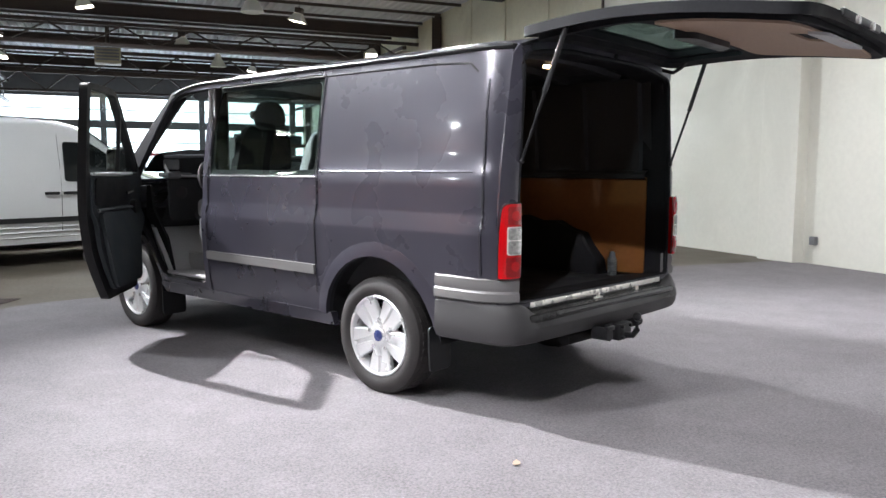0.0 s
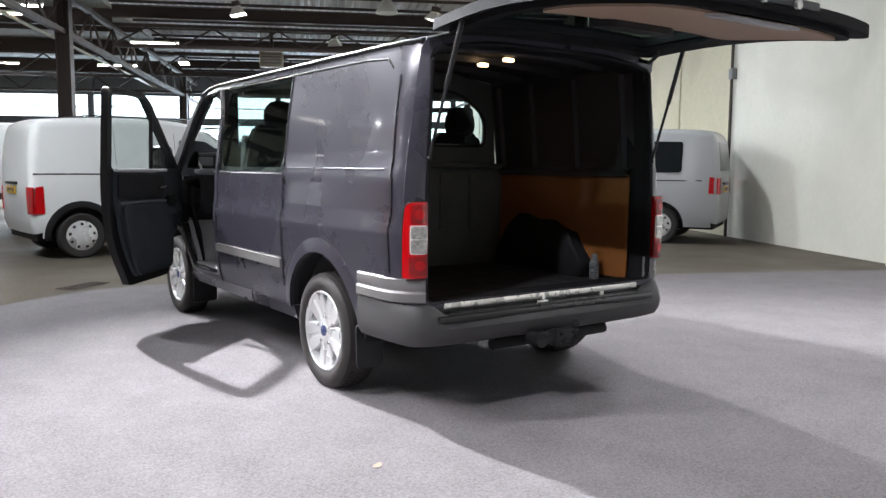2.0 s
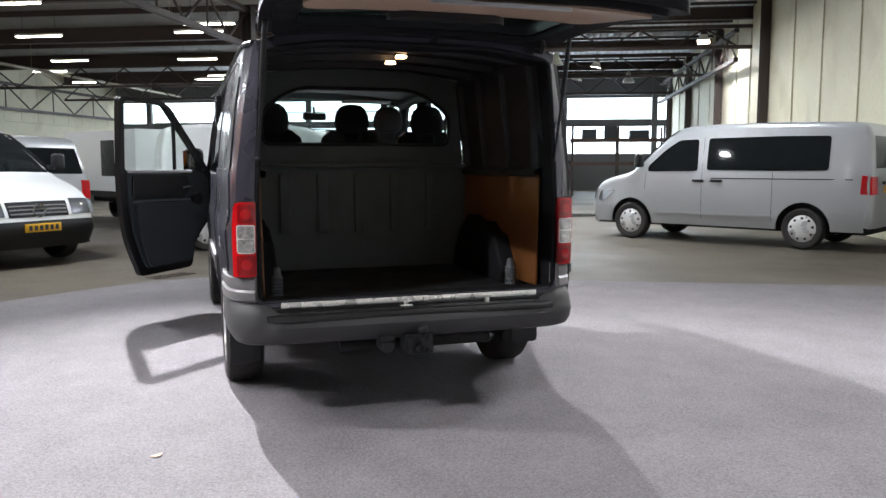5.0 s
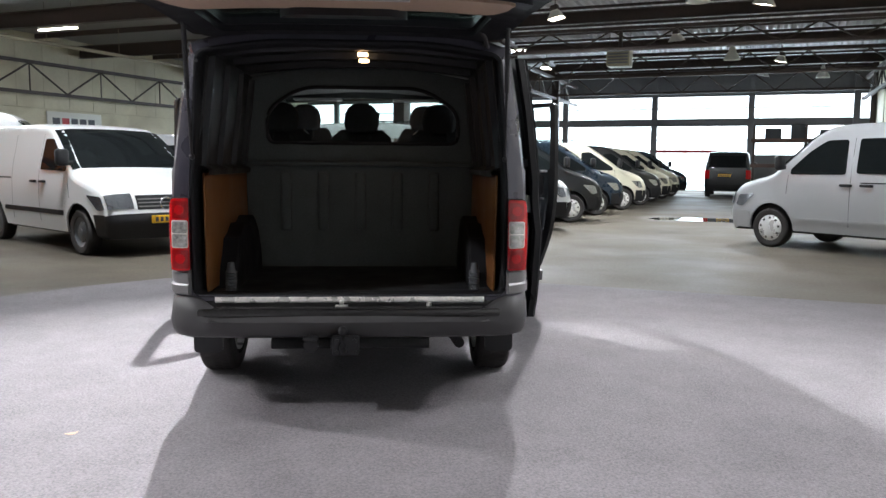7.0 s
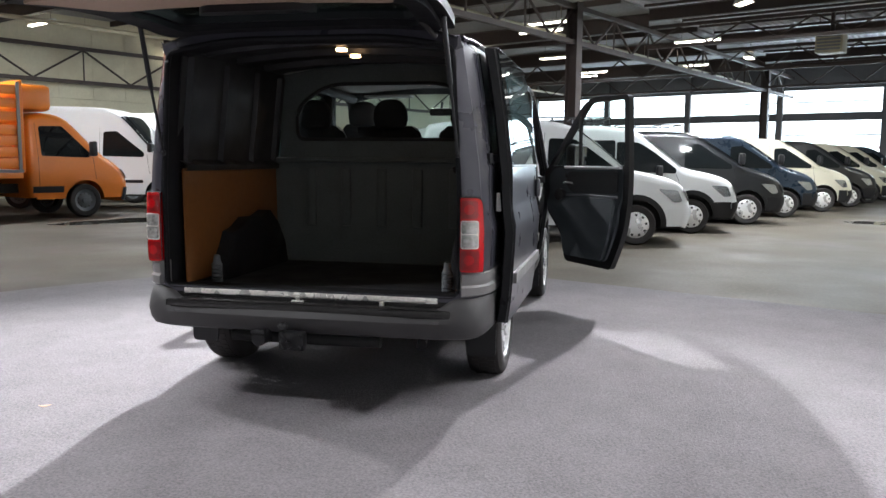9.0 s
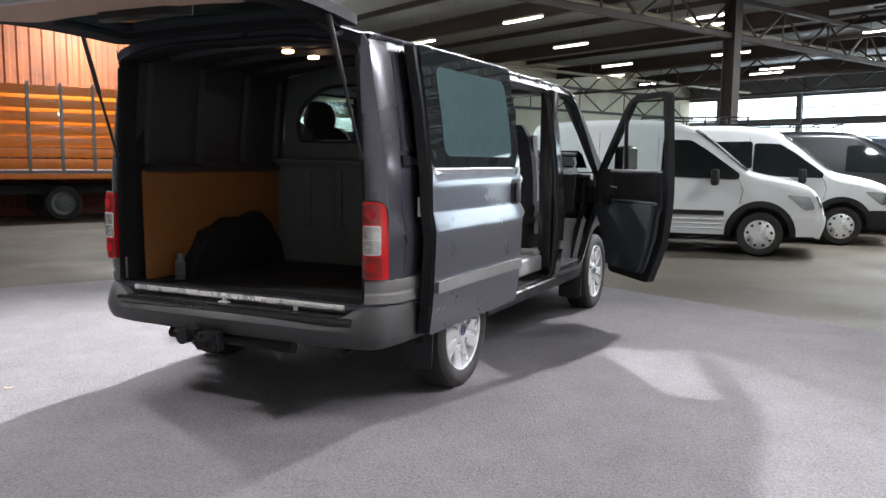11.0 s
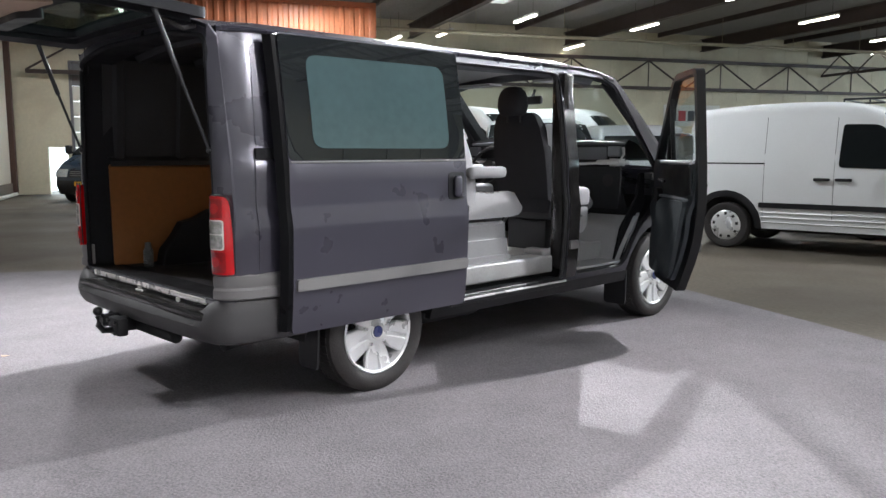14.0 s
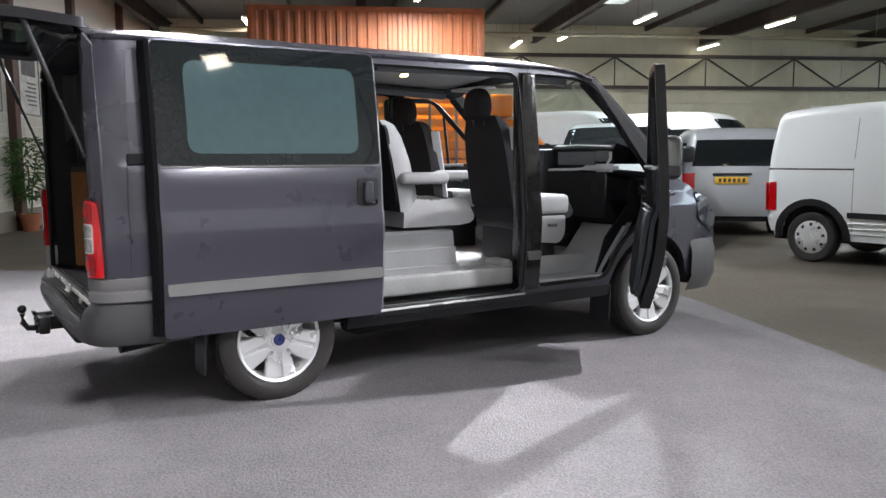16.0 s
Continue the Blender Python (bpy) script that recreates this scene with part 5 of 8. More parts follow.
# orange truck with slatted stake body
def orange_truck(m):
    t = thing("stake_truck", "orange lorry with a slatted stake body", "truck", m)
    # cab
    h = Hull([(2.75, 0.45), (2.72, 0.7), (2.72, 1.5), (2.74, 2.1), (2.85, 2.22), (3.2, 2.28), (3.6, 2.2), (3.85, 1.95), (4.35, 1.4), (4.7, 1.22), (4.98, 0.95), (5.05, 0.6), (4.98, 0.32)], [(0.3, 0.92), (0.8, 0.98), (1.3, 0.97), (2.2, 0.82)], 0.14, nose_y=3.9, nose_in=0.12)
    WB, R = 3.95, 0.37
    bm = bmesh.new()
    h.skin(bm)
    ins = [q for q in h.inset() if q[1] > 0.42]
    af = arch_points(WB, R + 0.09, 0.42, zc=R)
    outline = ins + [(ins[-1][0], 0.42)] + af[::-1] + [(ins[0][0], 0.42)]
    for s in (-1, 1):
        panel(bm, outline, h.side_map(s), 0.03, step=0.22, flip=s < 0)
    part("cab", bm, ORANGE_P, t, sharp=50)
    bm = bmesh.new()
    h.patch(bm, h.find(True, y=3.78), h.find(True, y=4.36), -0.97, 0.97, 0.006)
    part("windscreen", bm, GLASS_PRIV, t)
    for s in (-1, 1):
        bm = bmesh.new()
        panel(bm, rounded([(3.0, 1.35), (3.0, 1.98), (3.5, 2.0), (4.08, 1.42), (4.06, 1.32)], 0.05, 3), h.side_map(s, 0.006), 0.014, step=0.25, flip=s < 0)
        part("side_window", bm, GLASS_PRIV, t)
        for q in ([(2.93, 0.55), (2.93, 2.05)], [(4.14, 1.35), (4.2, 0.85)]):
            part("door_seam", seam_line(h, s, q), SEAM, t)
        bm = bmesh.new()
        x = s * 1.14
        box(bm, (x - 0.1, 4.0, 1.35), (x + 0.1, 4.12, 1.68), 0.04)
        box(bm, (min(x, x - s * 0.2), 4.03, 1.36), (max(x, x - s * 0.2), 4.07, 1.4))
        part("mirror", bm, BLACK, t)
        bm = bmesh.new()
        a, b = (0.6, 1.08) if s > 0 else (-1.08, -0.6)
        h.patch(bm, h.find(True, z=1.06), h.find(True, z=0.86), a, b, 0.008, 0.02, 5, 6)
        part("headlamp", bm, HEADLAMP, t)
        bm = bmesh.new()
        panel(bm, rect(2.8, 0.56, 3.45, 0.7), h.side_map(s, 0.012), 0.02, step=0.3, flip=s < 0)
        part("side_moulding", bm, BLACK, t)
    bm = bmesh.new()
    fb = [i for i, (y, z) in enumerate(h.p) if z < 0.68 and y > 4]
    h.skin(bm, min(fb), max(fb) + 1, 0.014)
    part("bumper", bm, BLACK, t)
    add_wheels(t, WB, 0.84, R, "steel")
    bm = bmesh.new()
    for x in (-0.42, 0.34):
        box(bm, (x, -1.8, 0.55), (x + 0.08, 3.6, 0.75))
    box(bm, (-0.4, -0.2, 0.3), (0.4, 0.2, 0.5))
    part("chassis", bm, SEAM, t)
    # stake body
    bm = bmesh.new()
    box(bm, (-1.08, -1.95, 0.88), (1.08, 2.55, 1.0), 0.01)
    part("bed", bm, ORANGE_P, t)
    bm = bmesh.new()
    box(bm, (-1.09, -1.96, 1.0), (1.09, 2.56, 1.06))
    part("bed_rail", bm, STRIP, t)
    zs = (1.1, 1.33, 1.56, 1.79, 2.06, 2.33, 2.6)
    for s in (-1, 1):
        for z in zs:
            bm = bmesh.new()
            x = s * 1.04
            box(bm, (x - 0.014, -1.9, z), (x + 0.014, 2.5, z + 0.19), 0.006)
            part("side_slat", bm, ORANGE_P, t)
        for k in range(8):
            y = -1.92 + k * 0.628
            bm = bmesh.new()
            box(bm, (s * 1.07 - 0.02, y, 1.06), (s * 1.07 + 0.02, y + 0.06, 2.86))
            part("stake", bm, STRIP, t)
    for y in (-1.93, 2.5):
        for z in zs:
            bm = bmesh.new()
            box(bm, (-1.02, y, z), (1.02, y + 0.028, z + 0.19), 0.006)
            part("end_slat", bm, ORANGE_P, t)
    bm = bmesh.new()
    box(bm, (-1.06, 2.54, 1.0), (1.06, 2.62, 2.9), 0.02)
    box(bm, (-0.9, 2.62, 2.3), (0.9, 3.3, 2.85), 0.1)
    part("headboard", bm, ORANGE_P, t)
    bm = bmesh.new()
    box(bm, (-1.05, -1.9, 0.46), (1.05, -1.82, 0.56), 0.01)
    for x in (-0.7, 0.62):
        box(bm, (x, -1.88, 0.5), (x + 0.08, -1.8, 0.9))
        tube(bm, [(x + 0.04, -1.82, 0.52), (x + 0.04, -1.4, 0.9)], 0.03, 6)
    part("under_run_bar", bm, ORANGE_P, t)
    for s in (-1, 1):
        bm = bmesh.new()
        box(bm, (s * 0.85 - 0.16, -1.98, 0.74), (s * 0.85 + 0.16, -1.93, 0.86), 0.01)
        part("tail_lamp", bm, RED_LENS, t)


orange_truck(by_wheel(-9.95, 11.8, 0.43, 0.9, 0.92, 3.95))


# small white box truck
def box_truck(m):
    t = thing("box_truck", "white box-bodied truck with a rear door", "truck", m)
    bm = bmesh.new()
    box(bm, (-1.0, 0.0, 0.78), (1.0, 3.3, 2.06), 0.03)
    part("box_body", bm, WHITE_P, t)
    bm = bmesh.new()
    box(bm, (-0.4, -0.012, 0.95), (0.82, 0.01, 1.98), 0.006)
    d = part("rear_door", bm, WHITE_P, t)
    bm = bmesh.new()
    box(bm, (0.08, -0.05, 1.55), (0.3, -0.012, 1.6), 0.01)
    cyl(bm, (0.12, -0.03, 1.5), (0.12, -0.03, 1.72), 0.015, seg=8)
    part("latch", bm, BLACK, d)
    for x in (0.7,):
        for z in (1.1, 1.8):
            bm = bmesh.new()
            box(bm, (x, -0.03, z), (x + 0.14, -0.01, z + 0.06), 0.008)
            part("hinge", bm, STRIP, d)
    bm = bmesh.new()
    box(bm, (-1.012, 0.9, 1.1), (-1.0, 1.5, 1.85), 0.004)
    part("side_hatch", bm, BLACK, t, "dark side hatch")
    bm = bmesh.new()
    box(bm, (-0.95, 0.05, 0.66), (0.95, 3.2, 0.78))
    box(bm, (-0.35, -0.02, 0.5), (0.35, 5.0, 0.66))
    part("subframe", bm, SEAM, t)
    bm = bmesh.new()
    box(bm, (-0.92, -0.04, 0.5), (0.92, 0.04, 0.66), 0.02)
    part("rear_bumper", bm, FIX_WHITE, t)
    for s in (-1, 1):
        bm = bmesh.new()
        box(bm, (s * 0.75 - 0.14, -0.07, 0.52), (s * 0.75 + 0.14, -0.041, 0.64), 0.01)
        part("tail_lamp", bm, RED_LENS, t)
    yellow_plate(t, pose(-0.5, -0.05, 0.72, 90, 0, 0), seed=91)
    h = Hull([(3.4, 0.45), (3.38, 0.9), (3.4, 1.75), (3.55, 1.92), (3.9, 1.95), (4.3, 1.85), (4.95, 1.2), (5.3, 1.05), (5.5, 0.8), (5.5, 0.4)], [(0.3, 0.85), (0.8, 0.9), (1.2, 0.88), (1.9, 0.74)], 0.12, nose_y=4.6)
    bm = bmesh.new()
    h.skin(bm)
    ins = [q for q in h.inset() if q[1] > 0.46]
    for s in (-1, 1):
        panel(bm, ins + [(ins[-1][0], 0.46), (ins[0][0], 0.46)], h.side_map(s), 0.03, step=0.25, flip=s < 0)
    part("cab", bm, WHITE_P, t)
    tyre, rim = plain_wheel(0.33, "steel")
    for y in (0.75, 4.6):
        for s in (-1, 1):
            w = part("wheel", rim, None, t)
            w.matrix_local = pose(s * 0.8, y, 0.33, 0, 0, 0 if s > 0 else 180)
            part("tyre", tyre, None, w)


box_truck(by_wheel(-2.1, 13.0, -0.5, 0.87, -1.0))

# brown storage rack beside the bay door
t = thing("storage_rack", "dark brown steel storage rack beside the bay door", "rack", HALL @ pose(3.6, 30.5, 0))
for x in (-1.9, 0, 1.9):
    for y in (0, 0.9):
        bm = bmesh.new()
        box(bm, (x - 0.04, y - 0.04, 0), (x + 0.04, y + 0.04, 2.95))
        part("upright", bm, STEEL, t)
for z in (1.3, 2.3):
    bm = bmesh.new()
    box(bm, (-2.0, -0.05, z), (2.0, 0.95, z + 0.14))
    part("shelf", bm, STEEL_RED, t)
for x, wd, hh in ((-1.2, 0.6, 0.4), (-0.3, 0.5, 0.55), (0.9, 0.8, 0.35)):
    bm = bmesh.new()
    box(bm, (x - wd / 2, 0.1, 2.44), (x + wd / 2, 0.8, 2.44 + hh), 0.01)
    o = part("stored_box", bm, TRIM_GREY, None)
    o.matrix_world = HALL @ pose(3.6, 30.5, 0)
    tagged(o, "dark box stored on a steel rack", "box")


# ---- the grey van on the carpet ----
TR = thing("crew_van", "dark grey metallic crew van with its doors and tailgate open", "van")
WB, Y_AX, R_W = 2.933, 0.89, 0.345


def tw(y, z):
    """Half width of the body side."""
    b = lerp_table(z, [0.33, 0.45, 0.6, 0.97, 0.99, 1.075, 1.095, 1.3, 1.315, 1.6, 1.9, 1.96], [0.915, 0.952, 0.972, 0.991, 0.990, 0.970, 0.969, 0.966, 0.957, 0.925, 0.875, 0.862])
    if y < 0.4:
        b -= 0.02 * ((0.4 - y) / 0.4) ** 2
    if y < 0.1:
        b -= 0.04 * ((0.1 - y) / 0.1) ** 2
    if y > 3.9:
        b -= 0.17 * ((y - 3.9) / 0.85) ** 2
    return b


def tside(s, off=0.0):
    return lambda a, b, d: (s * (tw(a, b) + off - d), a, b)


def t_arch(yc, r, z0, n=16):
    return arch_points(yc, r, z0, n, R_W)


roof_z = lambda y: 1.955 if y < 2.9 else 1.955 - 0.12 * ((y - 2.9) / 0.5) ** 2
top_line = [(y, roof_z(y)) for y in (0.02, 0.5, 1.0, 1.5, 2.0, 2.5, 2.9, 3.1, 3.26)]
side_out = top_line + [(3.6, 1.6), (3.98, 1.215), (4.2, 1.14), (4.45, 1.03), (4.62, 0.88), (4.68, 0.7), (4.66, 0.5)] + t_arch(Y_AX + WB, 0.43, 0.4)[::-1] + t_arch(Y_AX, 0.475, 0.37)[::-1] + [(0.405, 0.66), (0.02, 0.70)]
door_hole = rounded([(2.74, 0.47), (3.36, 0.47), (3.5, 0.72), (3.76, 0.92), (3.79, 1.22), (3.28, 1.84), (3.14, 1.89), (2.74, 1.9)], [0.05, 0.08, 0.1, 0.1, 0.03, 0.06, 0.06, 0.05], 3)
win_hole = rounded(rect(1.44, 1.275, 2.65, 1.905), 0.04, 4)
CREASES = [0.6, 0.97, 0.99, 1.075, 1.095, 1.30, 1.315]
slide_hole = rounded(rect(1.47, 0.45, 2.61, 1.895), [0.06, 0.06, 0.08, 0.08], 4)
for s in (-1, 1):
    bm = bmesh.new()
    # edges take the black inner paint: shade put into their colour
    panel(bm, side_out, tside(s), 0.045, [door_hole, win_hole] if s < 0 else [door_hole, slide_hole], step=0.1, mi_back=1, mi_edge=1, flip=s < 0, rows=CREASES)
    part("side_panel", bm, [PAINT, PAINT_IN], TR, sharp=40)

# raised belt crease and lower shoulder on the left, gaps of the fixed panel
def t_line(s, pts, r, off=0.0, n=14):
    bm = bmesh.new()
    line = []
    for (a0, b0), (a1, b1) in zip(pts[:-1], pts[1:]):
        line += [(s * (tw(a0 + (a1 - a0) * k / n, b0 + (b1 - b0) * k / n) + off), a0 + (a1 - a0) * k / n, b0 + (b1 - b0) * k / n) for k in range(n)]
    a, b = pts[-1]
    line.append((s * (tw(a, b) + off), a, b))
    tube(bm, line, r, 6)
    return bm


for q in ([(2.665, 0.4), (2.665, 1.26), (2.66, 1.88)], [(1.425, 0.55), (1.425, 1.26), (1.43, 1.9)], [(0.10, 0.78), (0.10, 1.2), (0.12, 1.78)]):
    part("panel_gap", t_line(-1, [(a + 0.006, b) for a, b in q], 0.0045, 0.0015), SEAM, TR)
    part("panel_edge", t_line(-1, q, 0.0035, 0.003), PAINT, TR)
part("panel_edge", t_line(1, [(0.13, 0.78), (0.13, 1.2), (0.135, 1.34)], 0.003, 0.0), PAINT, TR)
part("belt_crease", t_line(-1, [(0.17, 1.305), (1.4, 1.305)], 0.007, -0.002), PAINT, TR)
part("belt_crease", t_line(-1, [(1.45, 1.268), (2.64, 1.268)], 0.005, -0.001), STRIP, TR)
part("roof_groove", t_line(-1, [(0.2, 1.82), (0.26, 1.87), (0.5, 1.885), (1.4, 1.89), (2.6, 1.89)], 0.007, -0.003), SEAM, TR)
for s in (-1, 1):
    # gutter and arch lip
    part("roof_gutter", t_line(s, [(y, z - 0.012) for y, z in top_line], 0.013, 0.004, 5), BLACK if s < 0 else PAINT, TR)
    bm = bmesh.new()
    a_out, a_in = t_arch(Y_AX, 0.555, 0.42), t_arch(Y_AX, 0.472, 0.42)
    a_out = [(max(y, 0.41), max(z, 0.42)) for y, z in a_out]
    panel(bm, a_out + a_in[::-1], lambda a, b, d, s=s: (s * (tw(a, b) + 0.014 * max(0, 1 - (math.hypot(a - Y_AX, b - R_W) - 0.472) / 0.083) ** 0.7 + 0.001 - d), a, b), 0.03, step=0.04, flip=s < 0)
    part("arch_lip", bm, PAINT, TR)
    # silver-grey moulding
for s, y0, y1 in ((-1, 1.43, 2.665), (1, 2.62, 2.73)):
    bm = bmesh.new()
    panel(bm, rounded(rect(y0, 0.665, y1, 0.725), 0.012, 2), tside(s, 0.02), 0.03, step=0.1, flip=s < 0)
    part("side_moulding", bm, STRIP, TR)
# left side window: flush glass with a black printed border behind it
bm = bmesh.new()
panel(bm, rounded(rect(1.446, 1.281, 2.644, 1.899), 0.04, 4), tside(-1, -0.004), 0.004, step=0.15, flip=True)
gl = part("side_window", bm, GLASS_TINT, TR, "tinted glass side window")
gl.visible_shadow = False
bm = bmesh.new()
panel(bm, rounded(rect(1.442, 1.277, 2.648, 1.903), 0.04, 4), tside(-1, -0.012), 0.006, [rounded(rect(1.475, 1.31, 2.615, 1.86), 0.05, 4)], step=0.15, flip=True)
part("window_band", bm, MATTE_BLACK, gl)


# roof skin with long ribs
def roof_pt(u, y):
    e = abs(u)
    w = tw(y, roof_z(y) - 0.0)
    rib = 0.008 if (e < 0.8 and int((u + 1) * 12) % 3 == 0 and 0.3 < y < 2.8) else 0.0
    fall = 0.05 * max(0.0, (y - 2.7) / 0.6) ** 2
    return (u * w, y, roof_z(y) - 0.006 + 0.095 * (1 - e ** 3.2) - fall * 0.3 + rib)


bm = bmesh.new()
us = [math.sin(math.pi / 2 * (k / 24)) if k >= 0 else -math.sin(math.pi / 2 * (-k / 24)) for k in range(-24, 25)]
ys = [0.0, 0.06, 0.2, 0.31, 0.6, 1.0, 1.5, 2.0, 2.5, 2.79, 2.9, 3.0, 3.1, 3.2, 3.27]
A = rows_mesh(bm, [[roof_pt(u, y) for u in us] for y in ys])
B = rows_mesh(bm, [[(x, y, z - 0.03) for x, y, z in (roof_pt(u, y) for u in us)] for y in ys], flip=True, mi=1)
for k in range(len(us) - 1):
    bm.faces.new((A[0][k + 1], A[0][k], B[0][k], B[0][k + 1]))
part("roof", bm, [PAINT, PAINT_IN], TR, sharp=30)
# roof rack mounts / rear lip over the opening
bm = bmesh.new()
rows_mesh(bm, [[(x, -0.012, z - d) for x, y, z in (roof_pt(u, 0.0) for u in us)] for d in (0.0, 0.05)] + [[(x, 0.06, z - 0.05) for x, y, z in (roof_pt(u, 0.0) for u in us)]])
part("rear_header", bm, PAINT_IN, TR)

# rear frame round the opening
out = [(-tw(0.02, z), z) for z in (0.6, 0.75, 1.0, 1.3, 1.6, 1.9, 1.955)] + [(roof_pt(u, 0.02)[0], roof_pt(u, 0.02)[2] - 0.02) for u in us[2:-2:3]] + [(tw(0.02, z), z) for z in (1.955, 1.9, 1.6, 1.3, 1.0, 0.75, 0.6)]
opening = rounded([(-0.84, 0.63), (0.84, 0.63), (0.843, 1.15), (0.80, 1.91), (0.45, 1.968), (-0.45, 1.968), (-0.80, 1.91), (-0.843, 1.15)], [0.05, 0.05, 0.1, 0.055, 0.2, 0.2, 0.055, 0.1], 4)


def frame_pt(a, b, d):
    f = max(0.0, min(1.0, (tw(0.02, b) - abs(a)) / 0.07)) if b < 1.9 else 0.6
    return (a, 0.018 - 0.05 * math.sin(f * math.pi / 2) + d, b)


bm = bmesh.new()
panel(bm, out, frame_pt, 0.012, [opening], step=0.03, mi_back=1)
part("rear_frame", bm, [PAINT, MATTE_BLACK], TR)
# door seal
bm = bmesh.new()
loop = [(x * 0.985, -0.018, z - 0.008) for x, z in split_edges(opening, 0.08)]
tube(bm, loop + [loop[0]], 0.015, 8)
part("door_seal", bm, MATTE_BLACK, TR)
bm = bmesh.new()
rows_mesh(bm, [[(x, 0.0, z) for x, z in opening], [(x * 0.985, 0.05, z - 0.006) for x, z in opening], [(x * 0.98, 0.18, z - 0.01) for x, z in opening]], close_u=True)
part("inner_frame", bm, MATTE_BLACK, TR)

# tail lamps: one red body wrapped round the corner, with clear and amber windows
LAMP_PLAN = [(0.0, 0.840, -0.050), (0.02, 0.858, -0.055), (0.045, 0.882, -0.054), (0.07, 0.906, -0.045), (0.095, 0.928, -0.030), (0.12, 0.943, -0.010), (0.14, 0.950, 0.010), (0.16, 0.954, 0.030)]


def lamp_pt(s, a, z, off):
    t = [q[0] for q in LAMP_PLAN]
    x, y = lerp_table(a, t, [q[1] for q in LAMP_PLAN]), lerp_table(a, t, [q[2] for q in LAMP_PLAN])
    k = min(1.0, a / 0.16)
    bulge = 0.004 * (1 - ((z - 0.95) / 0.19) ** 2)
    ox, oy = math.sin(k * 1.3), -math.cos(k * 1.3)
    return (s * (x + ox * (off + bulge)), y + oy * (off + bulge), z)


for s in (-1, 1):
    bm = bmesh.new()
    panel(bm, rounded([(0.0, 0.765), (0.136, 0.765), (0.132, 1.0), (0.118, 1.142), (0.0, 1.146)], [0.012, 0.012, 0.05, 0.04, 0.012], 4), lambda a, b, d, s=s: lamp_pt(s, a, b, 0.004 - d), 0.045, step=0.025, flip=s < 0)
    lens = part("tail_lamp", bm, RED_LENS, TR, "red upright tail lamp with a clear window")
    for name, r_, mt in (("lens_rim", (0.004, 0.885, 0.094, 1.030), LENS_RIM), ("reversing_lens", (0.010, 0.891, 0.088, 0.958), CLEAR_LENS), ("indicator_lens", (0.010, 0.962, 0.088, 1.024), CLEAR_LENS), ("stop_lens", (0.004, 1.040, 0.090, 1.130), DEEP_RED), ("fog_lens", (0.004, 0.775, 0.098, 0.875), DEEP_RED)):
        bm = bmesh.new()
        panel(bm, rounded(rect(*r_), 0.012, 3), lambda a, b, d, s=s, o=(0.0085 if name in ("reversing_lens", "indicator_lens") else 0.0062): lamp_pt(s, a, b, o - d), 0.004, step=0.02, flip=s < 0)
        part(name, bm, mt, lens)
    for zc in (1.085, 0.828):
        # round bowl behind the red lens
        bm = bmesh.new()
        panel(bm, [(0.047 + 0.026 * math.cos(q * math.pi / 8), zc + 0.026 * math.sin(q * math.pi / 8)) for q in range(16)], lambda a, b, d, s=s, zc=zc: lamp_pt(s, a, b, 0.0085 - d), 0.004, step=0.02, flip=s < 0)
        part("bulb_lens", bm, RED_LENS, lens)
    bm = bmesh.new()
    tube(bm, [lamp_pt(s, a, z, 0.0) for a, z in ((-0.0, 0.77), (-0.004, 0.95), (-0.002, 1.148), (0.08, 1.149), (0.108, 1.143), (0.128, 1.11), (0.135, 1.0), (0.139, 0.77))], 0.004, 6)
    part("lamp_seal", bm, BLACK, lens)


# bumper swept round the tail
def tail_path():
    p = [(0.974, 0.41), (0.974, 0.3), (0.968, 0.18), (0.958, 0.08), (0.942, 0.0), (0.908, -0.045), (0.858, -0.075), (0.80, -0.09), (0.74, -0.1), (0.66, -0.105), (0.5, -0.112), (0.25, -0.118), (0.0, -0.12)]
    full = [(-x, y) for x, y in p] + p[::-1][1:]
    out = []
    for i, (x, y) in enumerate(full):
        a, b = Vector(full[max(i - 1, 0)]), Vector(full[min(i + 1, len(full) - 1)])
        d = (b - a).normalized()
        out.append((x, y, d.y, -d.x))
    return out


def tail_sweep(section, bm, flip=False, lo=0, hi=None):
    rows = []
    for x, y, nx, ny in tail_path()[lo:hi]:
        rows.append([(x + nx * o, y + ny * o, z) for o, z in section(abs(x), y)])
    vs = rows_mesh(bm, rows, flip=flip)
    bm.faces.new(vs[0])
    bm.faces.new(vs[-1][::-1])


def bump_top(x):
    return lerp_table(x, [0.0, 0.66, 0.74, 0.80, 0.86, 1.0], [0.545, 0.55, 0.57, 0.61, 0.63, 0.632])


bm = bmesh.new()
back = lambda y: max(0.0, min(1.0, (0.1 - y) / 0.15))
tail_sweep(lambda x, y: [(-0.13, bump_top(x) - 0.002), (-0.004 - 0.036 * back(y), bump_top(x)), (0.008 - 0.03 * back(y), bump_top(x) - 0.014), (0.012 - 0.012 * back(y), bump_top(x) - 0.06), (0.016, 0.5), (0.006, 0.45), (-0.012, 0.42), (-0.05, 0.405), (-0.1, 0.405)], bm)
part("rear_bumper", bm, BUMPER, TR)
for lo, hi in ((0, 7), (18, 25)):
    bm = bmesh.new()
    tail_sweep(lambda x, y: [(o - 0.036 * back(y), z) for o, z in ((-0.06, 0.634), (0.012, 0.634), (0.02, 0.642), (0.02, 0.682), (0.01, 0.694), (0.012, 0.704), (0.016, 0.712), (0.014, 0.752), (0.004, 0.763), (-0.06, 0.765))], bm, lo=lo, hi=hi)
    part("bumper_moulding", bm, STRIP, TR)
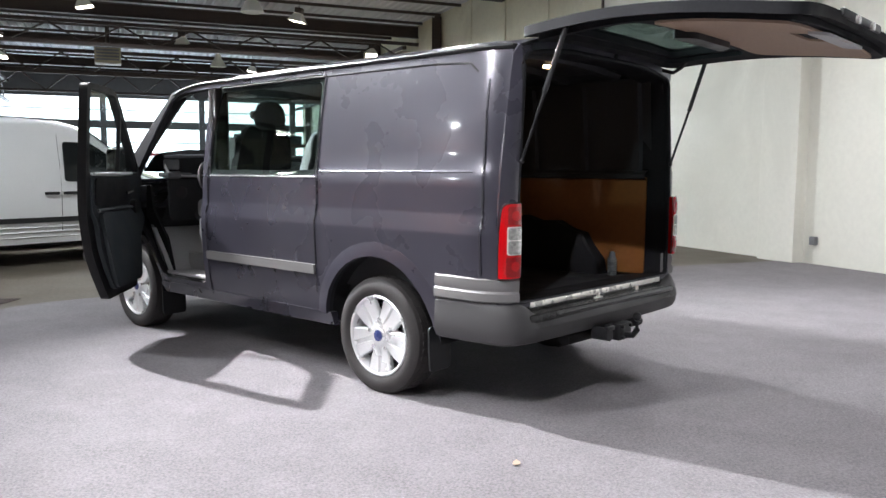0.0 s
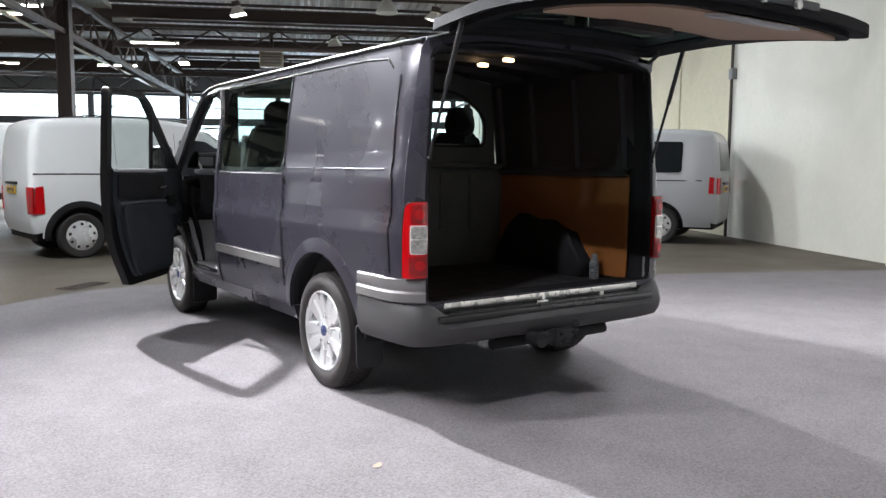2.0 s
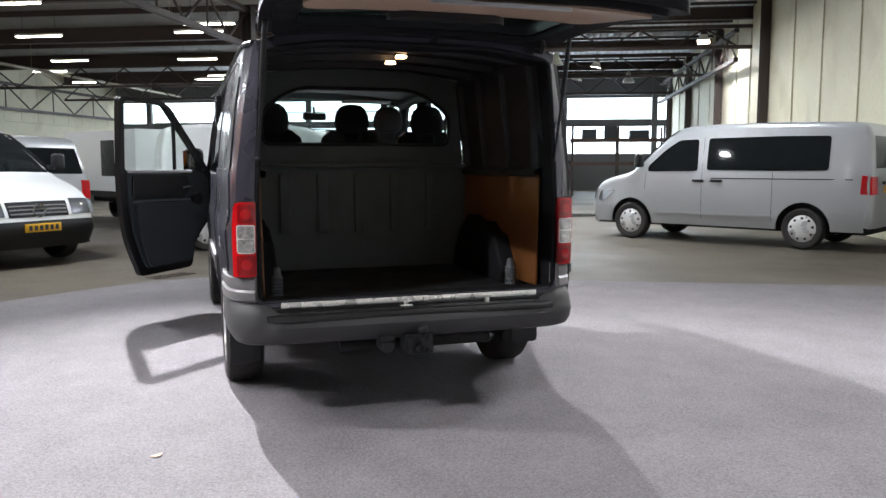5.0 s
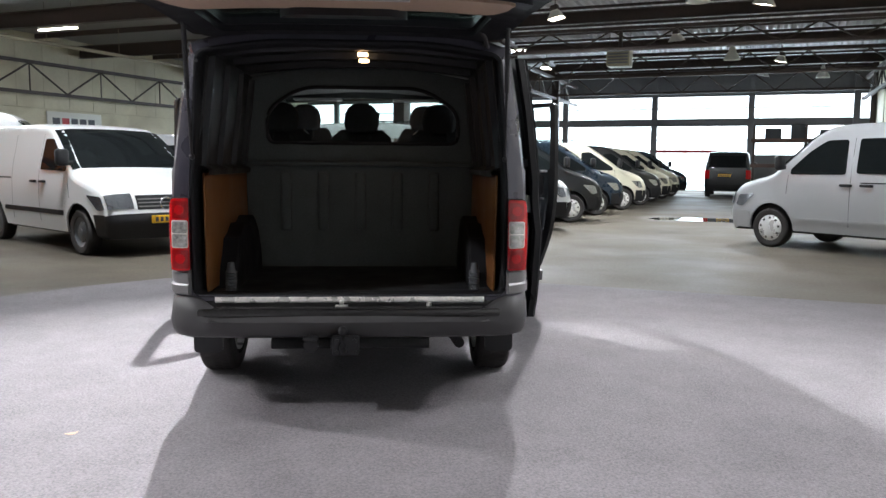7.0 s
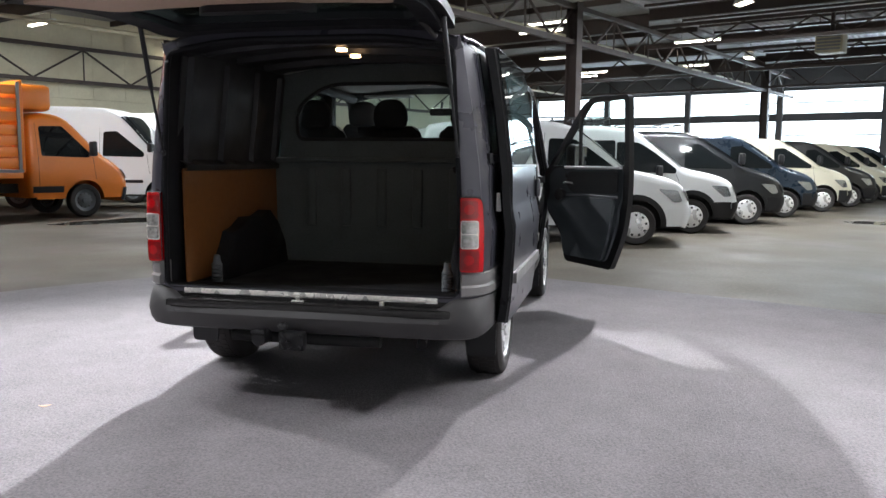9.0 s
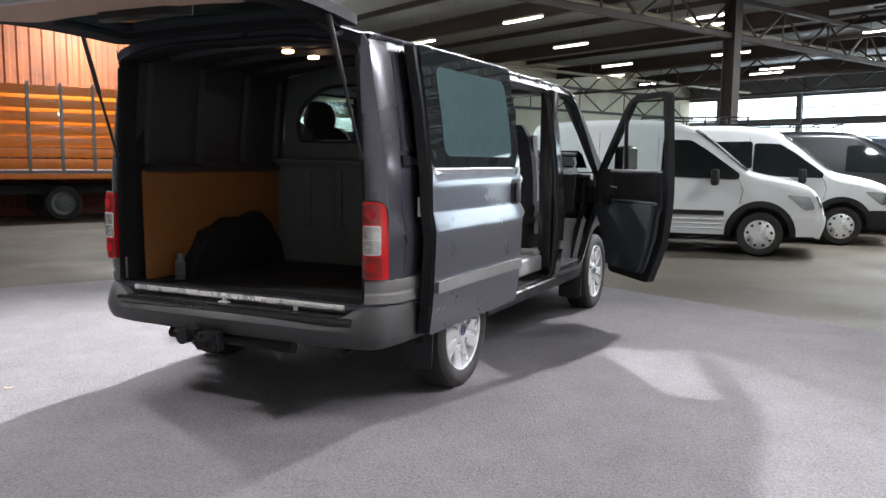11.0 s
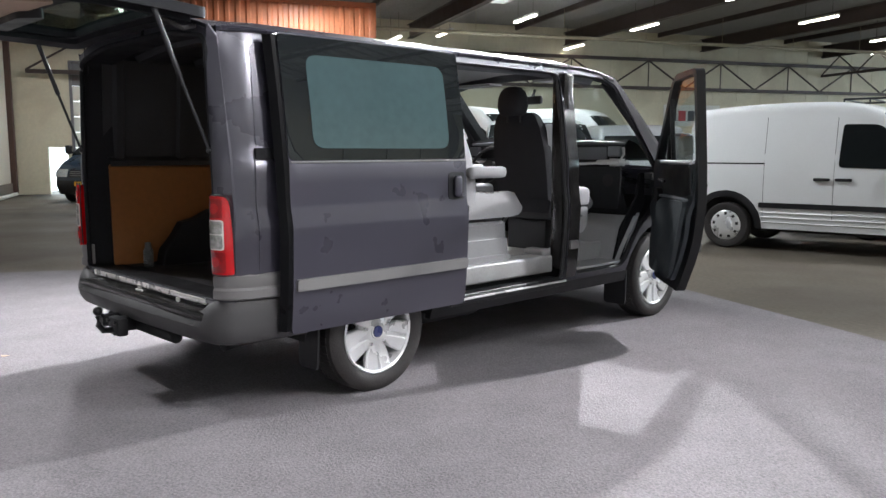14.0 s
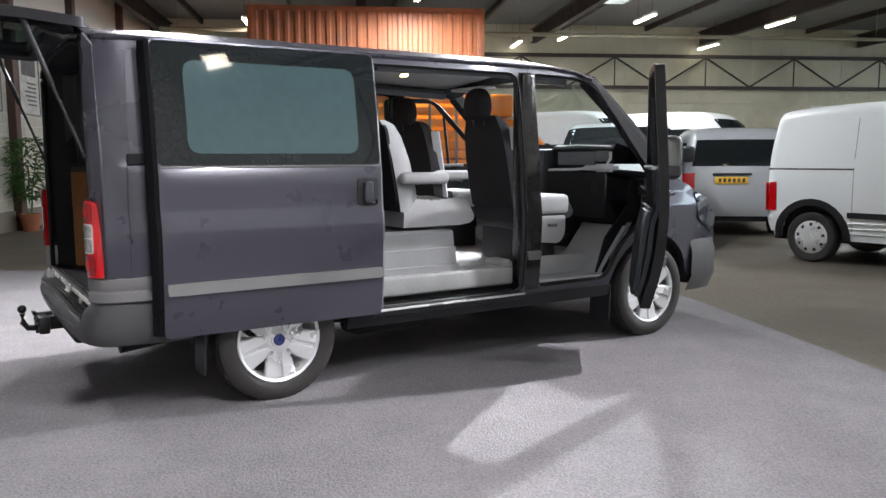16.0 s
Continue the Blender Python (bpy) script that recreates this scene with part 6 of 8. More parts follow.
# boot threshold: step, sill plate, striker
bm = bmesh.new()
box(bm, (-0.80, -0.1, 0.52), (0.80, 0.03, 0.565), 0.012)
box(bm, (-0.79, -0.03, 0.56), (0.79, 0.05, 0.6), 0.01)
part("threshold", bm, STEP_GLOSS, TR)
bm = bmesh.new()
box(bm, (-0.72, -0.037, 0.590), (0.72, 0.06, 0.622), 0.006)
part("sill_plate", bm, GALV, TR)
for k in range(4):
    bm = bmesh.new()
    box(bm, (-0.72, -0.095 + k * 0.02, 0.563), (0.72, -0.084 + k * 0.02, 0.571), 0.003)
    part("tread_rib", bm, STEP_GLOSS, TR)
bm = bmesh.new()
box(bm, (-0.085, -0.05, 0.565), (-0.015, -0.012, 0.578), 0.004)
box(bm, (-0.062, -0.045, 0.578), (-0.038, -0.02, 0.605), 0.006)
part("striker", bm, GALV, TR)
bm = bmesh.new()
cyl(bm, (0.42, -0.03, 0.565), (0.42, -0.03, 0.59), 0.014, seg=12)
part("stop_buffer", bm, GALV, TR)
# tow bar
bm = bmesh.new()
cyl(bm, (-0.42, -0.05, 0.375), (0.42, -0.05, 0.375), 0.032, seg=14)
part("tow_bar", bm, SEAM, TR)
bm = bmesh.new()
box(bm, (-0.09, -0.21, 0.34), (0.05, -0.15, 0.44), 0.012)
box(bm, (-0.1, -0.18, 0.35), (-0.02, -0.02, 0.43), 0.012)
for x in (-0.065, 0.025):
    for z in (0.36, 0.42):
        cyl(bm, (x, -0.225, z), (x, -0.2, z), 0.012, seg=6)
part("tow_bracket", bm, BLACK, TR)
bm = bmesh.new()
tube(bm, [(-0.03, -0.2, 0.37), (-0.03, -0.26, 0.375), (-0.03, -0.285, 0.41), (-0.03, -0.285, 0.46)], 0.018, 10)
bmesh.ops.create_uvsphere(bm, u_segments=16, v_segments=10, radius=0.025, matrix=pose(-0.03, -0.285, 0.487))
part("tow_ball", bm, BLACK, TR)
bm = bmesh.new()
cyl(bm, (-0.2, -0.21, 0.395), (-0.2, -0.11, 0.395), 0.038, seg=14)
box(bm, (-0.24, -0.22, 0.42), (-0.16, -0.2, 0.445), 0.006)
part("tow_socket", bm, BLACK, TR)
# exhaust and rear axle, tank: dark underside
bm = bmesh.new()
box(bm, (-0.8, 0.05, 0.40), (0.8, 4.4, 0.50))
box(bm, (-0.55, 1.5, 0.26), (0.1, 2.7, 0.40), 0.04)
cyl(bm, (-0.78, Y_AX, 0.33), (0.78, Y_AX, 0.33), 0.05, seg=12)
tube(bm, [(0.45, 3.2, 0.3), (0.5, 2.0, 0.28), (0.5, 1.3, 0.34), (0.55, 0.5, 0.36), (0.6, 0.12, 0.33)], 0.03, 8)
box(bm, (0.4, 1.5, 0.22), (0.62, 2.1, 0.36), 0.05)
part("underbody", bm, SEAM, TR)
for s in (-1, 1):
    for yc in (Y_AX, Y_AX + WB):
        bm = bmesh.new()
        a = t_arch(yc, 0.48 if yc < 2 else 0.435, 0.36, 18)
        rows_mesh(bm, [[(s * x, y, z) for y, z in a] for x in (0.70, 0.93)], flip=s > 0)
        part("wheel_well", bm, SEAM, TR)
    bm = bmesh.new()
    panel(bm, rounded([(-0.085, 0.05), (0.085, 0.05), (0.085, 0.3), (-0.085, 0.3)], 0.03, 3), lambda a, b, d, s=s: (s * 0.872 + a, Y_AX - 0.41 - 0.12 * (0.3 - b) + 0.3 * (0.3 - b) ** 2 + d, 0.15 + b), 0.012, step=0.1)
    part("mud_flap", bm, BLACK, TR)
    bm = bmesh.new()
    panel(bm, rounded([(-0.1, 0.0), (0.1, 0.0), (0.1, 0.28), (-0.1, 0.28)], 0.03, 3), lambda a, b, d, s=s: (s * 0.84 + a, Y_AX + WB - 0.40 - 0.04 * (0.28 - b) + d, 0.15 + b), 0.012, step=0.1)
    part("mud_flap", bm, BLACK, TR)
    # sill
    bm = bmesh.new()
    panel(bm, rect(1.32, 0.345, 3.42, 0.43), tside(s, 0.004), 0.05, step=0.2, flip=s < 0)
    part("sill", bm, BLACK if s > 0 else PAINT, TR)

# alloy wheels: five broad grooved spokes
bm = bmesh.new()
w, R, rr = 0.105, R_W, 0.24
lathe(bm, [(rr, -w), (R * 0.9, -w * 1.02), (R * 0.97, -w * 0.9), (R, -w * 0.6), (R, w * 0.6), (R * 0.975, w * 0.86), (R * 0.93, w * 0.98), (R * 0.84, w * 1.05), (R * 0.76, w * 1.02), (rr, w * 0.88), (rr * 0.97, w * 0.5), (rr * 0.97, -w)], 48)
for k in range(48):
    for x in (-0.05, 0.0, 0.05):
        box(bm, (x - 0.018, -0.013, R - 0.004), (x + 0.018, 0.013, R + 0.002), m=Matrix.Rotation(2 * math.pi * (k + (0.5 if x == 0 else 0)) / 48, 4, "X"))
tyre_me = part("tyre", bm, RUBBER, sharp=30)
bm = bmesh.new()
lathe(bm, [(rr * 0.9, -w), (rr * 0.88, w * 0.2), (rr * 0.93, w * 0.7), (rr * 0.985, w * 0.86), (rr, w * 0.92), (rr * 0.975, w * 0.96), (rr * 0.93, w * 0.9), (rr * 0.9, w * 0.72), (rr * 0.87, w * 0.3)], 48)
for k in range(5):
    M = Matrix.Rotation(2 * math.pi * k / 5, 4, "X")
    rows = []
    for r_, hw, x in ((0.03, 0.024, 0.80), (0.075, 0.05, 0.77), (0.12, 0.076, 0.77), (0.18, 0.088, 0.81), (0.232, 0.102, 0.87)):
        rows.append([(w * x - 0.03, -hw, r_), (w * x - 0.008, -hw, r_), (w * x, -hw + 0.008, r_), (w * x, -0.016, r_), (w * x - 0.016, -0.009, r_), (w * x - 0.016, 0.009, r_), (w * x, 0.016, r_), (w * x, hw - 0.008, r_), (w * x - 0.008, hw, r_), (w * x - 0.03, hw, r_)])
    vs = rows_mesh(bm, rows, close_u=True)
    bmesh.ops.transform(bm, matrix=M, verts=[v for r_ in vs for v in r_])
lathe(bm, [(0.128, w * 0.42), (0.126, w * 0.6), (0.11, w * 0.66), (0.085, w * 0.7), (0.07, w * 0.78), (0.045, w * 0.8), (0.042, w * 0.86), (0.0, w * 0.88)], 40)
bmesh.ops.recalc_face_normals(bm, faces=bm.faces[:])
rim_me = part("wheel", bm, ALLOY, sharp=30)
bm = bmesh.new()
lathe(bm, [(0.034, w * 0.86), (0.032, w * 0.91), (0.0, w * 0.93)], 24)
cap_me = part("hub_cap", bm, BLUE_CAP)
bm = bmesh.new()
cyl(bm, (w * 0.6, 0, 0.082), (w * 0.86, 0, 0.082), 0.012, seg=6)
nut_me = part("wheel_nut", bm, CHROME)
bm = bmesh.new()
lathe(bm, [(0.14, w * 0.1), (0.14, w * 0.2), (0.05, w * 0.22)], 30)
disc_me = part("brake_disc", bm, SEAM)
for s in (-1, 1):
    for yc, st in ((Y_AX, 0), (Y_AX + WB, 6)):
        wh = part("wheel", rim_me.data, None, TR, "silver five-spoke alloy wheel")
        wh.matrix_local = pose(s * 0.862, yc, R_W, 0, 0, 0 if s > 0 else 180) @ Matrix.Rotation(0.3 + 0.4 * yc, 4, "X")
        for nm, me in (("tyre", tyre_me), ("hub_cap", cap_me), ("brake_disc", disc_me)):
            part(nm, me.data, None, wh)
        for k in range(5):
            part("wheel_nut", nut_me.data, None, wh).matrix_local = Matrix.Rotation(2 * math.pi * (k + 0.5) / 5, 4, "X")
for o in (tyre_me, rim_me, cap_me, nut_me, disc_me):
    bpy.data.objects.remove(o)

# front: windscreen, bonnet, nose
bm = bmesh.new()


def scr(a, b, d):
    y, z = 3.27 + (3.99 - 3.27) * b, 1.965 - 0.745 * b
    w_ = 0.80 + 0.07 * b
    return (a * w_, y - 0.1 * a * a - d * 0.7, z + (1 - b) * (0.03 * (1 - a * a) - 0.065 * a ** 4) - d * 0.7)


panel(bm, rect(-1, 0, 1, 1), scr, 0.006, step=0.15, flip=True)
o = part("windscreen", bm, GLASS_CLEAR, TR, "clear windscreen")
o.visible_shadow = False
bm = bmesh.new()
panel(bm, rect(-1, 0.0, 1, 1), lambda a, b, d: (a * (0.86 - 0.1 * b * b), 3.96 + 0.68 * b - 0.06 * a * a, 1.225 - 0.12 * b - 0.16 * b ** 3 + 0.03 * (1 - a * a) - d), 0.03, step=0.12)
part("bonnet", bm, PAINT, TR)
bm = bmesh.new()
panel(bm, rect(-1, 0.5, 1, 0.96), lambda a, b, d: (a * 0.80, 4.72 - 0.1 * a * a - 0.12 * (b - 0.5) - d, b), 0.03, step=0.12)
part("grille", bm, BLACK, TR)
bm = bmesh.new()
rows = []
for x, y in ((-0.94, 4.28), (-0.93, 4.45), (-0.88, 4.62), (-0.75, 4.73), (-0.4, 4.79), (0.0, 4.81), (0.4, 4.79), (0.75, 4.73), (0.88, 4.62), (0.93, 4.45), (0.94, 4.28)):
    rows.append([(x * k, y + o_, z) for k, o_, z in ((0.93, -0.05, 0.70), (1.0, -0.02, 0.70), (1.02, 0.0, 0.62), (1.02, 0.0, 0.42), (0.98, -0.03, 0.3), (0.9, -0.08, 0.28))])
rows_mesh(bm, rows, flip=True)
part("front_bumper", bm, BUMPER, TR)
for s in (-1, 1):
    bm = bmesh.new()
    panel(bm, rounded([(4.36, 0.86), (4.6, 0.74), (4.66, 0.86), (4.5, 1.02), (4.3, 1.08)], 0.03, 3), tside(s, 0.012), 0.03, step=0.1, flip=s < 0)
    part("headlamp", bm, DARK_LAMP, TR)
    # windscreen pillar
    bm = bmesh.new()
    rows = []
    for k in range(9):
        f = k / 8
        y, z = 3.26 + 0.74 * f, 1.885 - 0.665 * f
        xo = tw(y, z)
        rows.append([(s * (xo + 0.004), y, z), (s * (xo - 0.01), y + 0.045, z + 0.022), (s * (xo - 0.08), y + 0.035, z + 0.02), (s * (xo - 0.085), y - 0.03, z - 0.03), (s * (xo - 0.04), y - 0.06, z - 0.05)])
    rows_mesh(bm, rows, close_u=True, flip=s > 0)
    part("windscreen_pillar", bm, MATTE_BLACK, TR)
    # matte black sheet added over the painted pillar to keep it in shade
    bm = bmesh.new()
    panel(bm, rounded([(3.12, 1.925), (3.25, 1.915), (3.62, 1.575), (3.97, 1.225), (3.80, 1.20), (3.29, 1.845), (3.14, 1.895)], 0.02, 3), tside(s, 0.006), 0.012, step=0.06, flip=s < 0)
    part("pillar_shade", bm, MATTE_BLACK, TR)
    # rubber seals round the front door opening
    bm = bmesh.new()
    lp = [(s * (tw(a, b) - 0.03), a, b) for a, b in split_edges(door_hole, 0.1)]
    tube(bm, lp + [lp[0]], 0.014, 6)
    part("door_seal", bm, BLACK, TR)
    bm = bmesh.new()
    box(bm, (s * 0.86 - 0.06, 2.62, 0.5), (s * 0.86 + 0.06, 2.74, 1.9), 0.03)
    part("door_pillar", bm, STEP_GLOSS, TR)
bm = bmesh.new()
lp = [(tw(a, b) - 0.03, a, b) for a, b in split_edges(slide_hole, 0.1)]
tube(bm, lp + [lp[0]], 0.016, 6)
part("door_seal", bm, BLACK, TR)


# ---- front doors, swung open ----
def front_door(s):
    """s: side. Local x runs from the hinge to the rear edge, y outward, z up."""
    th = radians(47.0)
    si, co = math.sin(th), math.cos(th)
    # columns: rearwards, outwards
    dirv, nrm = Vector((s * si, -co)), Vector((s * co, si))

    def P(a, o, z):
        q = Vector((-0.945 if s < 0 else 0.985, 3.79)) + dirv * a + nrm * o
        return (q.x, q.y, z)

    def bow(z):
        return lerp_table(z, [0.4, 0.5, 0.6, 0.75, 1.0, 1.25, 1.9], [-0.07, -0.045, -0.02, 0.005, 0.022, 0.012, -0.03])

    outline = rounded([(0.95, 0.385), (0.37, 0.41), (0.29, 0.62), (0.03, 0.86), (0.0, 1.22), (0.53, 1.84), (0.65, 1.895), (1.07, 1.9), (1.06, 1.15), (1.03, 0.72)], [0.03, 0.06, 0.1, 0.08, 0.02, 0.06, 0.05, 0.05, 0.1, 0.15], 4)
    hole = rounded([(1.01, 1.285), (0.10, 1.285), (0.60, 1.85), (1.02, 1.865)], [0.03, 0.02, 0.04, 0.04], 3)
    flip = s < 0
    bm = bmesh.new()
    # black door edge: the shade on the painted rim is put into its colour
    panel(bm, outline, lambda a, b, d: P(a, bow(b) - d, b), 0.06, [hole], step=0.08, mi_back=1, mi_edge=1, flip=not flip)
    d = part("front_door", bm, [PAINT, BLACK], TR, "front door swung wide open")
    bm = bmesh.new()
    panel(bm, rounded([(1.02, 1.275), (0.09, 1.275), (0.595, 1.86), (1.03, 1.87)], 0.02, 2), lambda a, b, q: P(a, bow(b) - 0.03 - q, b), 0.004, step=0.15, flip=not flip)
    g = part("door_glass", bm, GLASS_CLEAR, d)
    g.visible_shadow = False
    bm = bmesh.new()
    box(bm, (-0.011, -0.03, 0), (0.011, 0.0, 0.46), 0.004)
    bmesh.ops.transform(bm, matrix=Matrix.Translation(P(0.45, bow(1.3) - 0.02, 1.27)) @ Matrix(((dirv.x, nrm.x, 0, 0), (dirv.y, nrm.y, -0.12, 0), (0, 0, 1, 0), (0, 0, 0, 1))), verts=bm.verts[:])
    part("quarter_bar", bm, BLACK, d)
    # inner card: lower and upper mouldings
    card = rounded([(0.91, 0.45), (0.40, 0.47), (0.32, 0.66), (0.08, 0.9), (0.07, 1.2), (0.16, 1.27), (1.0, 1.28), (0.98, 0.8)], 0.05, 4)
    bm = bmesh.new()
    panel(bm, card, lambda a, b, q: P(a, bow(b) - 0.072 - 0.035 * max(0.0, min(1.0, (1.02 - b) / 0.08)) + q, b), 0.03, step=0.05, flip=flip)
    c = part("door_card", bm, TRIM_GREY, d)
    bm = bmesh.new()
    up = rounded([(0.95, 1.05), (0.38, 1.04), (0.31, 1.12), (0.34, 1.235), (0.95, 1.25)], 0.04, 4)
    panel(bm, up, lambda a, b, q: P(a, bow(b) - 0.085 + q, b), 0.012, step=0.1, flip=flip)
    part("upper_inset", bm, BLACK, c)
    bm = bmesh.new()
    tube(bm, [P(a, bow(1.27) - 0.085, 1.275) for a in (0.3, 0.5, 0.7, 0.98)], 0.013, 8)
    part("waist_rail", bm, TRIM_LIGHT, c)
    bm = bmesh.new()
    tube(bm, [P(a, bow(1.02) - 0.11, z) for a, z in ((0.34, 1.02), (0.5, 1.025), (0.7, 1.025), (0.97, 1.02))], 0.010, 8)
    part("arm_rest", bm, TRIM_MID, c)
    bm = bmesh.new()
    panel(bm, rounded([(0.89, 0.46), (0.41, 0.48), (0.34, 0.68), (0.31, 0.86), (0.37, 1.0), (0.95, 1.005), (0.94, 0.75)], 0.05, 4), lambda a, b, q: P(a, bow(b) - 0.130 - 0.02 * math.sin(math.pi * max(0.0, min(1.0, (b - 0.48) / 0.52))) + q, b), 0.03, step=0.1, flip=flip)
    part("door_pocket", bm, TRIM_GREY, c)
    bm = bmesh.new()
    q0, q1 = P(0.24, bow(1.0) - 0.115, 1.02), P(0.24, bow(1.0) - 0.07, 1.02)
    cyl(bm, q0, q1, 0.055, seg=24)
    part("speaker_grille", bm, BLACK, c)
    bm = bmesh.new()
    tube(bm, [P(0.3, bow(1.1) - 0.1, 1.13), P(0.36, bow(1.1) - 0.12, 1.14), P(0.42, bow(1.1) - 0.1, 1.13)], 0.012, 8)
    part("inner_handle", bm, CHROME, c)
    # light grey tube that draws the highlight along the top of the card
    bm = bmesh.new()
    tube(bm, [P(0.42, bow(1.27) - 0.062, 1.262), P(0.7, bow(1.27) - 0.064, 1.268), P(0.985, bow(1.27) - 0.062, 1.27)], 0.012, 8)
    part("card_edge", bm, TRIM_LIGHT, d)
    # edge latch
    bm = bmesh.new()
    cyl(bm, P(1.02, bow(1.0) - 0.035, 0.95), P(1.034, bow(1.0) - 0.035, 0.95), 0.014, seg=8)
    part("door_latch", bm, GALV, d)
    # mirror
    bm = bmesh.new()
    M = Matrix.Translation(P(0.118 if s < 0 else 0.30, 0.075 if s < 0 else 0.06, 1.325)) @ Matrix(((dirv.x, nrm.x, 0, 0), (dirv.y, nrm.y, 0, 0), (0, 0, 1, 0), (0, 0, 0, 1)))
    vs = box(bm, (-0.07, -0.085, -0.14), (0.05, 0.11, 0.165), 0.05, 3)
    vs2 = box(bm, (-0.03, -0.12, -0.16), (0.03, 0.02, -0.09), 0.02, 2)
    bmesh.ops.transform(bm, matrix=M, verts=bm.verts[:])
    if s < 0:
        bmesh.ops.reverse_faces(bm, faces=bm.faces[:])
    mr = part("mirror", bm, BLACK, d)
    bm = bmesh.new()
    box(bm, (0.048, -0.062, -0.11), (0.054, 0.088, 0.14), 0.002)
    bmesh.ops.transform(bm, matrix=M, verts=bm.verts[:])
    part("mirror_glass", bm, MIRROR, mr)
    # outer handle
    bm = bmesh.new()
    tube(bm, [P(0.8, bow(1.12) - 0.005, 1.12), P(0.83, bow(1.12) + 0.03, 1.12), P(0.95, bow(1.12) + 0.03, 1.12), P(0.98, bow(1.12) - 0.005, 1.12)], 0.014, 8)
    part("outer_handle", bm, PAINT, d)
    bm = bmesh.new()
    panel(bm, rect(0.34, 0.665, 1.0, 0.725), lambda a, b, q: P(a, bow(b) + 0.02 - q, b), 0.03, step=0.15, flip=not flip)
    part("side_moulding", bm, STRIP, d)
    # hinge arms
    for z in (0.75, 1.12):
        bm = bmesh.new()
        box(bm, (s * 0.90 - 0.05, 3.74, z), (s * 0.90 + 0.05, 3.84, z + 0.06), 0.01)
        part("hinge", bm, PAINT_IN, d)


front_door(-1)
front_door(1)


# ---- sliding door, pushed back along the right side ----
def sl(a, b, d):
    return (tw(max(a, 0.5), b) + 0.098 + 0.012 * (a - 0.25) / 1.2 - d, a, b)


Y0, Y1 = 0.255, 1.475
bm = bmesh.new()
panel(bm, rounded(rect(Y0, 0.445, Y1, 1.935), [0.03, 0.03, 0.04, 0.04], 3), sl, 0.06, step=0.1, mi_back=1, mi_edge=1, rows=CREASES)
sd = part("sliding_door", bm, [PAINT, BLACK], TR, "sliding side door pushed open")
bm = bmesh.new()
panel(bm, rounded(rect(Y0 + 0.002, 1.312, Y1 - 0.004, 1.925), 0.03, 3), lambda a, b, d: sl(a, b, d - 0.007), 0.008, step=0.1)
part("window_band", bm, GLASS_PRIV, sd, "glossy black band round the window")
bm = bmesh.new()
panel(bm, rounded(rect(Y0 + 0.15, 1.37, Y1 - 0.13, 1.835), 0.07, 5), lambda a, b, d: sl(a, b, d - 0.0095), 0.003, step=0.1)
part("window_pane", bm, GLASS_FROST, sd, "teal tinted window pane")
bm = bmesh.new()
panel(bm, rounded(rect(Y0 + 0.015, 0.665, Y1 - 0.01, 0.725), 0.01, 2), lambda a, b, d: sl(a, b, d - 0.02), 0.03, step=0.1)
part("side_moulding", bm, STRIP, sd)
bm = bmesh.new()
panel(bm, rounded(rect(Y1 - 0.15, 1.075, Y1 - 0.02, 1.235), 0.03, 4), lambda a, b, d: sl(a, b, d - 0.004), 0.01, step=0.05)
part("handle_recess", bm, BLACK, sd)
bm = bmesh.new()
x = sl(1.38, 1.15, 0)[0]
box(bm, (x - 0.0, Y1 - 0.115, 1.09), (x + 0.035, Y1 - 0.06, 1.215), 0.02, 3)
part("door_handle", bm, PAINT, sd)
bm = bmesh.new()
cyl(bm, (x, Y1 - 0.055, 1.1), (x + 0.02, Y1 - 0.04, 1.1), 0.014, seg=12)
part("lock", bm, CHROME, sd)
bm = bmesh.new()
tube(bm, [(sl(a, 1.303, 0)[0] + 0.003, a, 1.303) for a in (Y0 + 0.01, 0.6, 1.0, Y1 - 0.01)], 0.005, 6)
part("belt_trim", bm, STRIP, sd)
# front edge seal and rear edge
bm = bmesh.new()
for z0, z1 in ((0.47, 1.27), (1.27, 1.9)):
    tube(bm, [(sl(Y1, z, 0)[0] - 0.03, Y1 + 0.008, z) for z in np.linspace(z0, z1, 8)], 0.016, 6)
part("edge_seal", bm, TRIM_MID, sd)
# one near-black strip for the edge rubber and the shade beside it
bm = bmesh.new()
rows = []
for z in np.linspace(0.46, 1.92, 16):
    xo = sl(Y0, z, 0)[0]
    rows.append([(xo - 0.004, Y0 + 0.004, z), (xo - 0.012, Y0 - 0.02, z), (xo - 0.05, Y0 - 0.045, z), (xo - 0.062, Y0 - 0.03, z), (xo - 0.05, Y0 + 0.004, z)])
rows_mesh(bm, rows, close_u=True)
bmesh.ops.recalc_face_normals(bm, faces=bm.faces[:])
part("rear_flap_shade", bm, FLAP_BLACK, sd, "black rubber and shaded edge of the sliding door")
bm = bmesh.new()
box(bm, (0.93, Y0 - 0.03, 1.325), (1.02, Y0 + 0.12, 1.365), 0.008)
part("runner_arm", bm, MATTE_BLACK, sd)
bm = bmesh.new()
box(bm, (tw(0.3, 1.15) + 0.012, Y0 - 0.002, 1.06), (tw(0.3, 1.15) + 0.06, Y0 - 0.0, 1.16), 0.0)
part("sticker", bm, FIX_WHITE, sd)
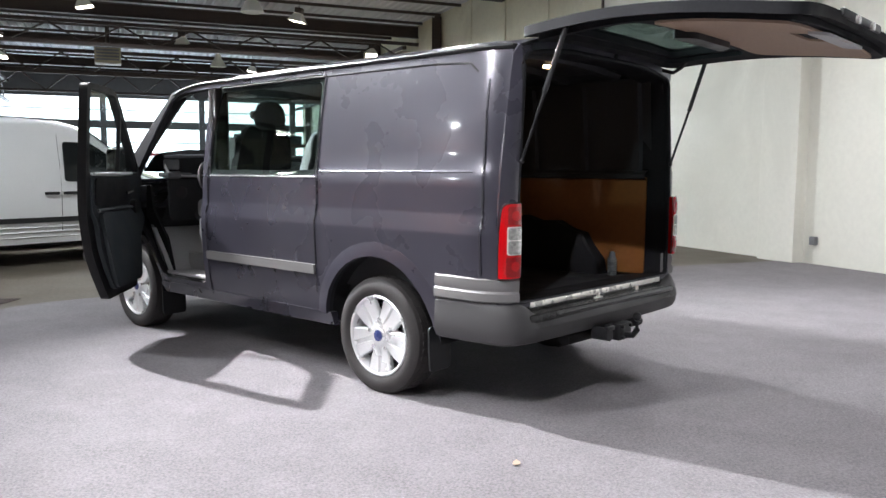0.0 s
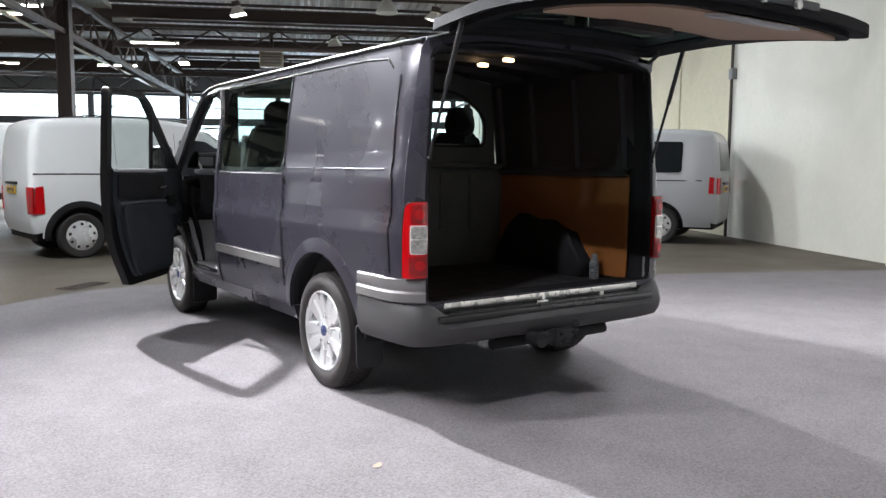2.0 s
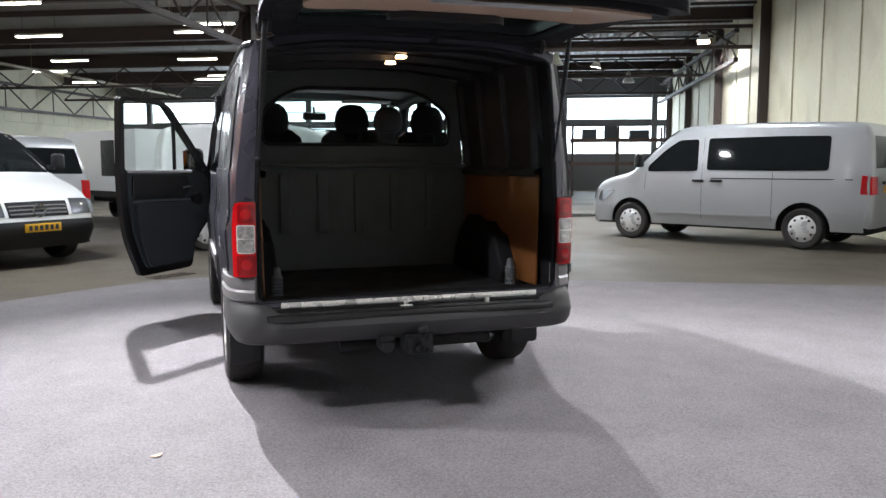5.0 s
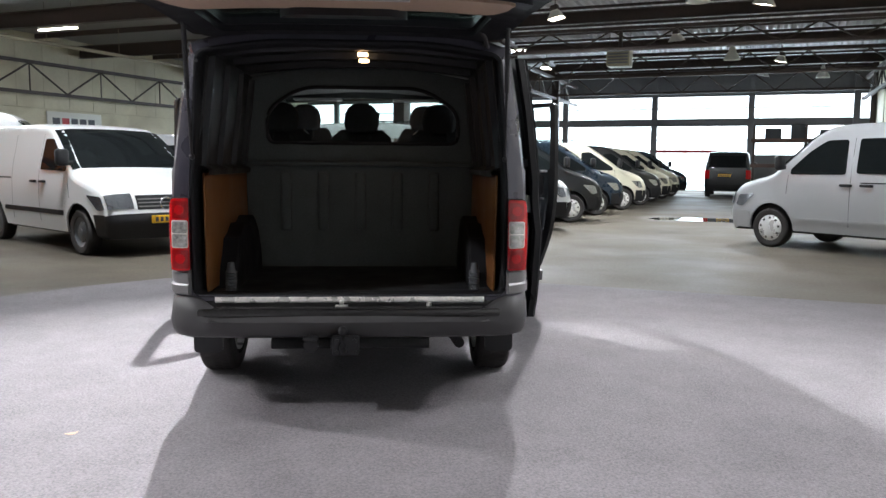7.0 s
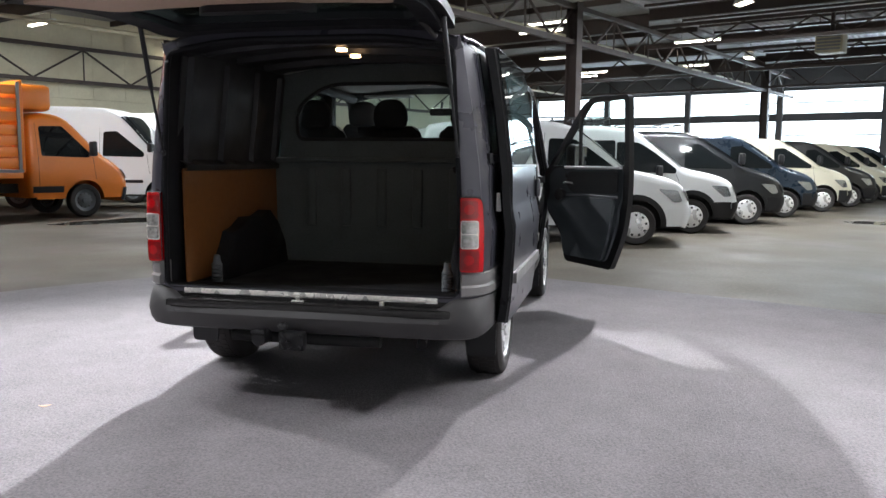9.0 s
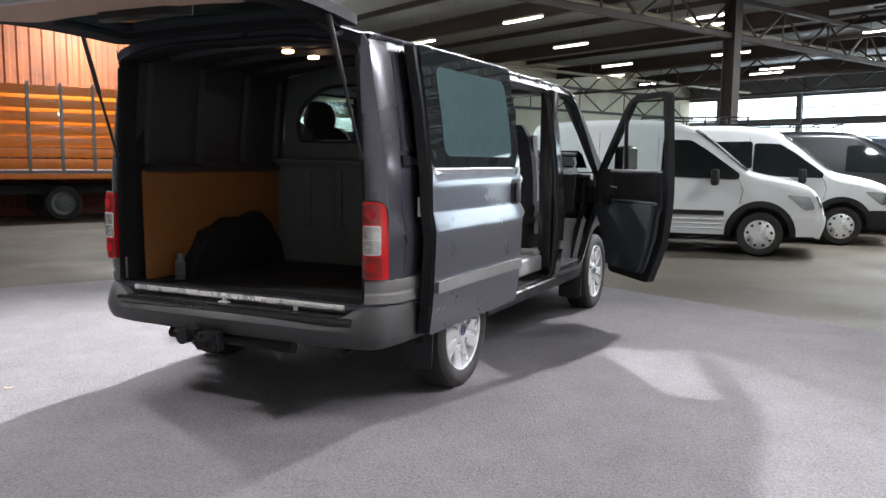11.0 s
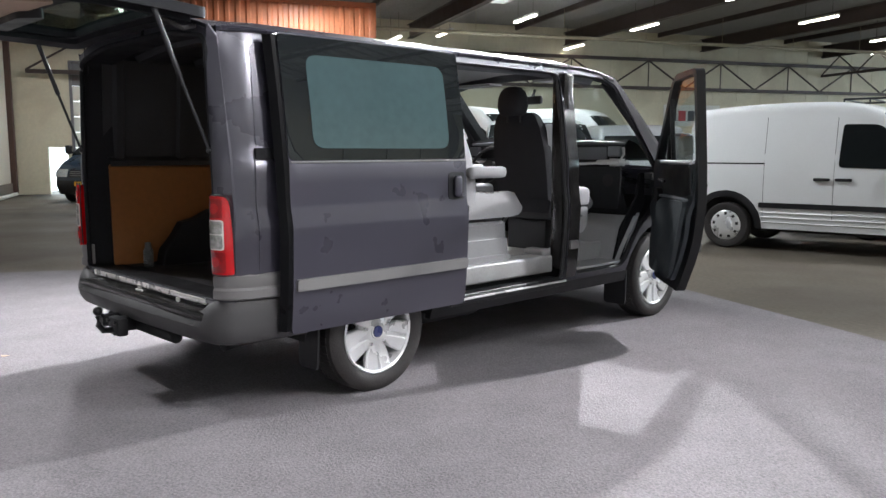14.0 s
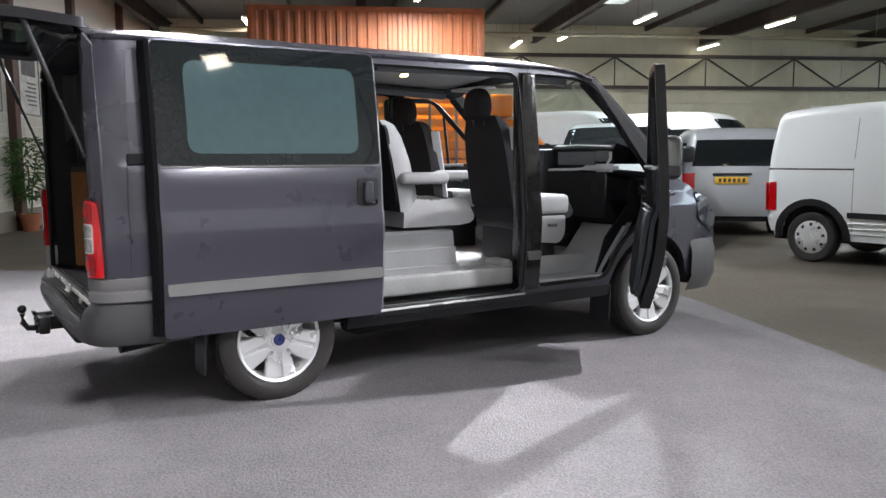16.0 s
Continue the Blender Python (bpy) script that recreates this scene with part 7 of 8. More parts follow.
# track on the rear quarter
bm = bmesh.new()
panel(bm, rounded(rect(0.135, 1.318, 1.46, 1.372), 0.012, 2), tside(1, 0.014), 0.03, step=0.1)
part("door_track", bm, MATTE_BLACK, TR)
bm = bmesh.new()
panel(bm, rounded([(0.145, 1.385), (0.16, 1.86), (0.20, 1.885), (0.23, 1.885), (0.23, 1.385)], [0.02, 0.04, 0.02, 0.01, 0.01], 4), tside(1, 0.003), 0.01, step=0.1)
part("quarter_inset", bm, PAINT, TR)
# near-black sheet for the shade and dark reflection on the painted quarter
bm = bmesh.new()
panel(bm, rounded([(0.245, 0.78), (1.46, 0.9), (1.46, 1.9), (0.26, 1.9), (0.245, 1.3)], 0.01, 2), tside(1, 0.004), 0.008, step=0.1)
part("quarter_shade", bm, FLAP_BLACK, TR, "darkened body side behind the sliding door")
# black cover of the pillar between the door openings
bm = bmesh.new()
panel(bm, rounded(rect(2.618, 0.46, 2.735, 1.90), 0.01, 2), tside(1, 0.003), 0.01, step=0.08)
part("pillar_cover", bm, STEP_GLOSS, TR)
# lower track and step of the sliding door
bm = bmesh.new()
box(bm, (0.80, 1.47, 0.40), (0.955, 2.62, 0.455), 0.01)
part("step_edge", bm, BLACK, TR)
bm = bmesh.new()
box(bm, (0.93, 1.44, 0.432), (0.968, 2.62, 0.446), 0.004)
part("step_rail", bm, ALLOY, TR)

# ---- tailgate ----
def tg(a, b, d):
    """a across, b from the hinge to the lower edge, d down from the outer skin."""
    z = 2.07 + 0.062 * math.sin(math.pi * b / 1.4) - 0.055 * (b / 1.4) - 0.045 * (a / 0.82) ** 4
    return (a, 0.03 - b, z - d)


tg_out = rounded([(-0.80, 0.02), (0.80, 0.02), (0.835, 0.5), (0.845, 0.9), (0.80, 1.40), (-0.80, 1.40), (-0.845, 0.9), (-0.835, 0.5)], [0.08, 0.08, 0.1, 0.1, 0.1, 0.1, 0.1, 0.1], 4)
tg_hole = rounded([(-0.62, 0.15), (0.62, 0.15), (0.66, 0.58), (-0.66, 0.58)], 0.07, 4)
bm = bmesh.new()
# painted rim coloured black in place of the shade on it
panel(bm, tg_out, tg, 0.05, [tg_hole], step=0.1, mi_back=1, mi_edge=1)
tgo = part("tailgate", bm, [PAINT, MATTE_BLACK], TR, "one-piece tailgate raised level on gas struts")
bm = bmesh.new()
panel(bm, rounded([(-0.66, 0.11), (0.66, 0.11), (0.70, 0.62), (-0.70, 0.62)], 0.07, 4), lambda a, b, d: tg(a, b, 0.012 + d), 0.005, step=0.15)
part("rear_glass", bm, GLASS_DIM, tgo, "tinted tailgate window")
bm = bmesh.new()
inner = rounded([(-0.74, 0.06), (0.74, 0.06), (0.78, 0.55), (0.78, 0.9), (0.74, 1.34), (-0.74, 1.34), (-0.78, 0.9), (-0.78, 0.55)], 0.1, 4)
panel(bm, inner, lambda a, b, d: tg(a, b, 0.05 + d), 0.03, [rounded([(-0.64, 0.13), (0.64, 0.13), (0.68, 0.6), (-0.68, 0.6)], 0.07, 4)], step=0.12)
part("inner_frame", bm, MATTE_BLACK, tgo)
bm = bmesh.new()
panel(bm, rounded([(-0.66, 0.66), (0.66, 0.66), (0.70, 0.9), (0.68, 1.29), (-0.68, 1.29), (-0.70, 0.9)], [0.12, 0.12, 0.05, 0.06, 0.06, 0.05], 4), lambda a, b, d: tg(a, b, 0.081 + d), 0.012, [rounded(rect(-0.14, 1.12, 0.16, 1.22), 0.02, 2)], step=0.12)
part("lining_board", bm, TAN_TRIM, tgo, "tan fibreboard lining of the tailgate")
bm = bmesh.new()
panel(bm, rounded(rect(-0.28, 1.25, 0.28, 1.345), 0.03, 3), lambda a, b, d: tg(a, b, 0.093 + d), 0.014, step=0.1)
part("latch_cover", bm, TRIM_LIGHT, tgo)
bm = bmesh.new()
panel(bm, rounded([(-0.3, 0.60), (0.3, 0.60), (0.22, 0.70), (-0.22, 0.70)], 0.04, 3), lambda a, b, d: tg(a, b, 0.075 + d), 0.05, step=0.1)
part("wiper_motor_cover", bm, BLACK, tgo)
bm = bmesh.new()
box(bm, (-0.3, -1.385, 1.99), (0.3, -1.36, 2.03), 0.01)
part("plate_lamp_bar", bm, BLACK, tgo)
for x in (-0.12, 0.12):
    bm = bmesh.new()
    cyl(bm, (x, -1.40, 2.0), (x, -1.385, 2.0), 0.02, seg=14)
    part("plate_lamp", bm, CLEAR_LENS, tgo)
for x in (-0.5, 0.5):
    bm = bmesh.new()
    box(bm, (x - 0.05, -0.06, 2.0), (x + 0.05, 0.06, 2.035), 0.01)
    part("hinge", bm, PAINT, tgo)
for s in (-1, 1):
    bm = bmesh.new()
    cyl(bm, (s * 0.79, -0.265, 2.0), (s * 0.805, -0.16, 1.70), 0.013, seg=10)
    st = part("gas_strut", bm, BLACK, TR)
    bm = bmesh.new()
    cyl(bm, (s * 0.805, -0.16, 1.70), (s * 0.82, -0.035, 1.36), 0.008, seg=8)
    part("rod", bm, BLACK, st)
    for p in ((s * 0.79, -0.265, 2.0), (s * 0.82, -0.035, 1.36)):
        bm = bmesh.new()
        bmesh.ops.create_uvsphere(bm, u_segments=10, v_segments=8, radius=0.015, matrix=Matrix.Translation(p))
        part("ball_joint", bm, BLACK, st)
bm = bmesh.new()
tube(bm, [(0.70, -0.02, 1.96), (0.71, -0.09, 1.94), (0.69, -0.16, 1.97), (0.66, -0.2, 2.0)], 0.012, 8)
part("cable_boot", bm, RUBBER, TR)

# ---- load space ----
bm = bmesh.new()
box(bm, (-0.80, 0.05, 0.56), (0.80, 1.52, 0.6))
part("load_floor", bm, PAINT_IN, TR, "black load floor")
for s in (-1, 1):
    bm = bmesh.new()
    panel(bm, rounded([(0.12, 0.62), (1.46, 0.62), (1.46, 1.275), (0.12, 1.275)], 0.02, 2), lambda a, b, d, s=s: (s * (0.785 + 0.015 * (b - 0.62) + d), a, b), 0.009, step=0.25, flip=s > 0)
    part("side_board", bm, PLY, TR, "brown plywood side board")
    bm = bmesh.new()
    panel(bm, rect(0.1, 0.6, 1.5, 1.93), lambda a, b, d, s=s: (s * (lerp_table(b, [0.6, 1.3, 1.93], [0.83, 0.83, 0.76]) + d), a, b), 0.01, step=0.3, flip=s > 0)
    part("inner_wall", bm, PAINT_IN, TR)
    for y, w in ((0.2, 0.08), (0.62, 0.06), (1.05, 0.06), (1.42, 0.08)):
        bm = bmesh.new()
        rows = []
        for z in (1.29, 1.5, 1.7, 1.9):
            x = lerp_table(z, [0.6, 1.3, 1.93], [0.83, 0.83, 0.76])
            rows.append([(s * x, y - w / 2, z), (s * (x - 0.03), y - w * 0.3, z), (s * (x - 0.03), y + w * 0.3, z), (s * x, y + w / 2, z)])
        rows_mesh(bm, rows, flip=s < 0)
        part("body_rib", bm, PAINT_IN, TR)
    bm = bmesh.new()
    rows_mesh(bm, [[(s * x, y, 1.285 + h) for x, h in ((0.83, -0.03), (0.77, -0.02), (0.765, 0.01), (0.83, 0.04))] for y in (0.12, 0.8, 1.48)], flip=s < 0)
    part("waist_rail", bm, PAINT_IN, TR)
    # wheel box with a hump, and a lashing ring
    bm = bmesh.new()
    hump = [(0.40, 0.6), (0.42, 0.70), (0.50, 0.79), (0.56, 0.88), (0.66, 0.90), (0.78, 0.955), (0.95, 0.95), (1.08, 0.985), (1.2, 0.90), (1.30, 0.76), (1.35, 0.6)]
    rows_mesh(bm, [[(s * 0.80, y, z) for y, z in hump], [(s * 0.70, y, z) for y, z in hump], [(s * 0.685, y * 0.98 + 0.018, 0.6 + (z - 0.6) * 0.93) for y, z in hump], [(s * 0.68, 0.89 + (y - 0.89) * 0.9, 0.6) for y, z in hump]], flip=s < 0)
    part("wheel_box", bm, MATTE_BLACK, TR)
    bm = bmesh.new()
    lathe(bm, [(0.001, 0.0)] + [(0.034 if q % 2 else 0.028, 0.008 * q) for q in range(15)] + [(0.022, 0.125), (0.018, 0.16), (0.001, 0.165)], 14, pose(s * 0.70, 0.31, 0.602, 0, -90, 0))
    part("jack_bracket", bm, TRIM_MID, TR)
for y in (0.35, 0.75, 1.15):
    bm = bmesh.new()
    rows_mesh(bm, [[(x, y + dy, 1.955 + 0.05 * (1 - (x / 0.75) ** 2) - h) for dy, h in ((-0.05, 0.0), (-0.03, 0.035), (0.03, 0.035), (0.05, 0.0))] for x in np.linspace(-0.74, 0.74, 9)], flip=True)
    part("roof_bow", bm, PAINT_IN, TR)
bm = bmesh.new()
panel(bm, rect(-0.76, 0.08, 0.76, 1.5), lambda a, b, d: (a, b, 1.965 + 0.05 * (1 - (a / 0.76) ** 2) + d), 0.006, step=0.3, flip=True)
part("load_ceiling", bm, PAINT_IN, TR)
# bulkhead: ribbed lower panel with a ledge, upper panel with a wide window
bm = bmesh.new()
panel(bm, rect(-0.80, 0.6, 0.80, 1.33), lambda a, b, d: (a, 1.40 + d + 0.012 * (math.cos(a * 20) > 0.72), b), 0.03, step=0.06, flip=False)
blk = part("bulkhead", bm, LOAD_GREY, TR, "grey moulded bulkhead with upright ribs")
for k in range(5):
    x = -0.52 + k * 0.26
    bm = bmesh.new()
    box(bm, (x - 0.035, 1.385, 0.86), (x + 0.035, 1.41, 1.27), 0.012)
    part("rib", bm, LOAD_GREY, blk)
bm = bmesh.new()
box(bm, (-0.78, 1.36, 1.315), (0.78, 1.5, 1.345), 0.012)
part("ledge", bm, LOAD_GREY, blk)
bw = rounded([(-0.655, 1.475), (0.69, 1.475), (0.70, 1.70), (0.45, 1.865), (-0.43, 1.865), (-0.665, 1.70)], [0.06, 0.06, 0.14, 0.24, 0.24, 0.14], 5)
bm = bmesh.new()
panel(bm, [(-0.80, 1.33), (0.80, 1.33), (0.775, 1.93), (0.4, 2.0), (-0.4, 2.0), (-0.775, 1.93)], lambda a, b, d: (a, 1.49 + d, b), 0.025, [bw], step=0.12)
bkh = part("bulkhead_upper", bm, LOAD_GREY, TR)
bm = bmesh.new()
lp = [(a, 1.485, b) for a, b in split_edges(bw, 0.08)]
tube(bm, lp + [lp[0]], 0.014, 6)
part("window_seal", bm, BLACK, bkh)
bm = bmesh.new()
panel(bm, bw, lambda a, b, d: (a, 1.50 + d, b), 0.004, step=0.3)
g = part("bulkhead_window", bm, BULK_GLASS, bkh)
g.visible_shadow = False
# lit load lamp and cabin lamp; the second entry glows in place of a reflection
for nm, x, y, z in (("load_lamp_or_reflection", 0.05, 0.67, 1.962), ("load_lamp_or_reflection", 0.05, 0.42, 1.966), ("cabin_lamp", 0.03, 2.24, 1.945)):
    bm = bmesh.new()
    box(bm, (x - 0.03, y - 0.02, z - 0.02), (x + 0.03, y + 0.02, z), 0.006)
    part(nm, bm, CABIN_GLOW, TR, "small lit warm roof lamp or glowing stand-in for its reflection")

# ---- cabin ----
bm = bmesh.new()
box(bm, (-0.70, 1.53, 0.5), (0.70, 3.62, 0.62))
box(bm, (-0.86, 1.53, 0.5), (-0.70, 2.72, 0.62))
box(bm, (0.66, 1.53, 0.49), (0.855, 2.605, 0.616), 0.02, 3)
box(bm, (0.66, 2.50, 0.60), (0.84, 2.60, 0.66), 0.02, 3)
part("cabin_floor", bm, VINYL, TR, "light grey vinyl cabin floor")
bm = bmesh.new()
rows_mesh(bm, [[(x - i if x > 0 else x + i, 1.55 + (y - 1.55) * k, z) for x, y in ((-0.82, 1.55), (0.80, 1.55), (0.80, 2.20), (-0.82, 2.20))] for z, k, i in ((0.6, 1.0, 0.0), (0.655, 0.995, 0.002), (0.66, 0.975, 0.012), (0.765, 0.965, 0.016), (0.77, 0.955, 0.022), (0.865, 0.945, 0.026), (0.885, 0.93, 0.04), (0.886, 0.5, 0.3))], close_u=True)
part("seat_base", bm, TRIM_BASE, TR, "light grey moulded seat base with pressed steps", sharp=25)
for s in (-1, 1):
    # moulded entry step: tread, riser and the ramp towards the wheel box
    bm = bmesh.new()
    box(bm, (s * 0.82 - 0.11, 2.75, 0.49), (s * 0.82 + 0.11, 3.40, 0.51), 0.008)
    box(bm, (s * 0.70 - 0.02, 2.75, 0.46), (s * 0.70 + 0.02, 3.40, 0.64), 0.012)
    box(bm, (s * 0.6 - 0.09, 2.75, 0.61), (s * 0.6 + 0.11, 3.30, 0.64), 0.012)
    rows_mesh(bm, [[(s * x, y + dy, z) for x, y, z in ((0.45, 3.36, 0.5), (0.92, 3.36, 0.47), (0.92, 3.46, 0.66), (0.88, 3.64, 0.86), (0.45, 3.64, 0.86))] for dy in (0.0, 0.05)], close_u=True)
    rows_mesh(bm, [[(s * x, y, z) for x in (0.45, 0.69, 0.92)] for y, z in ((3.34, 0.5), (3.42, 0.62), (3.60, 0.84))], flip=s < 0)
    part("entry_step", bm, TRIM_LIGHT, TR)
    bm = bmesh.new()
    panel(bm, rounded([(3.40, 0.5), (3.5, 0.72), (3.75, 0.92), (3.75, 1.18), (3.68, 1.18), (3.64, 0.98), (3.43, 0.76), (3.34, 0.5)], 0.02, 3), lambda a, b, d, s=s: (s * (0.86 + d), a, b), 0.02, step=0.1, flip=s > 0)
    part("kick_panel", bm, MATTE_BLACK, TR)
bm = bmesh.new()
panel(bm, rect(-0.82, 1.52, 0.82, 3.24), lambda a, b, d: (a, b, 1.94 + 0.06 * (1 - (a / 0.82) ** 2) - 0.06 * max(0, b - 2.8) + d), 0.008, step=0.3, flip=True)
part("headlining", bm, HEADLINER, TR)
for s in (-1, 1):
    bm = bmesh.new()
    tube(bm, [(s * 0.79, 1.6, 1.9), (s * 0.79, 2.4, 1.91), (s * 0.77, 3.1, 1.88)], 0.04, 8)
    part("roof_trim", bm, TRIM_MID, TR)


def seat(name, x, y, w, cloth, back_cloth, base_z, label, arm=0, pedestal=True, shell=False, side_cloth=None, high=1.0):
    """One upright car seat; y is the back of the cushion, facing +y."""
    bm = bmesh.new()
    rows = []
    for yy, zt, zb in ((0.0, 0.14, 0.0), (0.06, 0.16, 0.0), (0.25, 0.14, 0.0), (0.42, 0.155, 0.0), (0.5, 0.14, 0.01), (0.53, 0.1, 0.03)):
        rows.append([(x - w / 2, y + yy, base_z + zb), (x - w / 2 - 0.01, y + yy, base_z + zt * 0.6), (x - w / 2 + 0.04, y + yy, base_z + zt + 0.02), (x - w / 4, y + yy, base_z + zt), (x + w / 4, y + yy, base_z + zt), (x + w / 2 - 0.04, y + yy, base_z + zt + 0.02), (x + w / 2 + 0.01, y + yy, base_z + zt * 0.6), (x + w / 2, y + yy, base_z + zb)])
    vs = rows_mesh(bm, rows, close_u=True, flip=False)
    bm.faces.new(vs[0])
    bm.faces.new(vs[-1][::-1])
    bmesh.ops.recalc_face_normals(bm, faces=bm.faces[:])
    c = part(name, bm, side_cloth or cloth, TR, label, sharp=60)
    bm = bmesh.new()
    panel(bm, rounded(rect(-w / 2 + 0.05, 0.06, w / 2 - 0.05, 0.5), 0.05, 3), lambda a, b, d: (x + a, y + b, base_z + lerp_table(b, [0.0, 0.06, 0.25, 0.42, 0.5], [0.14, 0.16, 0.14, 0.155, 0.14]) + 0.012 + 0.02 * (2 * a / w) ** 2 - d), 0.02, step=0.06)
    part("cushion_panel", bm, CHECK, c, "checked grey cushion panel")
    bm = bmesh.new()
    rows = []
    for h, th, k in ((0.0, 0.12, 1.0), (0.15, 0.13, 1.03), (0.35, 0.12, 1.02), (0.52, 0.1, 0.92), (0.6, 0.08, 0.78), (0.63, 0.04, 0.66)):
        yb = y - 0.02 - 0.16 * h
        z = base_z + 0.1 + h * high
        hw = w / 2 * k
        rows.append([(x - hw, yb, z), (x - hw - 0.01, yb + th * 0.6, z), (x - hw + 0.05, yb + th + 0.03, z), (x - hw * 0.4, yb + th, z), (x + hw * 0.4, yb + th, z), (x + hw - 0.05, yb + th + 0.03, z), (x + hw + 0.01, yb + th * 0.6, z), (x + hw, yb, z)])
    vs = rows_mesh(bm, rows, close_u=True)
    bm.faces.new(vs[-1])
    bm.faces.new(vs[0][::-1])
    bmesh.ops.recalc_face_normals(bm, faces=bm.faces[:])
    bm.normal_update()
    for f in bm.faces:
        if f.normal.y < -0.3:
            f.material_index = 1
    part("backrest", bm, [back_cloth, FABRIC_DARK], c, sharp=60)
    if back_cloth is not cloth:
        for sg in (-1, 1):
            bm = bmesh.new()
            rows = []
            for h in (0.03, 0.2, 0.4, 0.55):
                yb = y - 0.02 - 0.16 * h
                rows.append([(x + sg * (w / 2 + 0.005), yb + 0.05, base_z + 0.1 + h), (x + sg * (w / 2 + 0.018), yb + 0.11, base_z + 0.1 + h), (x + sg * (w / 2 - 0.05), yb + 0.165, base_z + 0.1 + h), (x + sg * (w / 2 - 0.08), yb + 0.14, base_z + 0.1 + h)])
            rows_mesh(bm, rows, close_u=True)
            bmesh.ops.recalc_face_normals(bm, faces=bm.faces[:])
            part("bolster", bm, cloth, c)
    bm = bmesh.new()
    rows = []
    for h, hw, th in ((0.0, 0.09, 0.03), (0.02, 0.115, 0.05), (0.07, 0.128, 0.06), (0.13, 0.122, 0.058), (0.175, 0.10, 0.05), (0.2, 0.07, 0.035), (0.21, 0.03, 0.015)):
        ring = []
        for q in range(16):
            a = 2 * math.pi * q / 16
            ca, sa = math.cos(a), math.sin(a)
            ring.append((x + hw * math.copysign(abs(ca) ** 0.6, ca), y - 0.145 + th * math.copysign(abs(sa) ** 0.7, sa), base_z + 0.08 + 0.63 * high + h))
        rows.append(ring)
    vs = rows_mesh(bm, rows, close_u=True)
    bm.faces.new(vs[0][::-1])
    bm.faces.new(vs[-1])
    part("headrest", bm, FABRIC_DARK, c, sharp=70)
    for sg in (-1, 1):
        bm = bmesh.new()
        cyl(bm, (x + sg * 0.06, y - 0.13, base_z + 0.03 + 0.63 * high), (x + sg * 0.06, y - 0.14, base_z + 0.11 + 0.63 * high), 0.006, seg=8)
        part("headrest_post", bm, BLACK, c)
    if shell:
        bm = bmesh.new()
        panel(bm, rounded(rect(-w / 2 + 0.01, 0.04, w / 2 - 0.01, 0.6 * high), 0.06, 4), lambda a, b, d: (x + a, y - 0.035 - 0.16 * b + d, base_z + 0.1 + b), 0.02, step=0.2)
        part("back_shell", bm, FABRIC_DARK, c)
    if side_cloth:
        bm = bmesh.new()
        box(bm, (x - w / 2 - 0.014, y + 0.16, base_z + 0.03), (x + w / 2 + 0.014, y + 0.50, base_z + 0.180), 0.04, 3)
        part("front_bolster", bm, cloth, c, "light grey front edge of the cushion")
    if arm:
        bm = bmesh.new()
        box(bm, (x + arm * (w / 2 + 0.045) - 0.035, y - 0.05, base_z + 0.27), (x + arm * (w / 2 + 0.045) + 0.035, y + 0.3, base_z + 0.345), 0.03, 3)
        part("armrest", bm, cloth, c)
    if pedestal:
        bm = bmesh.new()
        box(bm, (x - w * 0.4, y + 0.02, 0.56), (x + w * 0.4, y + 0.42, base_z - 0.04), 0.03)
        box(bm, (x - w * 0.48, y, base_z - 0.05), (x + w * 0.48, y + 0.48, base_z + 0.005), 0.015)
        part("pedestal", bm, BLACK, c)


seat("rear_seat", -0.58, 1.78, 0.46, FABRIC, FABRIC, 0.91, "light grey cloth rear seat with a dark headrest", 0, False, True, high=0.9)
seat("rear_seat", 0.0, 1.78, 0.46, FABRIC, FABRIC, 0.91, "light grey cloth rear seat with a dark headrest", 0, False, True, high=0.9)
seat("rear_seat", 0.57, 1.78, 0.46, FABRIC, FABRIC, 0.91, "light grey cloth rear seat with an armrest", 1, False, True, high=0.9)
seat("front_seat", 0.50, 2.70, 0.48, FABRIC, FABRIC_DARK, 0.90, "grey cloth front seat with a black back shell", 0, True, side_cloth=FABRIC_DARK)
seat("front_seat", -0.50, 2.70, 0.48, FABRIC, FABRIC_DARK, 0.90, "grey cloth driver seat with a black back shell", 1, True, side_cloth=FABRIC_DARK)
for s in (-1, 1):
    # light side skirts of the front seats with their levers
    bm = bmesh.new()
    panel(bm, rounded([(2.78, 0.76), (3.10, 0.73), (3.14, 0.80), (3.15, 0.93), (2.78, 0.93)], [0.03, 0.05, 0.03, 0.02, 0.02], 4), lambda a, b, d, s=s: (s * (0.752 - d + 0.01 * math.sin((b - 0.73) * 15)), a, b), 0.04, step=0.05, flip=s < 0)
    sk = part("seat_skirt", bm, TRIM_LIGHT, TR)
    for y in (2.88, 3.02):
        bm = bmesh.new()
        box(bm, (s * 0.765 - 0.012, y - 0.04, 0.855), (s * 0.765 + 0.012, y + 0.04, 0.875), 0.006)
        part("seat_lever", bm, TRIM_MID, sk)
# dashboard
bm = bmesh.new()
rows = []
for x in (-0.84, -0.6, -0.3, 0.0, 0.3, 0.6, 0.84):
    hmp = 0.03 if -0.65 < x < -0.25 else 0.0
    rows.append([(x, y, z + (hmp if 1.39 < z < 1.45 else 0)) for y, z in ((3.74, 0.72), (3.58, 0.88), (3.48, 1.05), (3.46, 1.23), (3.54, 1.29), (3.52, 1.40), (3.56, 1.445), (3.70, 1.41), (3.86, 1.29))])
rows_mesh(bm, rows)
part("dashboard", bm, DASH, TR, "dark grey moulded dashboard")
bm = bmesh.new()
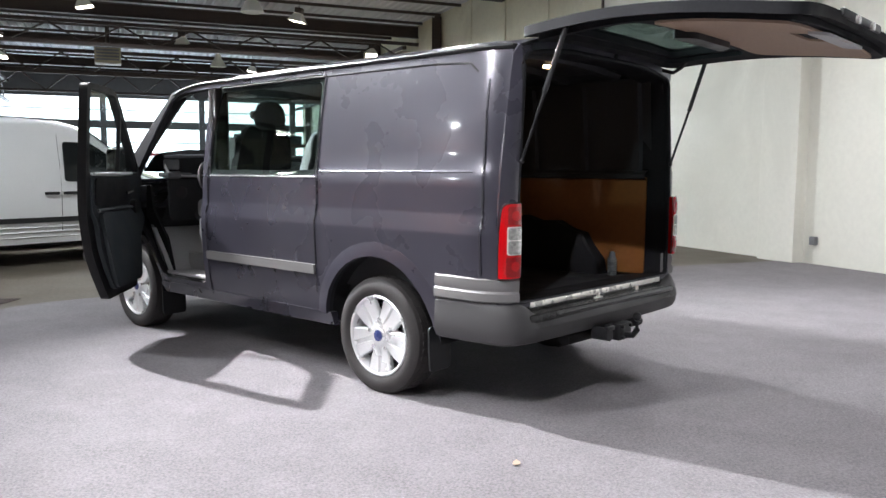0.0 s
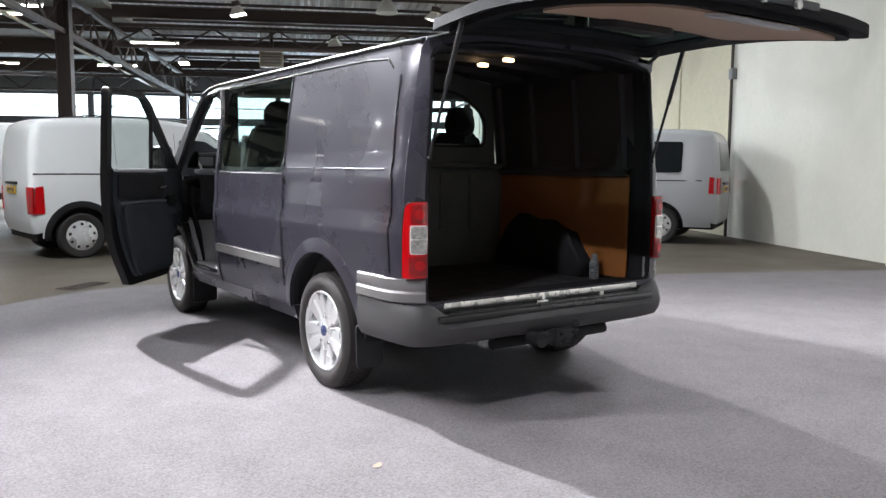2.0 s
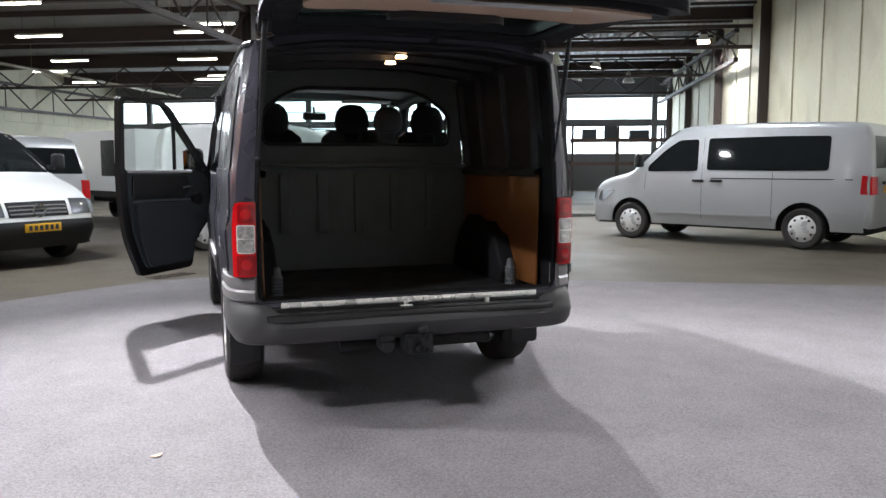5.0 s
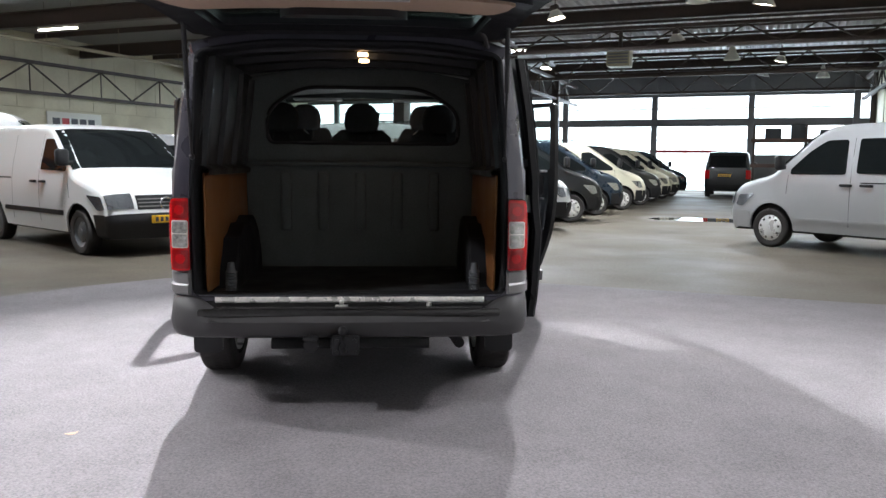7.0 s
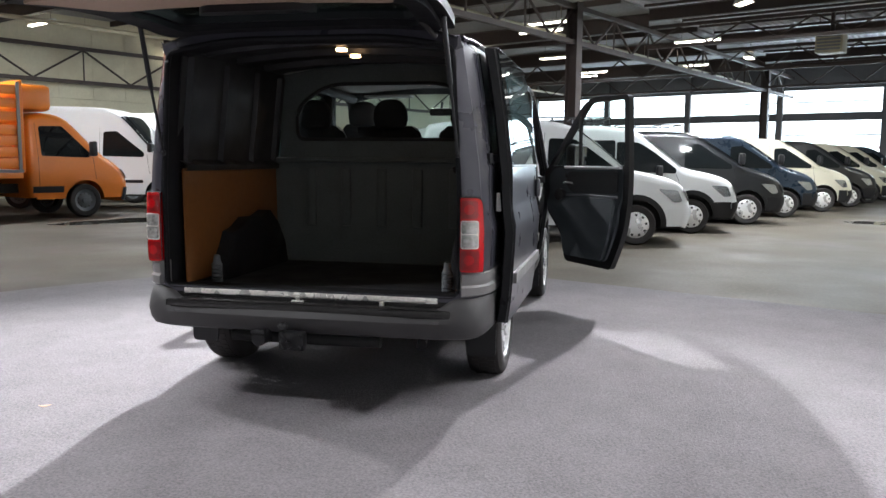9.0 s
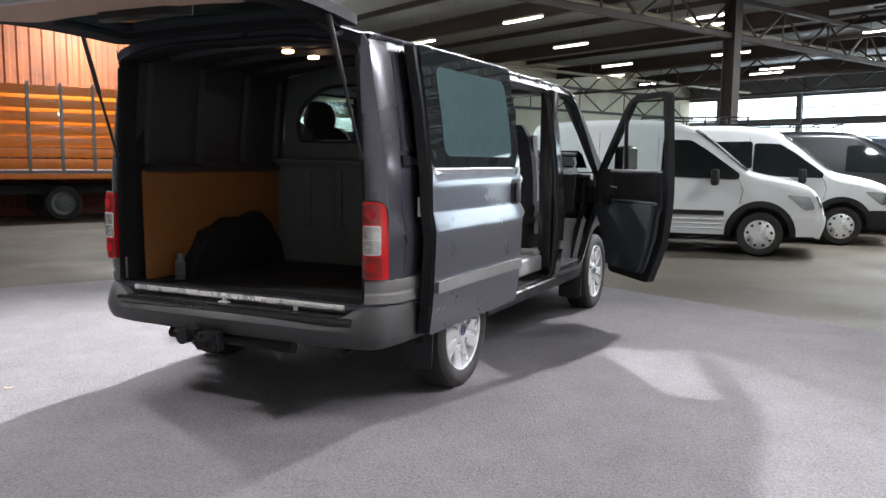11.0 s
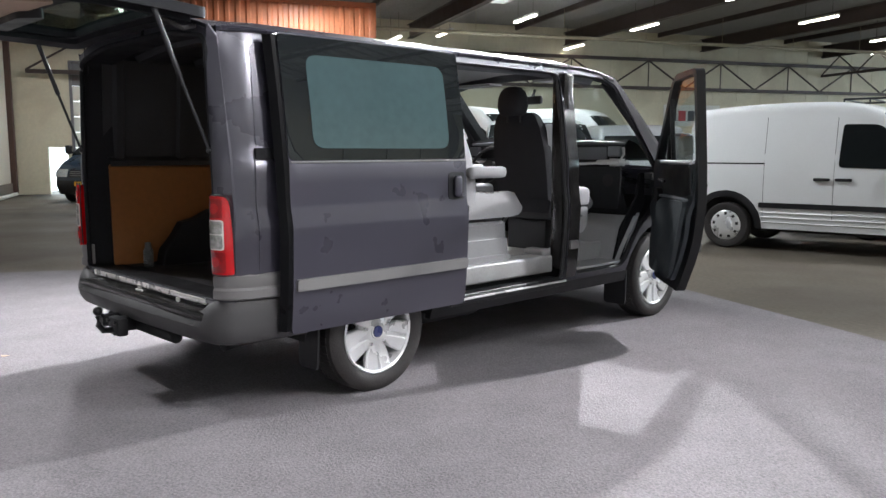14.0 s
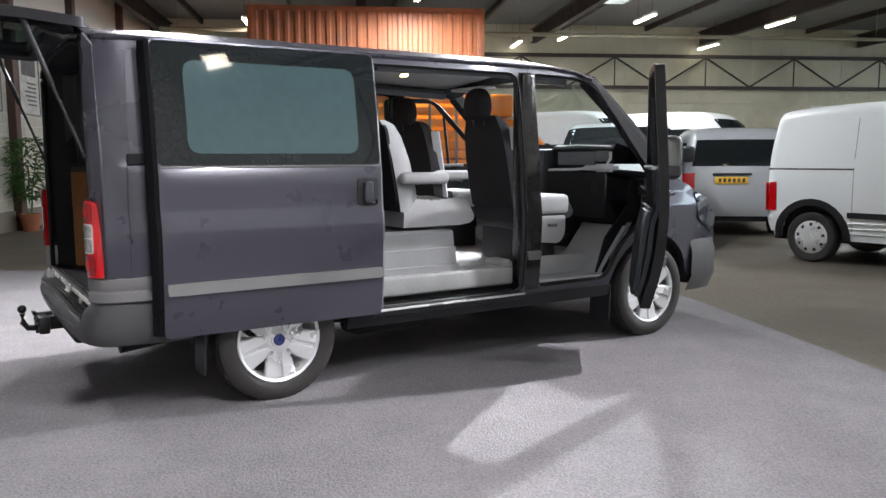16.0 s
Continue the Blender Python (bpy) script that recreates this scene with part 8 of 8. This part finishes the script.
panel(bm, rounded(rect(0.24, 1.285, 0.66, 1.405), 0.02, 3), lambda a, b, d: (a, 3.515 + d + 0.02 * (b - 1.0), b), 0.03, step=0.2)
part("glove_box", bm, TRIM_MID, TR)
bm = bmesh.new()
box(bm, (-0.16, 3.42, 0.96), (0.18, 3.56, 1.41), 0.03)
part("centre_console", bm, TRIM_GREY, TR)
bm = bmesh.new()
box(bm, (-0.1, 3.412, 1.27), (0.12, 3.424, 1.37), 0.004)
part("radio", bm, GLASS_PRIV, TR)
for z in (1.08, 1.17):
    for x in (-0.08, 0.01, 0.1):
        bm = bmesh.new()
        cyl(bm, (x, 3.425, z), (x, 3.405, z), 0.025, seg=14)
        part("control_knob", bm, TRIM_MID, TR)
for x in (0.75, -0.28, -0.78):
    bm = bmesh.new()
    box(bm, (x - 0.06, 3.49, 1.31), (x + 0.06, 3.54, 1.39), 0.01)
    part("air_vent", bm, TRIM_MID, TR)
for s in (-1, 1):
    bm = bmesh.new()
    box(bm, (s * 0.74 - 0.12, 3.43, 1.245), (s * 0.74 + 0.1, 3.60, 1.285), 0.02)
    lathe(bm, [(0.05, 0.0), (0.05, 0.05), (0.06, 0.06), (0.06, 0.0)], 18, pose(s * 0.78, 3.50, 1.235, 0, -90, 0))
    # left tray in a darker grey: its shade is put into the colour
    part("cup_tray", bm, TRIM_LIGHT if s > 0 else TRIM_MID, TR)
    bm = bmesh.new()
    cyl(bm, (s * 0.74, 3.44, 1.125), (s * 0.74, 3.47, 1.125), 0.058, seg=24)
    part("vent", bm, SEAM, TR)
for s in (-1, 1):
    bm = bmesh.new()
    panel(bm, rounded([(0.22, 0.90), (0.84, 0.90), (0.86, 1.23), (0.22, 1.22)], 0.04, 4), lambda a, b, d, s=s: (s * a, 3.435 + 0.05 * max(0.0, 1.0 - b) + d, b), 0.02, [[(0.74 + 0.05 * math.cos(q * math.pi / 10), 1.125 + 0.05 * math.sin(q * math.pi / 10)) for q in range(20)]], step=0.1, flip=s < 0)
    part("lower_panel", bm, DASH, TR)
    bm = bmesh.new()
    tube(bm, [(s * 0.22, 3.445, 1.245), (s * 0.5, 3.44, 1.25), (s * 0.74, 3.44, 1.265), (s * 0.83, 3.47, 1.285), (s * 0.84, 3.5, 1.33), (s * 0.82, 3.52, 1.38)], 0.011, 8)
    part("dashboard_trim", bm, TRIM_LIGHT, TR)
    bm = bmesh.new()
    tube(bm, [(s * 0.20, 3.52, 1.42), (s * 0.5, 3.52, 1.425), (s * 0.83, 3.53, 1.41)], 0.014, 8)
    part("dashboard_edge", bm, TRIM_MID, TR)
bm = bmesh.new()
M = pose(-0.45, 3.32, 1.22, 62, 0, 0)
ringp = [(0.19 * math.cos(2 * math.pi * k / 28), 0.19 * math.sin(2 * math.pi * k / 28), 0) for k in range(29)]
tube(bm, [M @ Vector(p) for p in ringp], 0.015, 8)
for a in (0.2, math.pi - 0.2, -math.pi / 2):
    tube(bm, [M @ Vector((0, 0, -0.02)), M @ Vector((0.18 * math.cos(a), 0.18 * math.sin(a), 0))], 0.014, 6)
cyl(bm, M @ Vector((0, 0, -0.05)), M @ Vector((0, 0, 0.01)), 0.06, seg=18)
cyl(bm, M @ Vector((0, 0, -0.2)), M @ Vector((0, 0, -0.05)), 0.035, seg=12)
part("steering_wheel", bm, BLACK, TR, "black steering wheel")
bm = bmesh.new()
box(bm, (-0.11, 3.36, 1.745), (0.11, 3.40, 1.815), 0.02)
cyl(bm, (0, 3.39, 1.81), (0, 3.42, 1.87), 0.012, seg=8)
part("inside_mirror", bm, BLACK, TR)
for s in (-1, 1):
    bm = bmesh.new()
    box(bm, (s * 0.45 - 0.22, 3.1, 1.90), (s * 0.45 + 0.22, 3.26, 1.92), 0.01)
    part("sun_visor", bm, HEADLINER, TR)

# a dry leaf on the carpet
bm = bmesh.new()
pts = [(0.03 * math.cos(a) * (1 + 0.2 * math.sin(3 * a)), 0.017 * math.sin(a)) for a in [2 * math.pi * k / 14 for k in range(14)]]
panel(bm, pts, lambda a, b, d: (a, b, 0.016 + 3 * a * a - d), 0.002, step=0.02)
lf = part("dry_leaf", bm, TAN_TRIM)
lf.matrix_world = pose(-1.335, -0.415, 0, 0, 0, 30)
tagged(lf, "small dry orange-brown leaf on the carpet", "leaf")
